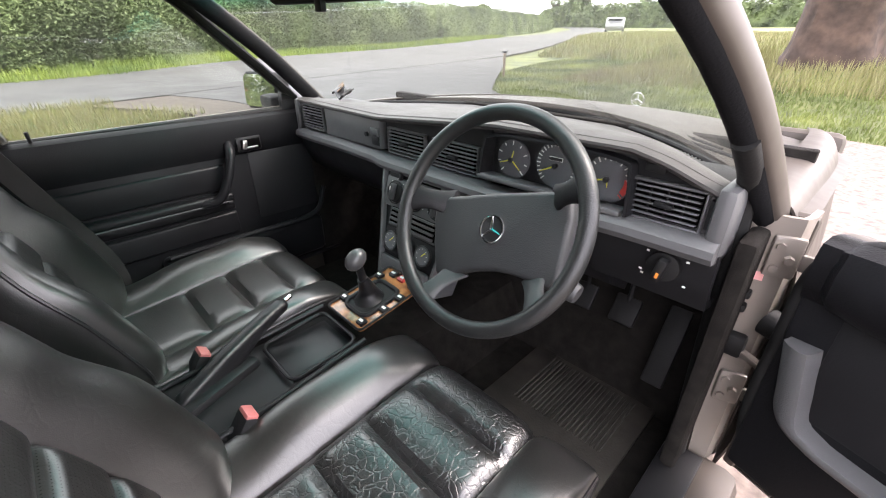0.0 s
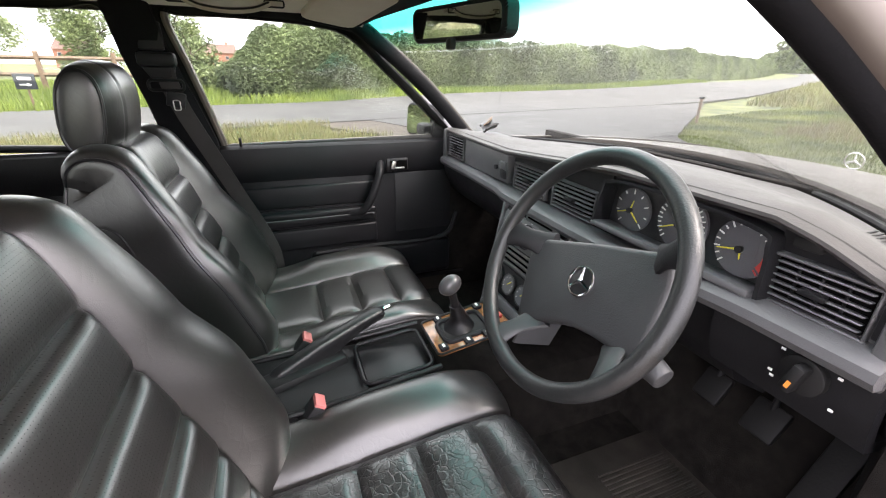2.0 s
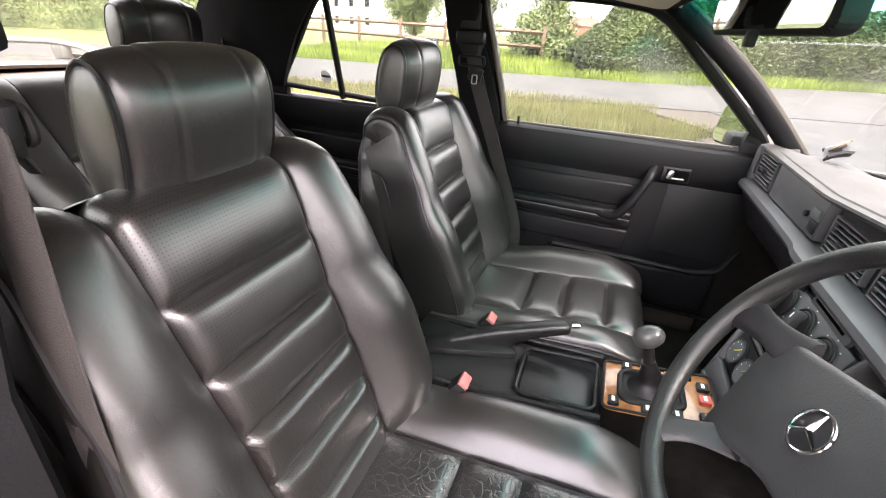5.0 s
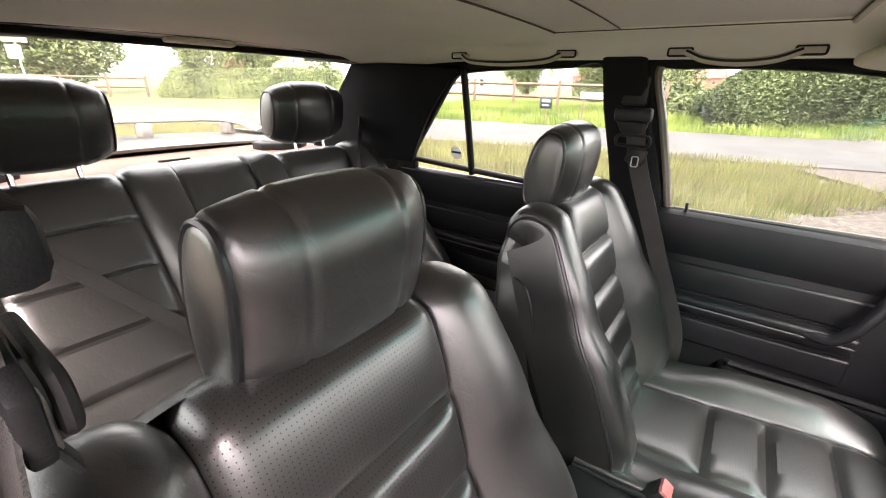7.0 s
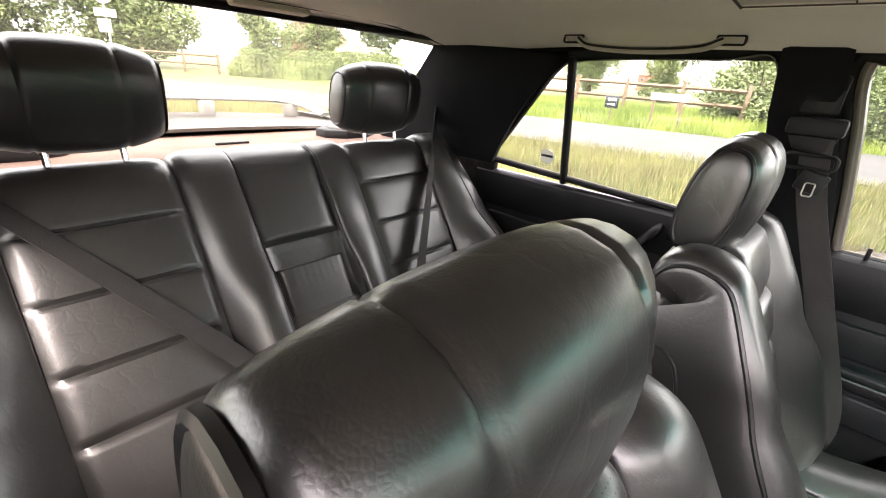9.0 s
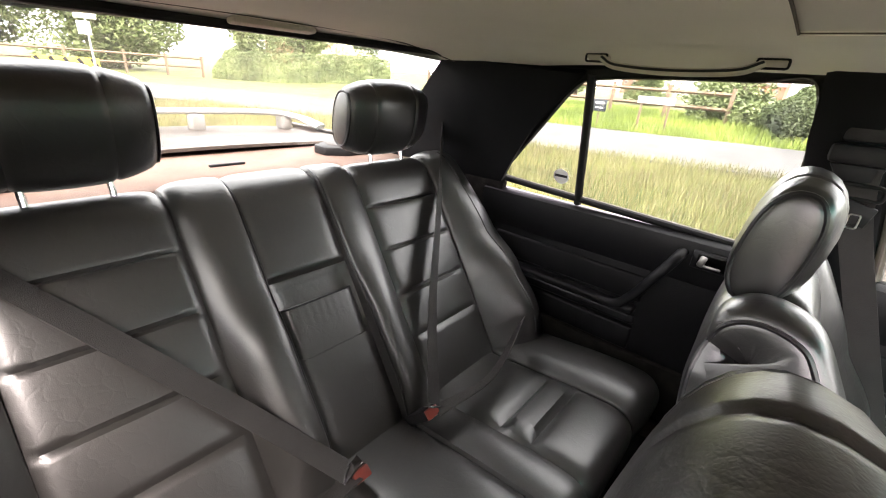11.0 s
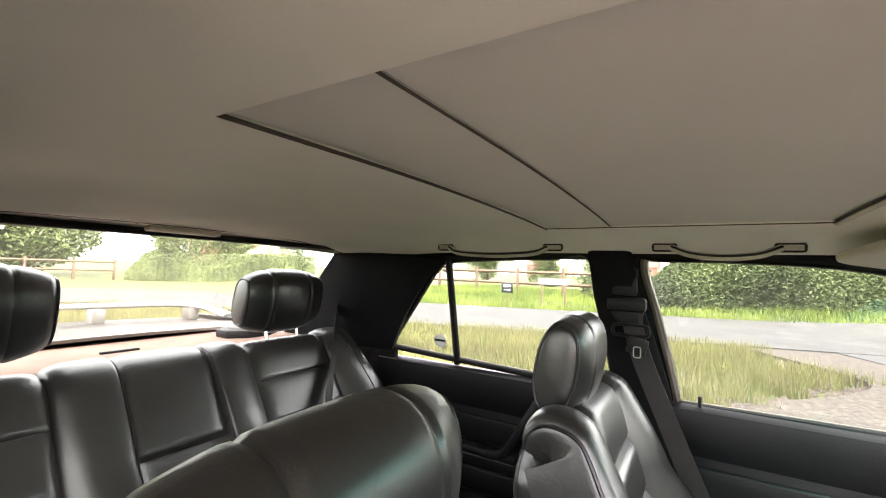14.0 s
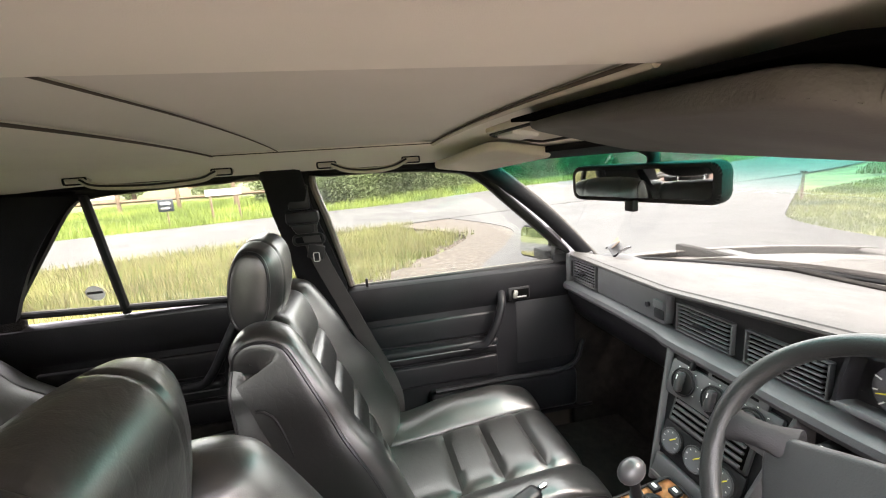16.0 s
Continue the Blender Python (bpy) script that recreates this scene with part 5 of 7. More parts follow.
bm = prism(out, 0.035, 0.010, axes(on_wheel(0, -0.012, HUB - 0.022), WX, WU), seg=3)
HUB_PLASTIC = material("hub_pad_plastic", (0.030, 0.031, 0.032), 0.5, bump=0.3, bump_scale=420)
part("hub_pad", bm, HUB_PLASTIC, wheel, "dark grey padded hub")
for s in (-1, 1):
    rows = []
    for k in range(9):
        f = k / 8
        c = on_wheel(s * (0.105 + 0.080 * f), 0.040 + 0.012 * f, (HUB - 0.006) * (1 - f) ** 1.3)
        w = 0.030 - 0.012 * math.sin(math.pi * min(f, 1)) + 0.004 * f
        rows.append([c + WU * w * math.cos(a) + WN * 0.011 * math.sin(a) for a in [math.tau * i / 12 for i in range(12)]])
    part("upper_spoke", grid(rows, wrap=True, caps=True), TRIM, wheel)
    rows = []
    for k in range(9):
        f = k / 8
        c = on_wheel(s * (0.082 + 0.038 * f), -0.088 - 0.060 * f, (HUB - 0.006) * (1 - f) ** 1.3)
        d = (WX * 0.89 * s + WU * 0.45)
        w = 0.028 - 0.010 * math.sin(math.pi * f)
        rows.append([c + d * w * math.cos(a) + WN * 0.010 * math.sin(a) for a in [math.tau * i / 12 for i in range(12)]])
    part("lower_spoke", grid(rows, wrap=True, caps=True), HUB_PLASTIC, wheel)
badge = part("badge_disc", cyl(on_wheel(0, -0.012, HUB + 0.012), WN, 0.0245, 0.0240, 0.006, 36, 0.001), DIAL, wheel, "black and chrome round badge")
bm = ring(on_wheel(0, -0.012, HUB + 0.016), WN, 0.0245, 0.0020, 40, 8)
for k in range(3):
    a = radians(90 + 120 * k)
    tube([on_wheel(0, -0.012, HUB + 0.017), on_wheel(0.024 * math.cos(a), 0.024 * math.sin(a) - 0.012, HUB + 0.016)], [0.0040, 0.0012], 6, bm=bm)
part("badge_star", bm, CHROME, badge)
column = thing("steering_column", "black steering column with stalks and ignition lock", "steering column", WC - WN * 0.1)
part("shroud", cyl(WC - WN * 0.165, WN, 0.052, 0.045, 0.16, 28, 0.008), TRIM, column)
part("stalk", tube(curve([WC - WN * 0.09 + V((1, 0, 0)) * 0.04 - WU0 * 0.02, WC - WN * 0.07 + V((1, 0, 0)) * 0.12 - WU0 * 0.05, WC - WN * 0.065 + V((1, 0, 0)) * 0.165 - WU0 * 0.058], 12), [0.009] * 6 + [0.011] * 4 + [0.017] * 2, 12), TRIM, column, "chunky black column stalk")
part("stalk_end", cyl(WC - WN * 0.065 + V((1, 0, 0)) * 0.172 - WU0 * 0.060, (1, 0, -0.2), 0.019, 0.016, 0.022, 20, 0.003), HUB_PLASTIC, column)
part("ignition_lock", cyl((0.20, 0.86, 0.765), (0, 1, 0.1), 0.022, 0.022, 0.03, 24, 0.004), RUBBER, column)
part("ignition_ring", ring((0.20, 0.842, 0.765), (0, 1, 0.1), 0.018, 0.0025, 28, 8), CHROME, column)

# ---- centre stack ----
stack = thing("centre_console", "grey centre console with heater dials and gauges", "centre console", (0, 0.8, 0.5))
SA, SB = V((0, 0.862, 0.800)), V((0, 0.780, 0.525))
SUPV = (SA - SB).normalized()


def on_stack(x, k, d=0.0):
    """k: 1 at the top of the stack and 0 at its foot; d: out from its face."""
    nrm = V((0, -SUPV.z, SUPV.y))
    return SB.lerp(SA, k) + V((x, 0, 0)) + nrm * d


def stack_box(x, k, d, w, h, t, bevel=0.003):
    bm = rbox(0, 0, 0, w, h, t, bevel)
    bmesh.ops.transform(bm, matrix=axes(on_stack(x, k, d), (1, 0, 0), SUPV), verts=bm.verts[:])
    return bm


SX = -0.004  # middle of the stack


def stack_half(k):
    return 0.098 + 0.052 * k


rows = [[on_stack(SX + e * stack_half(k), k, d) for e, d in ((-1, -0.11), (-1, -0.004), (1, -0.004), (1, -0.11))] for k in (-0.05, 0.3, 0.7, 1.04)]
part("stack_body", grid(rows, wrap=True, caps=True), TRIM, stack, smooth=False)
for e in (-1, 1):
    rows = [[on_stack(SX + e * (stack_half(k) + x), k, d) for x, d in ((-0.006, -0.10), (-0.006, 0.006), (-0.003, 0.010), (0.003, 0.010), (0.007, 0.004), (0.008, -0.10))] for k in (-0.06, 0.2, 0.5, 0.8, 1.03)]
    part("cheek", grid(rows, wrap=True, caps=True), DASH_FACE, stack, "grey side cheek")
OUT = on_stack(0, 0, 1) - on_stack(0, 0, 0)
part("heater_panel", stack_box(SX, 0.795, 0.0, 0.262, 0.082, 0.012, 0.004), DASH_FACE, stack, "grey heater control panel")
part("heater_slot", stack_box(SX + 0.035, 0.965, 0.004, 0.135, 0.020, 0.008, 0.002), DASH_FACE, stack)
# black plate painted as the shade in the slider's slot
part("slider_slot", stack_box(SX + 0.030, 0.965, 0.0075, 0.105, 0.005, 0.003, 0.0008), SHADE_BLACK, stack)
part("slider_tab", stack_box(SX - 0.070, 0.955, 0.010, 0.007, 0.020, 0.012, 0.002), TRIM, stack)
part("trim_strip", stack_box(SX - 0.098, 0.965, 0.002, 0.050, 0.022, 0.006, 0.002), TRIM, stack)
for x in (-0.083, 0.0, 0.083):
    kn = part("heater_dial", cyl(on_stack(SX + x, 0.80, 0.008), OUT, 0.029, 0.027, 0.010, 36, 0.002), RUBBER, stack, "black rotary heater dial")
    part("dial_rim", ring(on_stack(SX + x, 0.80, 0.010), OUT, 0.0305, 0.0022, 36, 8), TRIM, kn)
    bm = rbox(0, 0, 0, 0.013, 0.046, 0.020, 0.005, seg=3)
    bmesh.ops.transform(bm, matrix=axes(on_stack(SX + x, 0.80, 0.020), (1, 0, 0), SUPV), verts=bm.verts[:])
    part("grip", bm, HUB_PLASTIC, kn)
    part("mark", stack_box(SX + x, 0.84, 0.031, 0.002, 0.010, 0.001, 0), WHITE, kn)
    for i in range(7):
        a = radians(210 - 40 * i)
        c = on_stack(SX + x + 0.036 * math.cos(a), 0.80 + 0.036 * math.sin(a) / 0.287, 0.0066)
        bm = rbox(0, 0, 0, 0.003, 0.0018, 0.0006, 0)
        bmesh.ops.transform(bm, matrix=axes(c, (1, 0, 0), SUPV), verts=bm.verts[:])
        part("mark", bm, WHITE, kn)
part("radio_frame", stack_box(SX, 0.575, -0.001, 0.196, 0.064, 0.010, 0.003), HUB_PLASTIC, stack, "dark radio opening frame")
# black plate painted as the shade within the radio opening
part("radio_slot", stack_box(SX, 0.575, 0.0025, 0.182, 0.052, 0.006, 0.002), SHADE_BLACK, stack)
for i in range(4):
    part("radio_rib", stack_box(SX, 0.50 + 0.048 * i, 0.008, 0.172, 0.006, 0.008, 0.0015), DASH_FACE, stack, "grey ribbed blanking plate")
part("gauge_panel", stack_box(SX, 0.335, 0.0, 0.205, 0.070, 0.008, 0.003), TRIM, stack)
for x in (-0.066, 0.0, 0.066):
    g = part("gauge", cyl(on_stack(SX + x, 0.335, 0.006), OUT, 0.029, 0.028, 0.014, 32, 0.002), RUBBER, stack, "round auxiliary gauge")
    part("gauge_rim", ring(on_stack(SX + x, 0.335, 0.013), OUT, 0.0265, 0.0018, 32, 8), HUB_PLASTIC, g)
    part("gauge_face", cyl(on_stack(SX + x, 0.335, 0.0125), OUT, 0.024, 0.024, 0.002, 28), DIAL_GREY, g)
    for i in range(7):
        a = radians(210 - 40 * i)
        c = on_stack(SX + x + 0.019 * math.cos(a), 0.335 + 0.019 * math.sin(a) / 0.287, 0.0138)
        bm = rbox(0, 0, 0, 0.0035, 0.0012, 0.0006, 0)
        bmesh.ops.transform(bm, matrix=axes(c, (math.cos(a), 0, math.sin(a)), (-math.sin(a), 0, math.cos(a))), verts=bm.verts[:])
        part("mark", bm, WHITE, g)
    part("pointer", tube([on_stack(SX + x, 0.335, 0.015), on_stack(SX + x + 0.012, 0.375, 0.015)], 0.0012, 6), YELLOW, g)
part("ashtray", stack_box(SX, 0.100, 0.006, 0.188, 0.046, 0.016, 0.005), DASH_FACE, stack, "grey ashtray lid")
part("ashtray_lip", stack_box(SX, 0.010, 0.008, 0.188, 0.010, 0.018, 0.003), DASH_FACE, stack)
# wooden selector plate
def plate_z(y):
    return 0.530 + (y - 0.56) * 0.165


plate_m = axes((0.042, 0.660, plate_z(0.660)), (1, 0, 0), (0, 1, 0.165))
part("selector_plate", prism(rounded(0.140, 0.200, 0.012), 0.006, 0.002, plate_m), WOOD, stack, "glossy burr walnut gear lever plate")
bm = tube([plate_m @ V((x, y, 0.008)) for x, y in rounded(0.140, 0.200, 0.012)], 0.003, 6, closed=True)
part("plate_edge", bm, TRIM, stack)
part("lever_well", tube([plate_m @ V((x + 0.0, y - 0.012, 0.010)) for x, y in rounded(0.088, 0.112, 0.02)], 0.006, 8, closed=True), TRIM, stack)
part("well_floor", prism(rounded(0.084, 0.108, 0.018), 0.002, 0, plate_m @ Matrix.Translation((0, -0.012, 0.0065))), RUBBER, stack)
for x, y, mt in ((-0.058, 0.055, 0), (-0.058, -0.055, 0), (0.058, 0.030, 0), (0.058, -0.020, 0), (0.050, -0.080, 0), (0.052, 0.078, 0), (-0.03, 0.082, 0), (0.005, 0.082, 1)):
    part("rocker_switch", prism(rounded(0.022, 0.020, 0.003), 0.010, 0.002, plate_m @ Matrix.Translation((x, y, 0.004))), RED if mt else TRIM, stack, "red hazard switch" if mt else "")
    part("switch_mark", prism(rounded(0.012, 0.006, 0.001), 0.001, 0, plate_m @ Matrix.Translation((x, y, 0.0142))), WHITE, stack)
# tray behind the plate
part("console_bed", rbox(0.035, 0.34, 0.462, 0.21, 0.46, 0.06, 0.015), TRIM, stack)
part("tray_floor", rbox(0.038, 0.472, 0.495, 0.14, 0.15, 0.006, 0.002), VINYL, stack)
part("tray_rim", tube([(x + 0.038, y + 0.470, 0.512 + (y) * 0.10) for x, y in rounded(0.150, 0.16, 0.02)], 0.0045, 8, closed=True), VINYL, stack)
for s in (-1, 1):
    part("console_edge", tube([(0.036 + s * 0.103, 0.12, 0.490), (0.036 + s * 0.103, 0.35, 0.502), (0.038 + s * 0.092, 0.56, 0.524)], 0.006, 8), VINYL, stack)

lever = thing("gear_lever", "black gear lever with leather gaiter and worn knob", "gear lever", (0.036, 0.650, 0.54))
part("gaiter", tube(curve([(0.034, 0.645, 0.545), (0.034, 0.642, 0.570), (0.038, 0.634, 0.595), (0.040, 0.626, 0.617)], 14), [0.046, 0.040, 0.034, 0.030, 0.027, 0.024, 0.022, 0.020, 0.019, 0.018, 0.016, 0.015, 0.014, 0.013], 16), VINYL, lever)
part("shaft", tube([(0.039, 0.630, 0.605), (0.045, 0.614, 0.665)], 0.010, 12), TRIM, lever)
rows = []
for i in range(13):
    a = math.pi * i / 12
    rows.append([V((0.046, 0.610, 0.677)) + V((0.021 * math.sin(a) * math.cos(b), 0.027 * math.sin(a) * math.sin(b), -0.024 * math.cos(a) + 0.006 * math.sin(a) * math.sin(b))) for b in [math.tau * j / 20 for j in range(20)]])
part("knob", grid(rows, wrap=True, caps=True), material("worn_knob", (0.05, 0.05, 0.052), 0.28), lever, "worn grey-black gear knob")
brake = thing("handbrake", "black handbrake lever beside the passenger seat", "handbrake", (-0.03, 0.3, 0.46))
hb = axes((0.034, 0.165, 0.0), (-0.109, 0.310, 0.0), (0, 0, 1))
part("lever", prism([(-0.02, 0.462), (0.05, 0.520), (0.15, 0.549), (0.27, 0.573), (0.322, 0.580), (0.332, 0.566), (0.325, 0.552), (0.25, 0.535), (0.16, 0.492), (0.12, 0.462)], 0.036, 0.011, hb @ Matrix.Translation((0, 0, -0.018)), seg=3), VINYL, brake)
part("boot", rbox(0.012, 0.26, 0.495, 0.06, 0.22, 0.03, 0.012, rot(0, 0, 19)), VINYL, brake)
part("release_button", cyl((-0.079, 0.486, 0.570), (-0.33, 1, 0.10), 0.006, 0.006, 0.018, 12), CHROME, brake)
for x, y, z, w, h, nm in ((0.365, 1.125, 0.49, 0.06, 0.07, "clutch"), (0.48, 1.12, 0.50, 0.065, 0.075, "brake")):
    t = thing("pedal", "black rubber " + nm + " pedal on a steel arm", "pedal", (x, y, z), group="pedals")
    part("rubber_pad", rbox(x, y, z, w, 0.018, h, 0.006, rot(-35)), RUBBER, t)
    part("arm", tube([(x, y + 0.01, z + 0.01), (x, y + 0.02, z + 0.10), (x, y + 0.0, z + 0.2)], 0.006, 8), TRIM, t)
t = thing("pedal", "long black rubber accelerator pedal", "pedal", (0.60, 1.10, 0.40), group="pedals")
part("rubber_pad", rbox(0.598, 1.105, 0.46, 0.05, 0.016, 0.20, 0.005, rot(-30)), RUBBER, t)

# ---- mirror, visors, lamp, grab handles ----
mir = thing("interior_mirror", "black framed interior rear-view mirror", "mirror", (0.04, 0.6, 1.215))
mm = look((0.045, 0.605, 1.213), (0.30, -0.30, 1.17))
bm = prism(rounded(0.275, 0.062, 0.018), 0.03, 0.006, mm @ Matrix.Translation((0, 0, -0.002)))
part("housing", bm, RUBBER, mir)
part("mirror_glass", prism(rounded(0.252, 0.046, 0.012), 0.001, 0, mm @ Matrix.Translation((0, 0, -0.0035))), MIRROR, mir, "mirror glass")
part("dip_lever", rbox(0.045, 0.60, 1.178, 0.022, 0.012, 0.02, 0.003), RUBBER, mir)
part("stem", tube(curve([(0.045, 0.63, 1.22), (0.04, 0.64, 1.26), (0.03, 0.585, 1.287)], 12), 0.010, 10), RUBBER, mir)
lamp = thing("dome_lamp", "beige interior lamp unit between the sun visors", "ceiling lamp", (0.01, 0.45, 1.30))
LZ = 1.3105
part("bezel", rbox(0.027, 0.45, LZ, 0.205, 0.115, 0.014, 0.005, rot(-9)), HANDLE_TRIM, lamp)
part("dark_gap", tube([V((0.027 + x, 0.45 + y, LZ - 0.008 - y * 0.16)) for x, y in rounded(0.20, 0.10, 0.012)], 0.003, 6, closed=True), RUBBER, lamp)
part("diffuser", rbox(-0.005, 0.425, LZ - 0.006, 0.075, 0.045, 0.010, 0.004, rot(-9)), RENDERED, lamp)
part("switch", rbox(0.06, 0.475, LZ - 0.008, 0.05, 0.02, 0.008, 0.003, rot(-9)), TRIM, lamp)
part("grille", rbox(-0.05, 0.485, LZ - 0.007, 0.07, 0.015, 0.006, 0.002, rot(-9)), TRIM, lamp)
for s, drop in ((-1, 8), (1, 14)):
    t = thing("sun_visor", "padded beige sun visor folded up" if s < 0 else "padded beige-grey sun visor coloured as in shade, folded up", "sun visor", (s * 0.33, 0.47, 1.29), group="sun visors")
    out = rounded(0.40, 0.15 if s < 0 else 0.165, 0.035, 6)
    m = Matrix.Translation((-0.335, 0.473, 1.272) if s < 0 else (0.325, 0.442, 1.279)) @ rot(-drop, s * 4.0, -s * 6)
    # the driver's pad gets a darker colour that holds its shade
    part("pad", prism(out, 0.020, 0.008, m @ Matrix.Translation((0, 0, -0.01)), seg=3), HANDLE_TRIM if s < 0 else material("shaded_visor_vinyl", (0.085, 0.080, 0.074), 0.75, bump=0.3, bump_scale=400), t)
    part("pivot", tube([(s * 0.13, 0.545, 1.281), (s * 0.50, 0.535, 1.270)], 0.006, 8), RUBBER, t)


def grab(s, y0, y1, label):
    t = thing("grab_handle", label, "grab handle", (s * 0.53, (y0 + y1) / 2, 1.29), group="grab handles")
    x, z = s * (0.528 if s < 0 else 0.555), 1.292
    for y in (y0, y1):
        part("mount", rbox(x, y + (0.022 if y == y0 else -0.022), z, 0.026, 0.050, 0.012, 0.004, rot(0, s * 20)), HANDLE_TRIM, t)
        part("screw_cover", tube([V((x - s * 0.012, y + (0.022 if y == y0 else -0.022), z - 0.004)) + V((0, p, q)) for p, q in rounded(0.048, 0.016, 0.004, 2)], 0.0025, 6, closed=True), TRIM, t)
    pts = curve([(x - s * 0.008, y0 + 0.035, z - 0.004), (x - s * 0.022, y0 + 0.075, z - 0.020), (x - s * 0.026, (y0 + y1) / 2, z - 0.026), (x - s * 0.022, y1 - 0.075, z - 0.020), (x - s * 0.008, y1 - 0.035, z - 0.004)], 30)
    part("grip", tube(pts, 0.0105, 10, flat=0.75), HANDLE_TRIM, t)
    part("grip_edge", tube([p + V((-s * 0.009, 0, 0.002)) for p in pts], 0.003, 6), TRIM, t)


grab(-1, 0.07, 0.34, "beige grab handle with dark edging above the front passenger door")
grab(-1, -0.515, -0.145, "beige grab handle with dark edging above the rear door")
grab(1, -0.515, -0.145, "beige grab handle with dark edging above the rear door")

# ---- outside mirror of the passenger door ----
t = thing("door_mirror", "door mirror with a dark housing on the passenger door", "mirror", (-0.87, 0.84, 0.92))
mm = look((-0.865, 0.835, 0.945), (-0.35, -0.5, 1.09))
part("housing", prism(rounded(0.165, 0.130, 0.025), 0.07, 0.012, mm @ Matrix.Translation((0, 0, -0.004)), seg=3), RUBBER, t)
part("mirror_glass", prism(rounded(0.148, 0.112, 0.02), 0.001, 0, mm @ Matrix.Translation((0, 0, -0.0070))), MIRROR, t)
part("foot", rbox(-0.775, 0.84, 0.915, 0.10, 0.07, 0.05, 0.015), RUBBER, t)
tax = thing("paper_holder", "clear plastic tax disc holder with paper on the dash", "paper holder", (-0.55, 1.03, 0.96))
part("paper", shell([[V((-0.665 + 0.06 * i / 6, 1.035 - 0.035 * i / 6 + 0.03 * k, 0.948 + 0.022 * k + 0.006 * math.sin(i * 1.1))) for i in range(7)] for k in (0, 0.5, 1)], 0.002), FENCE_WOOD, tax, "brown paper edge")
part("pouch", shell([[V((-0.650 + 0.115 * i / 8, 1.005 - 0.03 * i / 8 + 0.05 * k, 0.940 + 0.030 * k * (1 - 0.5 * k) + 0.010 * math.sin(i * 0.9 + k))) for i in range(9)] for k in (0, 0.33, 0.66, 1)], 0.006), VINYL, tax, "crumpled grey plastic pouch")

# ---- hinges and door aperture on the driver's side ----
post = body
rows = [[V((x, y, z)) for x, y in ((0.680 + 0.066 * (0.93 - z), 0.985), (0.732, 0.990), (0.752, 0.997), (0.760, 1.02), (0.764, 1.06))] for z in (0.30, 0.45, 0.6, 0.75, 0.875)]
part("post_skin", shell(rows, 0.01), PALE_PAINT, post, "pale painted hinge post")
part("door_seal", tube(curve([(0.706, 0.962, 0.28), (0.694, 0.962, 0.45), (0.684, 0.962, 0.64), (0.675, 0.962, 0.78), (0.668, 0.955, 0.90), (0.672, 0.90, 0.955), (0.664, 0.84, 1.01)], 50), 0.017, 10), RUBBER, post)
for z in (0.808, 0.520):
    h = part("hinge", rbox(0.742, 0.990, z, 0.045, 0.012, 0.075, 0.010, rot(0, 0, 20)), PALE_PAINT, post)
    for dx, dz in ((-0.008, 0.02), (0.008, 0.0), (-0.008, -0.02)):
        part("bolt", cyl((0.742 + dx, 0.980, z + dz), (0.3, -1, 0), 0.008, 0.007, 0.008, 6), PALE_PAINT, h)
    part("knuckle", cyl((0.790, 0.985, z), (0, 0, 1), 0.010, 0.010, 0.055, 16, 0.002), PALE_PAINT, h)
    part("leaf", rbox(0.778, 0.986, z, 0.03, 0.010, 0.03, 0.004), PALE_PAINT, h)
part("stay_guide", rbox(0.722, 0.982, 0.622, 0.040, 0.03, 0.045, 0.008), RUBBER, post)
part("stay_bar", rbox(0.768, 0.962, 0.612, 0.10, 0.016, 0.012, 0.003, rot(0, 0, -30)), PALE_PAINT, post)
for z in (0.728, 0.700):
    part("door_switch", rbox(0.712, 0.982, z, 0.018, 0.02, 0.016, 0.004), RUBBER, post)
part("sticker", rbox(0.712, 0.9845, 0.765, 0.03, 0.0015, 0.016, 0, rot(0, 0, 12)), material("pink_sticker", (0.75, 0.35, 0.33), 0.6), post)
part("cable_boot", tube([(0.755, 1.0, 0.68), (0.79, 0.985, 0.675), (0.82, 0.97, 0.67)], [0.026, 0.022, 0.02], 14), RUBBER, post)
sticker = thing("window_sticker", "round white sticker on the rear door glass", "sticker", (-0.7, -0.6, 0.97))
sm_ = axes((-gx(0.975) + 0.006, -0.600, 0.975), (0, 1, 0), (0.29, 0, 1))
part("disc", prism([(0.024 * math.cos(a), 0.024 * math.sin(a)) for a in [math.tau * i / 28 for i in range(28)]], 0.0006, 0, sm_), WHITE, sticker)
part("lettering_bar", prism(rounded(0.040, 0.008, 0.001), 0.0006, 0, sm_ @ Matrix.Translation((0, 0.002, 0.0008))), DIAL, sticker)
hook = thing("rear_reading_lamp", "slim beige lamp on the rear header", "ceiling lamp", (0.02, -0.90, 1.29))
part("lens", rbox(0.02, -0.915, 1.2905, 0.17, 0.03, 0.012, 0.005, rot(6)), HANDLE_TRIM, hook)


# ---- outdoors ----
def gz(x, y):
    """Height of the ground: level round the car, climbing ahead of it."""
    z = 0.017 * max(0.0, min(y, 220) - 8.0) * smooth(8.0, 24.0, y)
    z += 0.50 * smooth(7.5, 13, y) * smooth(-6.5, 0.0, x) * smooth(40, 15, y)
    z += 0.25 * smooth(-14.0, -17.5, x - 0.06 * max(0, y)) * smooth(60, 20, abs(y))
    return z


def steps(lo, hi, fine, far):
    """Even steps of `fine` between lo and hi, then ever longer ones out to far."""
    mid = list(np.arange(lo, hi + 1e-6, fine))
    up, d, q = [], fine, hi
    while q < far:
        d *= 1.35
        q += d
        up.append(q)
    dn, d, q = [], fine, lo
    while q > -far:
        d *= 1.35
        q -= d
        dn.append(q)
    return dn[::-1] + mid + up


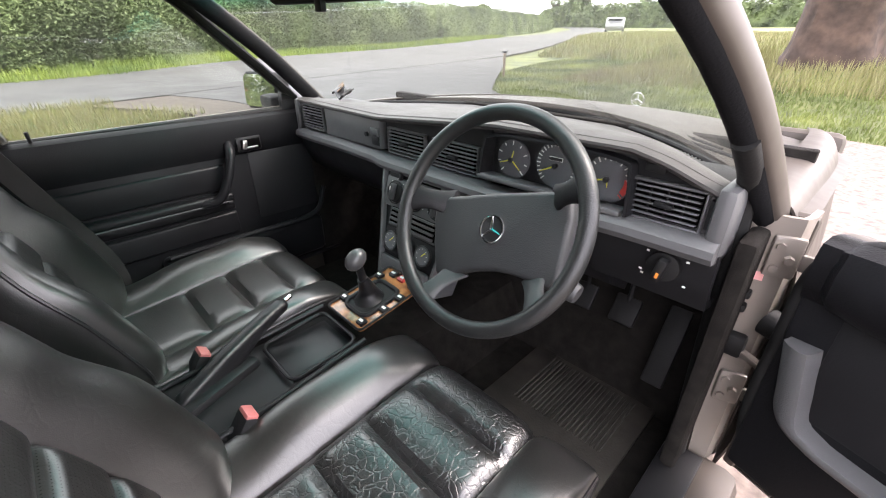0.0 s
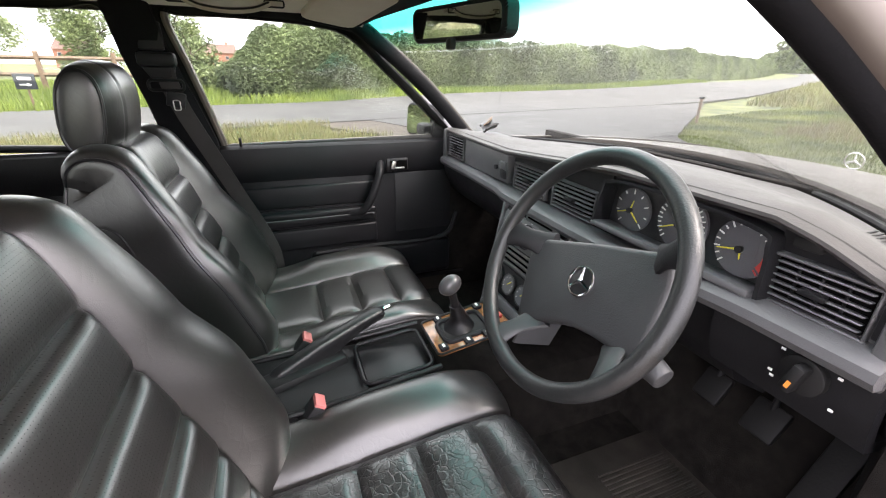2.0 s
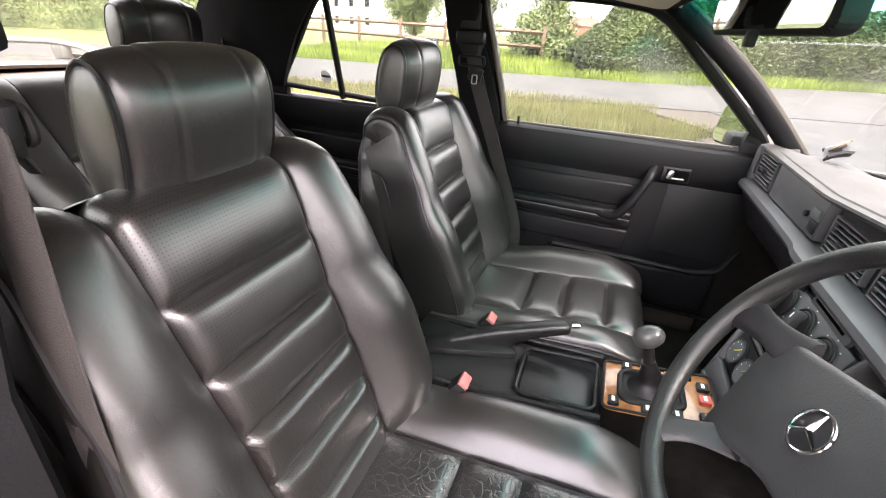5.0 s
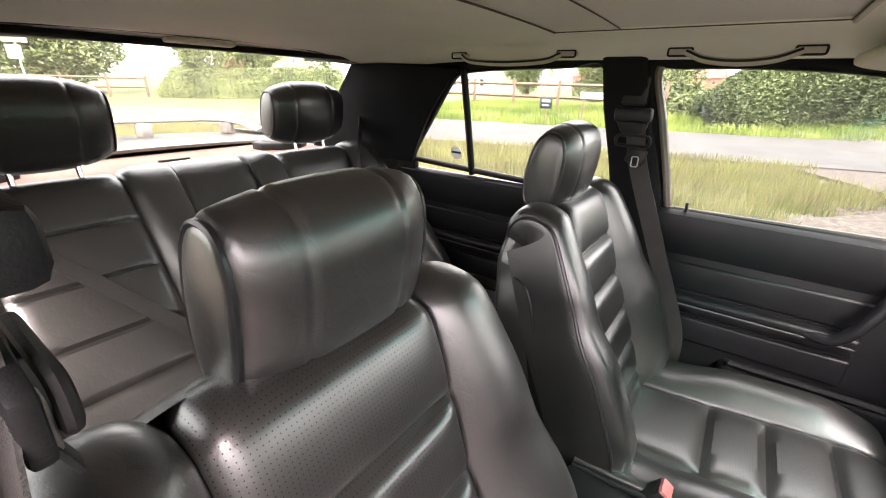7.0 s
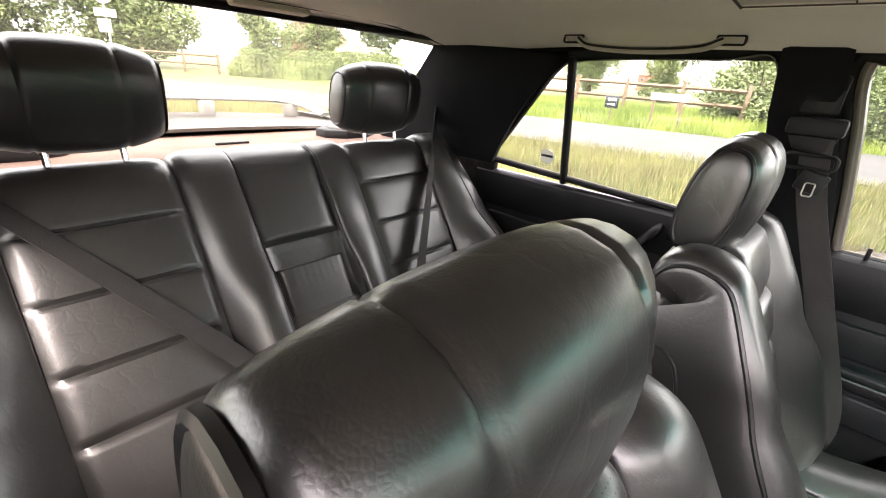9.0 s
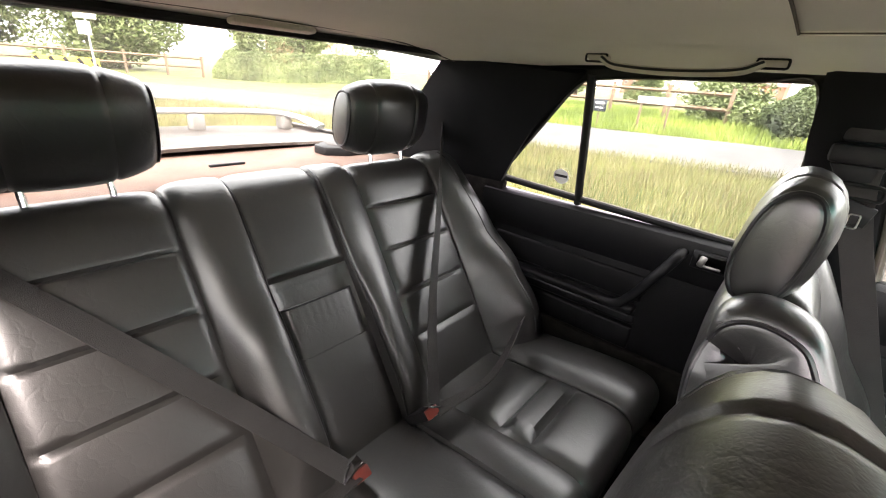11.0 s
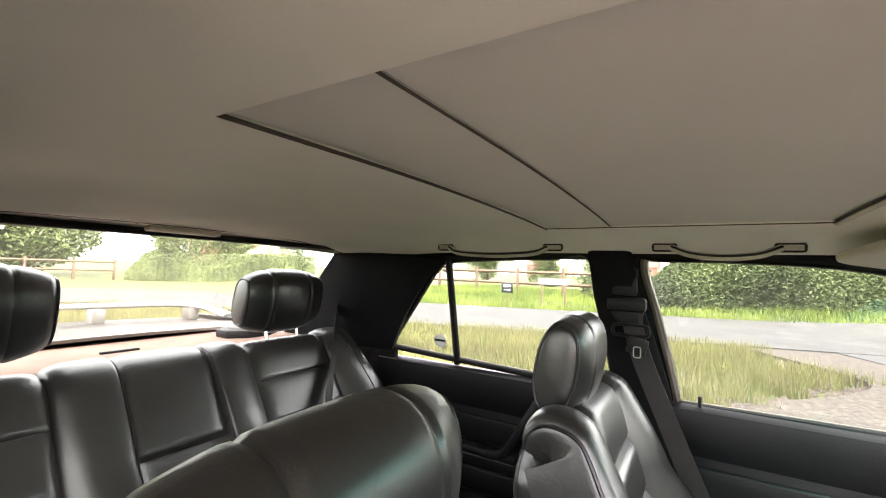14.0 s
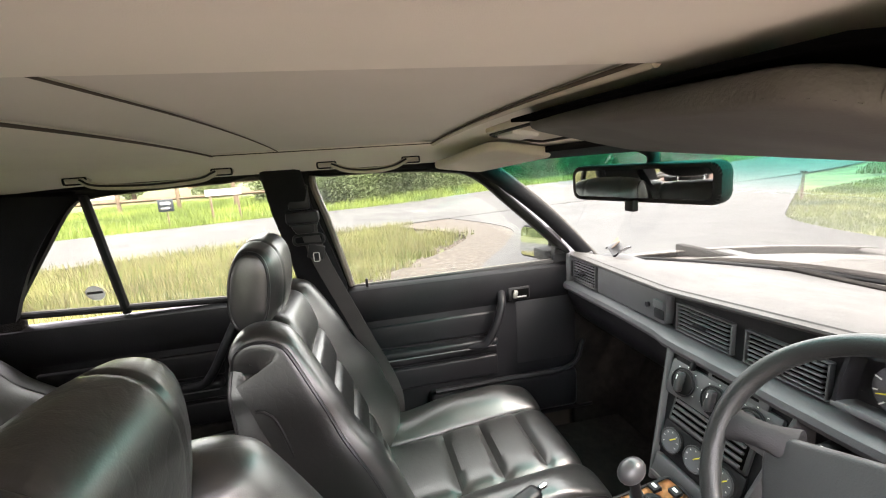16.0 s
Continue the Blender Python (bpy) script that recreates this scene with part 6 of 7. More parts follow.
bm = grid([[V((x, y, gz(x, y) - 0.012)) for x in steps(-26, 10, 0.75, 900)] for y in steps(-30, 40, 0.75, 900)])
ground = part("ground", bm, GRASS_GROUND)
tagged(ground, "rough green meadow ground with dry patches", "ground", kind="structure")


def ribbon(line, width, lift, n=120):
    pts = curve([(x, y, 0) for x, y in line], n)
    rows = []
    for i, p in enumerate(pts):
        t = (pts[min(i + 1, n - 1)] - pts[max(i - 1, 0)]).normalized()
        a = V((-t.y, t.x, 0))
        w = width(i / (n - 1)) if callable(width) else width
        rows.append([V((q.x, q.y, gz(q.x, q.y) + lift)) for q in [p + a * w * f for f in (-0.5, -0.3, -0.1, 0.1, 0.3, 0.5)]])
    return shell(rows, 0.05)


road = part("road", ribbon([(22, -34), (8, -27), (-2, -20.5), (-7.2, -13), (-9.3, -6.5), (-11.2, 0), (-13.3, 8), (-15.2, 18), (-20, 32), (-30, 55), (-46, 85), (-80, 130)], lambda k: 5.2 + 0.8 * k, 0.03, 160), ASPHALT)
tagged(road, "worn grey asphalt country lane", "road", kind="structure")


def patch(a, b, lift, n=60):
    """Ground cover between two lines."""
    pa, pb = curve([(x, y, 0) for x, y in a], n), curve([(x, y, 0) for x, y in b], n)
    return shell([[V((q.x, q.y, gz(q.x, q.y) + lift)) for q in [u.lerp(v, k / 8) for k in range(9)]] for u, v in zip(pa, pb)], -0.05)


APRON = [(2.0, 1.6), (-1.5, 1.4), (-3.6, 1.4), (-5.2, 2.3), (-6.6, 2.9), (-8.4, 2.5), (-10.5, 1.5)]
side = part("road_mouth", patch(APRON, [(5.0, 4.6), (0.6, 5.7), (-2.5, 6.2), (-4.6, 6.9), (-5.9, 8.4), (-7.8, 11.0), (-11.5, 16)], 0.020), ASPHALT)
tagged(side, "asphalt mouth of a side road", "road", kind="structure")
soil = part("soil_edge", patch([(2.0, -0.5), (-1.5, -0.6), (-3.3, -0.4), (-4.5, 0.7), (-5.6, 1.65), (-6.6, 1.95), (-8.2, 1.1), (-9.5, 0.2)], [(x, y + 0.5) for x, y in APRON[:1] + APRON], 0.008), SOIL)
tagged(soil, "bare soil and stones along the verge", "soil", kind="structure")
lay = part("gravel_bay", ribbon([(3.2, -10), (2.6, -4), (1.4, 0), (1.2, 3.0), (2.0, 6.0)], lambda k: 4.6 - 0.6 * k, 0.030, 60), GRAVEL)
tagged(lay, "pinkish gravel parking bay under the car", "gravel", kind="structure")
marks = thing("road_marking", "broken white give-way line on the asphalt", "road marking", (-9, 8, 0.1))
for i in range(11):
    k = i / 10
    x, y = -10.6 + 0.9 * k - 2.0 * k * k, 4.6 + 8.0 * k
    for off in (0.0, 0.35):
        x2, y2 = x + off, y
        part("dash", shell([[V((x2 + a, y2 + b, gz(x2 + a, y2 + b) + 0.036)) for a in (-0.07, 0.07)] for b in (-0.28, 0, 0.28)], 0.004), ROAD_WHITE, marks)


def leaves(centres, size, mat, name, parent=None, seed=0, up=0.35):
    """Many small bent leaf blades at the given centres, as one mesh."""
    r = np.random.default_rng(seed)
    c = np.asarray(centres, dtype=float)
    n = len(c)
    a = r.normal(size=(n, 3))
    a[:, 2] = a[:, 2] * 0.7
    a /= np.linalg.norm(a, axis=1)[:, None]
    b = r.normal(size=(n, 3)) + np.array([0, 0, up])
    b -= a * np.sum(a * b, axis=1)[:, None]
    b /= np.linalg.norm(b, axis=1)[:, None]
    nn = np.cross(a, b)
    s = size * (0.6 + 0.8 * r.random(n))[:, None]
    v = np.stack([c - a * s, c - b * s * 0.45 + nn * s * 0.15, c + a * s, c + b * s * 0.45 + nn * s * 0.15], axis=1).reshape(-1, 3)
    q = np.arange(n * 4).reshape(-1, 4)
    me = bpy.data.meshes.new(name)
    me.from_pydata(v.tolist(), [], q.tolist())
    me.materials.append(mat)
    ob = new(name, me)
    if parent is not None:
        ob.parent = parent
        ob.matrix_parent_inverse = parent.matrix_basis.inverted()
    return ob


def hedge(name, line, height, depth, count, label, size=0.11, mat=None, seed=1, rough=0.35):
    r = np.random.default_rng(seed)
    pts = curve([(x, y, 0) for x, y in line], 200)
    seg = np.array([(p.x, p.y) for p in pts])
    i = r.integers(0, 198, count)
    f = r.random(count)[:, None]
    p = seg[i] * (1 - f) + seg[i + 1] * f
    d = seg[i + 1] - seg[i]
    d /= np.linalg.norm(d, axis=1)[:, None]
    side_v = np.stack([-d[:, 1], d[:, 0]], axis=1)
    # leaves gather on the skin of a rounded bank, with bulges
    ang = r.random(count) * math.pi
    run = i + f[:, 0]
    bulge = 1 + rough * 0.35 * (np.sin(run * 0.55 + 1.3) + np.sin(run * 1.27) * 0.7 + np.sin(run * 2.9 + ang * 2) * 0.5)
    rad = 1 - 0.25 * r.random(count) ** 2
    off = np.cos(ang) * depth / 2 * rad * (0.9 + 0.1 * bulge)
    hz = np.sin(ang) ** 0.55 * height * rad * (0.82 + 0.18 * bulge)
    low = r.random(count) < 0.35
    hz[low] *= r.random(low.sum())
    hz *= 0.35 + 0.65 * np.clip(run / 14.0, 0, 1)
    xy = p + side_v * off[:, None]
    z = np.array([gz(a, b) for a, b in xy]) + hz
    ob = leaves(np.column_stack([xy, z]), size, mat or LEAF, name, seed=seed + 7)
    tagged(ob, label, "hedge", kind="stuff")
    # dark twiggy heart
    rows = []
    for k in range(0, 200, 3):
        q = pts[k]
        t = (pts[min(k + 1, 199)] - pts[max(k - 1, 0)]).normalized()
        s = V((-t.y, t.x, 0))
        b = (1 + 0.12 * math.sin(k * 0.9)) * (0.35 + 0.65 * min(1, k / 14))
        rows.append([V((q.x, q.y, gz(q.x, q.y) - 0.1)) + s * depth * 0.36 * math.cos(a) * b + V((0, 0, height * 0.80 * math.sin(a) ** 0.6 * b)) for a in [math.pi * j / 10 for j in range(11)]])
    core = part("hedge_core", grid(rows), LEAF if mat is None else mat)
    core.parent = ob
    return ob


hedge("hedge", [(-16.4, -1.2), (-17.6, 2), (-19.0, 6), (-20.5, 12), (-22.5, 20), (-27.5, 33), (-38, 55), (-54, 84)], 2.3, 2.6, 180000, "tall dense mixed green hedge along the lane", 0.06, seed=3, rough=0.6)
hedge("clipped_hedge", [(-11.5, -29.5), (-16.0, -26.0), (-20, -22.5)], 1.7, 1.2, 14000, "clipped green garden hedge behind the lane", 0.07, LEAF_PALE, seed=4, rough=0.1)


def tree(name, x, y, h, crown_r, label, count=6000, leaf=0.16, trunk_r=0.22, mat=None, seed=5, low=0.25, category="tree"):
    r = np.random.default_rng(seed)
    z0 = gz(x, y) - 0.1
    t = thing(name, label, category, (x, y, z0))
    bm = tube(curve([(x, y, z0), (x + 0.05 * h * 0.2, y, z0 + h * 0.3), (x - 0.02 * h, y + 0.02 * h, z0 + h * 0.62)], 12), [trunk_r * (1.25 - 0.08 * i) for i in range(12)], 14)
    for k in range(7):
        a = k * 2.4 + seed
        hz = z0 + h * (0.30 + 0.05 * k)
        e = V((x + crown_r * 0.7 * math.cos(a), y + crown_r * 0.7 * math.sin(a), hz + h * 0.22))
        tube(curve([(x, y, hz), V((x, y, hz)).lerp(e, 0.5) + V((0, 0, 0.05 * h)), e], 8), [trunk_r * 0.42 * (1 - 0.11 * i) for i in range(8)], 8, bm=bm)
    part("trunk", bm, BARK, t)
    blobs = []
    for k in range(16):
        u = r.normal(size=3)
        u /= np.linalg.norm(u)
        q = r.random() ** 0.4
        blobs.append((x + crown_r * 0.72 * u[0] * q, y + crown_r * 0.72 * u[1] * q, max(z0 + 0.25 * crown_r, z0 + h * (0.34 + low * 0.8) + h * 0.34 * u[2] * q), crown_r * (0.28 + 0.22 * r.random())))
    cs = []
    for i in range(count):
        b = blobs[r.integers(0, len(blobs))]
        u = r.normal(size=3)
        u /= np.linalg.norm(u)
        q = 0.55 + 0.5 * r.random() ** 0.6
        cs.append((b[0] + b[3] * u[0] * q, b[1] + b[3] * u[1] * q, b[2] + b[3] * u[2] * q * 0.8))
    leaves(cs, leaf, mat or LEAF_PALE, "crown", t, seed=seed + 11)
    return t


tree("tree", -9.5, -40, 10.5, 6.4, "broad leafy green tree over a garden entrance", 30000, 0.17, 0.3, LEAF_PALE, 6, 0.12)
tree("tree", -1.5, -46, 9, 4.6, "leafy green tree beside the road", 14000, 0.18, 0.3, LEAF_PALE, 7, 0.1)
tree("tree", 3.0, -38, 8, 5.5, "bushy green tree by the junction", 20000, 0.16, 0.3, LEAF_PALE, 8, 0.08)
tree("tree", -19.5, -42, 8, 3.2, "rounded pale green garden tree", 12000, 0.14, 0.2, LEAF_PALE, 9, 0.1)
tree("tree", -27, -44, 9, 3.6, "feathery pale green tree", 12000, 0.14, 0.2, LEAF_PALE, 10, 0.1)
tree("tree", -38, -48, 9, 4, "grey-green tree behind gardens", 5000, 0.24, 0.2, LEAF, 12, 0.1)
tree("tree", -37, -17, 6.5, 2.6, "small pale willow behind the paddock fence", 12000, 0.09, 0.15, LEAF_PALE, 13, 0.08)
tree("tree", -34, -10, 6, 2.2, "slender pale tree in the paddock", 11000, 0.09, 0.15, LEAF_PALE, 14, 0.08)
tree("tree", -47, -22, 7, 3.5, "dark green tree by the houses", 9000, 0.14, 0.2, LEAF, 15, 0.1)
tree("tree", -29, -4.5, 5, 2.4, "loose shrubby tree at the hedge end", 12000, 0.08, 0.12, LEAF_PALE, 16, 0.03)
tree("shrub", -18.5, -2.4, 2.6, 1.7, "untidy green shrub at the end of the hedge", 6000, 0.09, 0.05, LEAF_PALE, 17, 0.0, "shrub")
tree("shrub", -22.0, -30.5, 3.4, 2.2, "white-flowering garden shrub behind the hedge", 6000, 0.10, 0.08, material("cream_blossom_leaves", (0.42, 0.42, 0.24), 0.6, vary=0.4, hue=(0.6, 0.58, 0.4)), 18, 0.05, "shrub")
for i, (x, y, h) in enumerate(((-62, 110, 11), (-48, 118, 8), (-75, 120, 9), (-34, 122, 9), (-20, 125, 10), (-92, 108, 9))):
    tree("far_tree", x, y, h, h * 0.42, "far tree on the skyline", 2500, 0.4, 0.25, LEAF, 30 + i, 0.1, "tree")

# the great trunk beside the verge
big = thing("great_tree", "massive old tree trunk standing in dry grass", "tree", (-0.38, 12.3, gz(-0.38, 12.3)))
bx, by = -0.38, 12.3
rows = []
for j in range(30):
    z = gz(bx, by) - 0.2 + 6.0 * j / 29
    fl = 1 + 0.28 * math.exp(-max(0, j - 1) / 2.2)
    rows.append([V((bx + 0.68 * fl * (1 + 0.06 * math.sin(a * 5 + 0.4 * j * 0.2) + 0.03 * math.sin(a * 11 + j)) * math.cos(a), by + 0.68 * fl * (1 + 0.06 * math.sin(a * 5) + 0.03 * math.sin(a * 13 + j * 0.7)) * math.sin(a), z)) for a in [math.tau * i / 36 for i in range(36)]])
part("trunk", grid(rows, wrap=True, caps=True), BARK, big)
r = np.random.default_rng(77)
cs = r.normal(size=(14000, 3)) * np.array([2.9, 2.9, 1.4]) + np.array([bx + 0.5, by + 0.5, 8.4])
leaves(cs, 0.24, LEAF, "crown", big, 78)


# ---- grass ----
def blades(name, spots, height, width, mat, label, seed, lean=0.35):
    r = np.random.default_rng(seed)
    n = len(spots)
    a = r.random(n) * math.tau
    d = np.stack([np.cos(a), np.sin(a), np.zeros(n)], axis=1)
    sd = np.stack([-np.sin(a), np.cos(a), np.zeros(n)], axis=1)
    h = height * (0.5 + 0.8 * r.random(n))[:, None]
    ln = (lean * h[:, 0] * r.random(n))[:, None]
    up = np.array([0, 0, 1.0])
    w = width * (0.7 + 0.6 * r.random(n))[:, None]
    v = np.stack([spots - sd * w, spots + sd * w, spots + d * ln * 0.35 + up * h * 0.6 + sd * w * 0.8, spots + d * ln * 0.35 + up * h * 0.6 - sd * w * 0.8, spots + d * ln + up * h], axis=1).reshape(-1, 3)
    b = np.arange(n)[:, None] * 5
    faces = np.concatenate([b + np.array([[0, 1, 2, 3]])]).tolist() + (b + np.array([[3, 2, 4]])).tolist()
    me = bpy.data.meshes.new(name)
    me.from_pydata(v.tolist(), [], faces)
    me.materials.append(mat)
    ob = new(name, me)
    return tagged(ob, label, "grass", kind="stuff")


def sow(n, x0, x1, y0, y1, keep, seed):
    r = np.random.default_rng(seed)
    x, y = x0 + (x1 - x0) * r.random(n), y0 + (y1 - y0) * r.random(n)
    ok = [i for i in range(n) if keep(x[i], y[i])]
    return np.array([(x[i], y[i], gz(x[i], y[i]) - 0.02) for i in ok])


def road_x(y):
    """Middle of the lane beside the car."""
    return lerp_table([(-13, -7.2), (-6.5, -9.3), (0, -11.2), (8, -13.3), (18, -15.2), (32, -20)], y)


EDGE = [(-9, 0.6), (-8.2, 1.0), (-7.2, 1.6), (-6.4, 1.85), (-5.5, 1.5), (-4.4, 0.5), (-3.4, -0.6), (-2.2, -2.0)]
near = lambda x, y: road_x(y) + 2.65 < x < -2.1 and y < lerp_table(EDGE, x) + 0.28 * math.sin(2.9 * x + 1.1 * y) + 0.2 * math.sin(7.3 * x - 4.0 * y)
blades("verge_grass", sow(60000, -9, -2, -13, 2.2, near, 41), 0.20, 0.005, STRAW, "long dry pale verge grass", 42)
blades("verge_grass", sow(45000, -9, -2, -13, 2.2, near, 43), 0.15, 0.005, GRASS_BLADE, "long green verge grass", 44)
far_side = lambda x, y: x < road_x(y) - 2.75
blades("far_verge_grass", sow(110000, -24, -11, -12, 30, far_side, 45), 0.27, 0.010, LUSH, "lush green grass under the hedge", 46)
front = lambda x, y: y > 6.4 + 0.10 * (x - 1) ** 2 * (x > 1) and x > -7.4 + 0.0 * y - 0.25 * max(0, y - 9)
blades("bank_grass", sow(90000, -9, 8, 6, 18, front, 47), 0.075, 0.010, GRASS_BLADE, "mown green grass bank", 48)
blades("bank_grass", sow(16000, -5, 6, 9.5, 15, front, 49), 0.24, 0.007, STRAW, "dry straw-coloured grass by the trunk", 50)


def pebbles(name, spots, size, mat, label, seed):
    """Many small angular stones, as one mesh."""
    r = np.random.default_rng(seed)
    n = len(spots)
    base = np.array([(1, 0, 0), (-1, 0, 0), (0, 1, 0), (0, -1, 0), (0, 0, 0.7), (0, 0, -0.5)], dtype=float)
    tri = np.array([(0, 2, 4), (2, 1, 4), (1, 3, 4), (3, 0, 4)])
    s = size * (0.4 + 1.2 * r.random((n, 1, 1)) ** 2)
    v = (spots[:, None, :] + np.array([0, 0, 0.02]) + s * (base[None] * (0.7 + 0.6 * r.random((n, 6, 1))))).reshape(-1, 3)
    f = (np.arange(n)[:, None, None] * 6 + tri[None]).reshape(-1, 3)
    me = bpy.data.meshes.new(name)
    me.from_pydata(v.tolist(), [], f.tolist())
    me.materials.append(mat)
    return tagged(new(name, me), label, "stones", kind="stuff")


STONE = material("loose_stones", (0.115, 0.092, 0.076), 0.9, vary=0.5, scale=30)
pebbles("loose_stones", sow(9000, -9, -2.2, -1, 3.4, lambda x, y: lerp_table(EDGE, x) - 0.3 < y < lerp_table(EDGE, x) + 1.3, 61), 0.036, STONE, "scattered stones on the bare soil", 62)
pebbles("gravel_stones", sow(9000, 0.9, 4.0, -1.5, 6, lambda x, y: True, 63), 0.013, STONE, "loose gravel beside the car", 64)


field = lambda x, y: x > -8.5 - 0.42 * (y - 12)
blades("meadow_grass", sow(70000, -20, 16, 17, 50, field, 51), 0.32, 0.016, STRAW, "tall straw-coloured meadow grass", 52)
blades("meadow_grass", sow(40000, -20, 16, 17, 50, field, 53), 0.28, 0.016, GRASS_BLADE, "tall green meadow grass", 54)
hedge("far_hedge", [(-80, 116), (-62, 106), (-42, 96), (-25, 92), (0, 90), (30, 86), (60, 74)], 4.5, 4.0, 22000, "distant line of trees and hedge beyond the field", 0.32, seed=55, rough=0.9)


# ---- fence, signs, posts, houses ----
def fence(line, posts, label):
    pts = curve([(x, y, 0) for x, y in line], posts)
    t = thing("paddock_fence", label, "fence", (pts[0].x, pts[0].y, gz(pts[0].x, pts[0].y)))
    for p in pts:
        part("post", rbox(p.x, p.y, gz(p.x, p.y) + 0.6, 0.12, 0.12, 1.3, 0.01), FENCE_WOOD, t)
    for a, b in zip(pts, pts[1:]):
        for h in (0.55, 1.05):
            qa, qb = V((a.x, a.y, gz(a.x, a.y) + h)), V((b.x, b.y, gz(b.x, b.y) + h))
            part("rail", tube([qa, qb], 0.065, 4, up=(0, 0, 1)), FENCE_WOOD, t)
    return t


fence([(-17.5, -2.5), (-17.5, -8), (-18.5, -14), (-21, -20)], 9, "weathered post and rail paddock fence")
fence([(-2.0, -33), (-7.5, -32), (-11, -30)], 5, "low timber fence beside the garden hedge")
sgn = thing("street_sign", "grey street name plate on two short posts", "sign", (-13.6, -3.9, 0))
sz = gz(-13.6, -3.9)
part("plate", rbox(-13.7, -3.9, sz + 0.98, 0.03, 1.05, 0.20, 0.005), RENDERED, sgn)
part("lettering_bar", rbox(-13.68, -3.9, sz + 0.98, 0.004, 0.85, 0.07, 0), SIGN_GREY, sgn)
for y in (-4.3, -3.5):
    part("post", rbox(-13.73, y, sz + 0.45, 0.06, 0.06, 0.95, 0.005), FENCE_WOOD, sgn)
sgn = thing("small_sign", "small dark arrow sign on a stake", "sign", (-13.0, -5.3, 0))
part("board", rbox(-13.0, -5.3, gz(-13, -5.3) + 0.72, 0.03, 0.42, 0.36, 0.005), DARK_PANE, sgn)
part("lettering_bar", rbox(-12.982, -5.3, gz(-13, -5.3) + 0.79, 0.004, 0.26, 0.07, 0), WHITE, sgn)
part("arrow", prism([(-0.12, 0.015), (0.04, 0.015), (0.04, 0.04), (0.12, 0), (0.04, -0.04), (0.04, -0.015), (-0.12, -0.015)], 0.004, 0, axes((-12.983, -5.3, gz(-13, -5.3) + 0.65), (0, 1, 0), (0, 0, 1))), WHITE, sgn)
part("stake", rbox(-13.03, -5.3, 0.3, 0.04, 0.04, 0.75, 0.004), FENCE_WOOD, sgn)
mk = thing("marker_post", "slim dark marker post at the corner of the verge", "post", (-6.9, 10.0, gz(-6.9, 10.0)))
part("shaft", rbox(-6.9, 10.0, gz(-6.9, 10.0) + 0.30, 0.05, 0.05, 0.65, 0.005), FENCE_WOOD, mk)
part("cap", rbox(-6.9, 10.0, gz(-6.9, 10.0) + 0.62, 0.12, 0.07, 0.05, 0.01), DARK_PANE, mk)
rs = thing("road_sign", "round road sign with plates on a pole", "sign", (-4.4, -24, 0))
part("pole", cyl((-4.4, -24, 1.6), (0, 0, 1), 0.04, 0.04, 3.3, 12), SIGN_GREY, rs)
part("disc", cyl((-4.4, -23.95, 3.1), (0, 1, 0), 0.32, 0.32, 0.03, 28), SIGN_GREY, rs)
part("plate", rbox(-4.4, -23.95, 2.45, 0.75, 0.03, 0.30, 0.01), RENDERED, rs)
part("lower_plate", rbox(-4.3, -23.95, 1.95, 0.45, 0.03, 0.50, 0.01), RENDERED, rs)
br = thing("road_barrier", "yellow and black chevron road barrier", "barrier", (-4.0, -27, 0))
part("board", rbox(-4.0, -27, 0.55, 2.4, 0.05, 0.42, 0.01), YELLOW, br)
for i in range(5):
    part("chevron", rbox(-5.0 + 0.5 * i, -26.96, 0.55, 0.16, 0.02, 0.40, 0, rot(0, 30)), DIAL, br)
for x in (-5.0, -3.0):
    part("leg", rbox(x, -27, 0.2, 0.06, 0.06, 0.5, 0.005), SIGN_GREY, br)


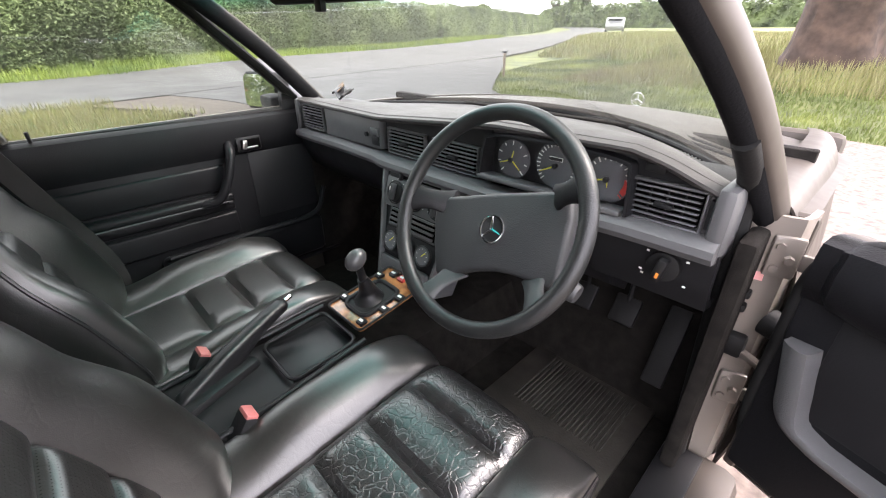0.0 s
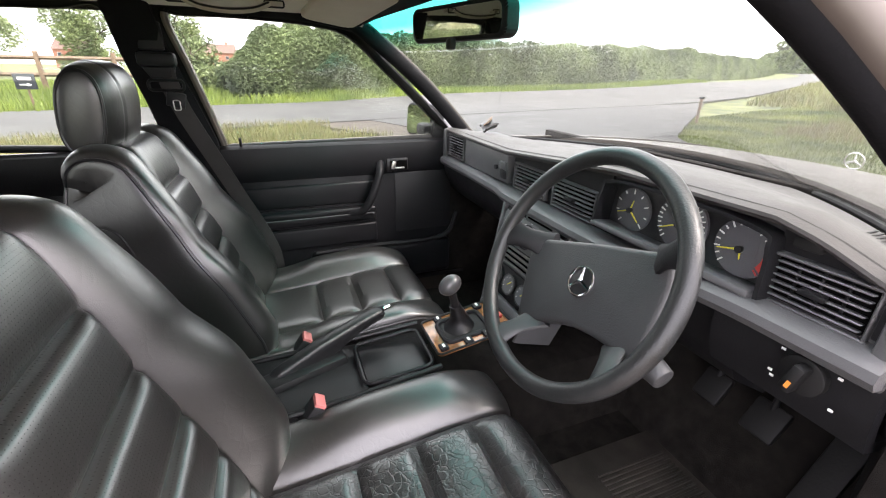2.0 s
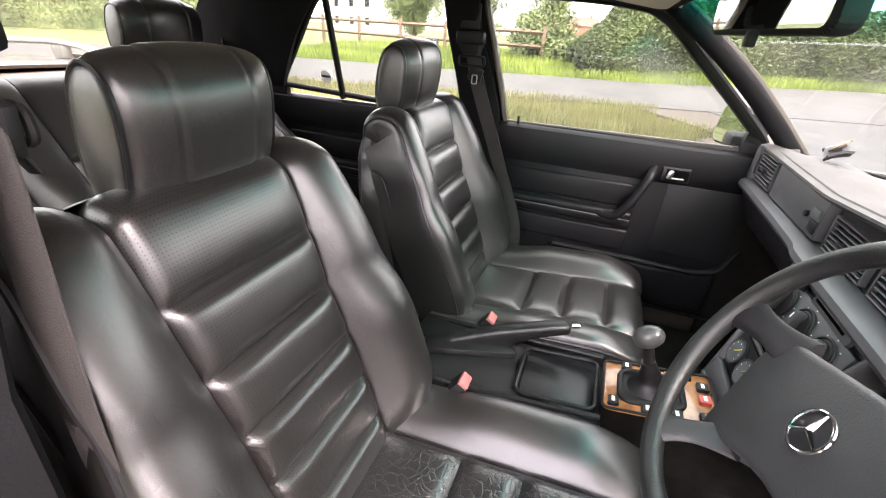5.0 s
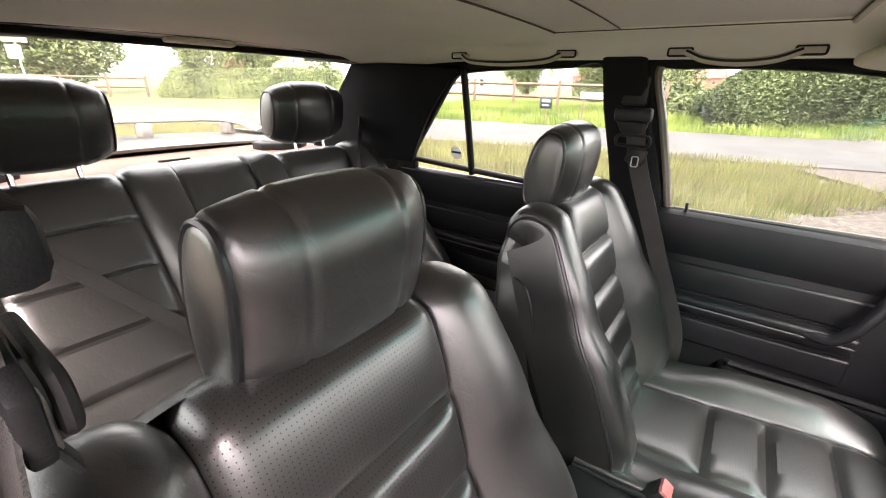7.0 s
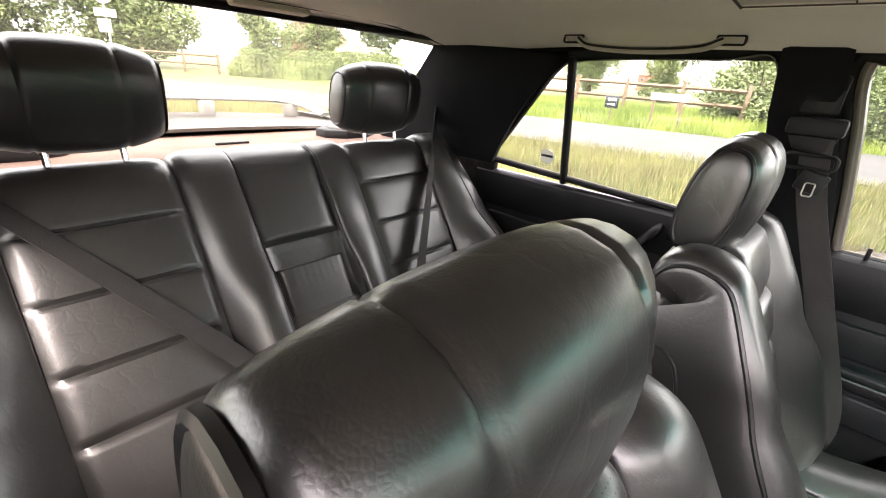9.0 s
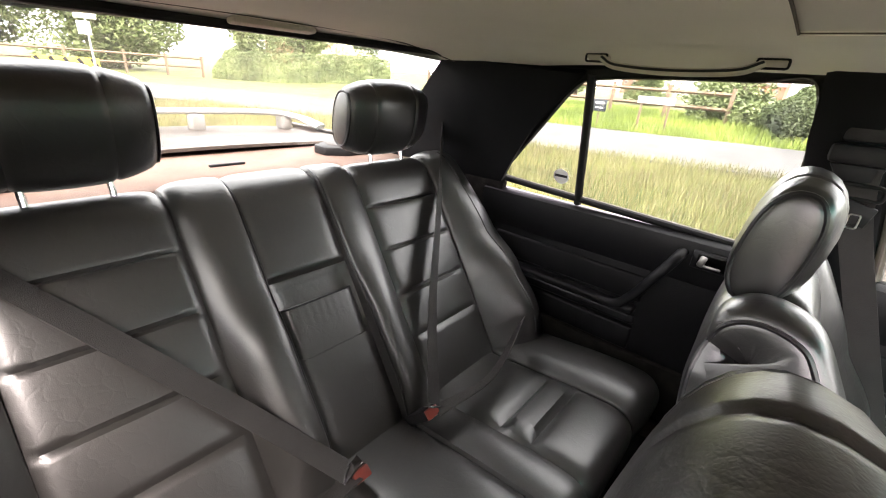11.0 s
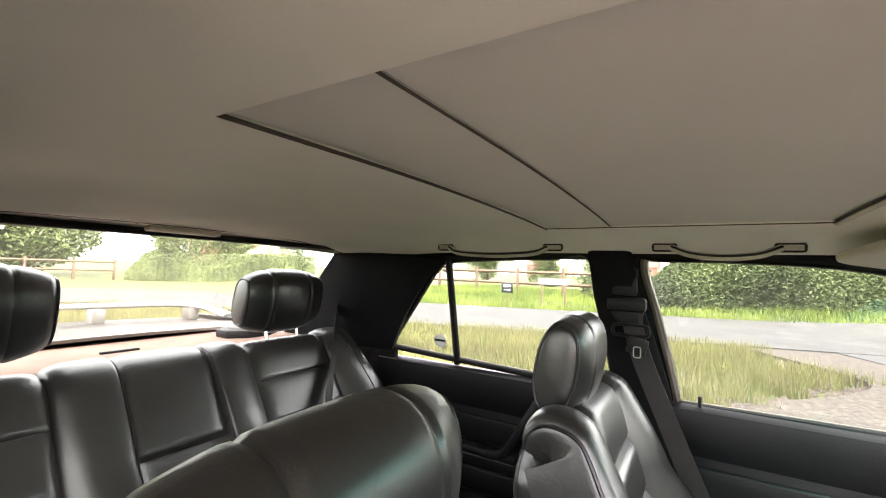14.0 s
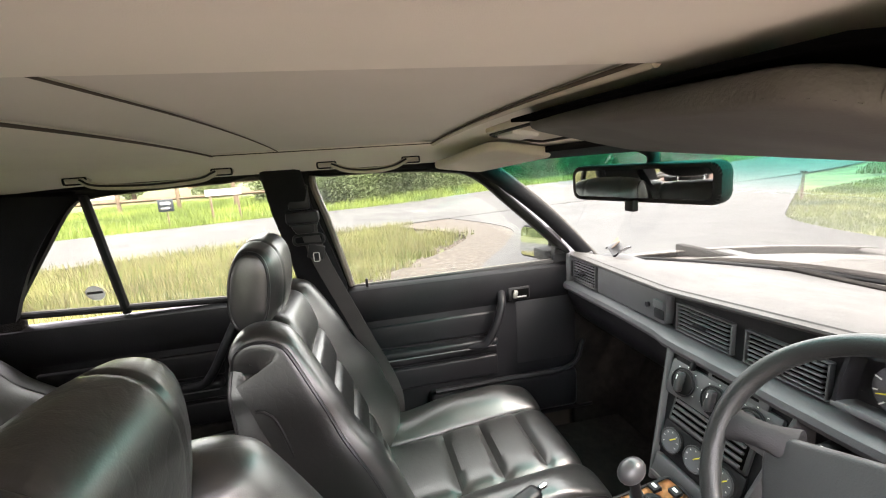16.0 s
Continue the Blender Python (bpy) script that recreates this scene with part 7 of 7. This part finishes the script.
def house(x, y, w, d, h, turn, wall_mat, label):
    z = gz(x, y)
    t = thing("house", label, "house", (x, y, z))
    m = Matrix.Translation((x, y, z)) @ rot(0, 0, turn)
    bm = rbox(0, 0, h / 2, w, d, h, 0)
    bmesh.ops.transform(bm, matrix=m, verts=bm.verts[:])
    part("wall", bm, wall_mat, t, smooth=False)
    bm = prism([(-d / 2 - 0.4, 0), (d / 2 + 0.4, 0), (0, d * 0.42)], w + 0.5, 0, m @ Matrix.Translation((-w / 2 - 0.25, 0, h)) @ Matrix(((0, 0, 1, 0), (1, 0, 0, 0), (0, 1, 0, 0), (0, 0, 0, 1))))
    rf = part("roof", bm, ROOF_TILE, t, smooth=False)
    bm = rbox(w * 0.3, 0, h + d * 0.42, 0.7, 0.7, 1.4, 0)
    bmesh.ops.transform(bm, matrix=m, verts=bm.verts[:])
    part("chimney", bm, BRICK, rf, smooth=False)
    for fy in (-d / 2, d / 2):
        for fx in (-0.32, 0.0, 0.32):
            for fz in (0.28, 0.72):
                bm = rbox(fx * w, fy, fz * h, 1.1, 0.08, 1.1, 0)
                bmesh.ops.transform(bm, matrix=m, verts=bm.verts[:])
                wd = part("window", bm, RENDERED, t, smooth=False)
                bm = rbox(fx * w, fy, fz * h, 0.94, 0.12, 0.94, 0)
                bmesh.ops.transform(bm, matrix=m, verts=bm.verts[:])
                part("pane", bm, DARK_PANE, wd, smooth=False)
    return t


house(-62, -36, 11, 7, 5.0, 70, RENDERED, "white rendered house with a brown tiled roof")
house(-165, -52, 9, 7, 5.0, 80, BRICK, "red brick house with a tiled roof")
house(-175, -16, 12, 7, 5.0, 85, BRICK, "red brick house beyond the paddock")
house(-48, -78, 12, 8, 5.0, 30, BRICK, "brick house with a steep tiled roof among trees")
house(2, -80, 10, 8, 4.5, 5, BRICK, "brick bungalow behind the trees")
house(-98, 170, 11, 8, 4.0, 30, BRICK, "distant house with a red roof at the bend")


def far_car(x, y, turn):
    z = gz(x, y) + 0.03
    t = thing("parked_car", "white hatchback standing on the far roadside", "car", (x, y, z))
    m = Matrix.Translation((x, y, z)) @ rot(0, 0, turn)
    prof = [(-2.0, 0.35), (-2.05, 0.75), (-1.75, 0.95), (-1.35, 1.42), (-0.2, 1.50), (0.55, 1.35), (1.1, 0.98), (1.9, 0.82), (2.05, 0.55), (2.0, 0.3)]
    turn_m = Matrix(((0, 0, 1, 0), (1, 0, 0, 0), (0, 1, 0, 0), (0, 0, 0, 1)))
    part("body", prism(prof, 1.7, 0.08, m @ Matrix.Translation((-0.85, 0, 0)) @ turn_m), SILVER, t)
    part("rear_window", rbox(0, 0, 0, 1.3, 0.04, 0.42, 0.02, None), DARK_PANE, t).matrix_basis = m @ Matrix.Translation((0, -1.58, 1.2)) @ rot(42)
    for s in (-1, 1):
        for yy in (-1.25, 1.3):
            bm = cyl((s * 0.78, yy, 0.3), (1, 0, 0), 0.3, 0.3, 0.2, 20)
            bmesh.ops.transform(bm, matrix=m, verts=bm.verts[:])
            part("wheel", bm, RUBBER, t)
    return t


far_car(-21.2, 46.0, 24)
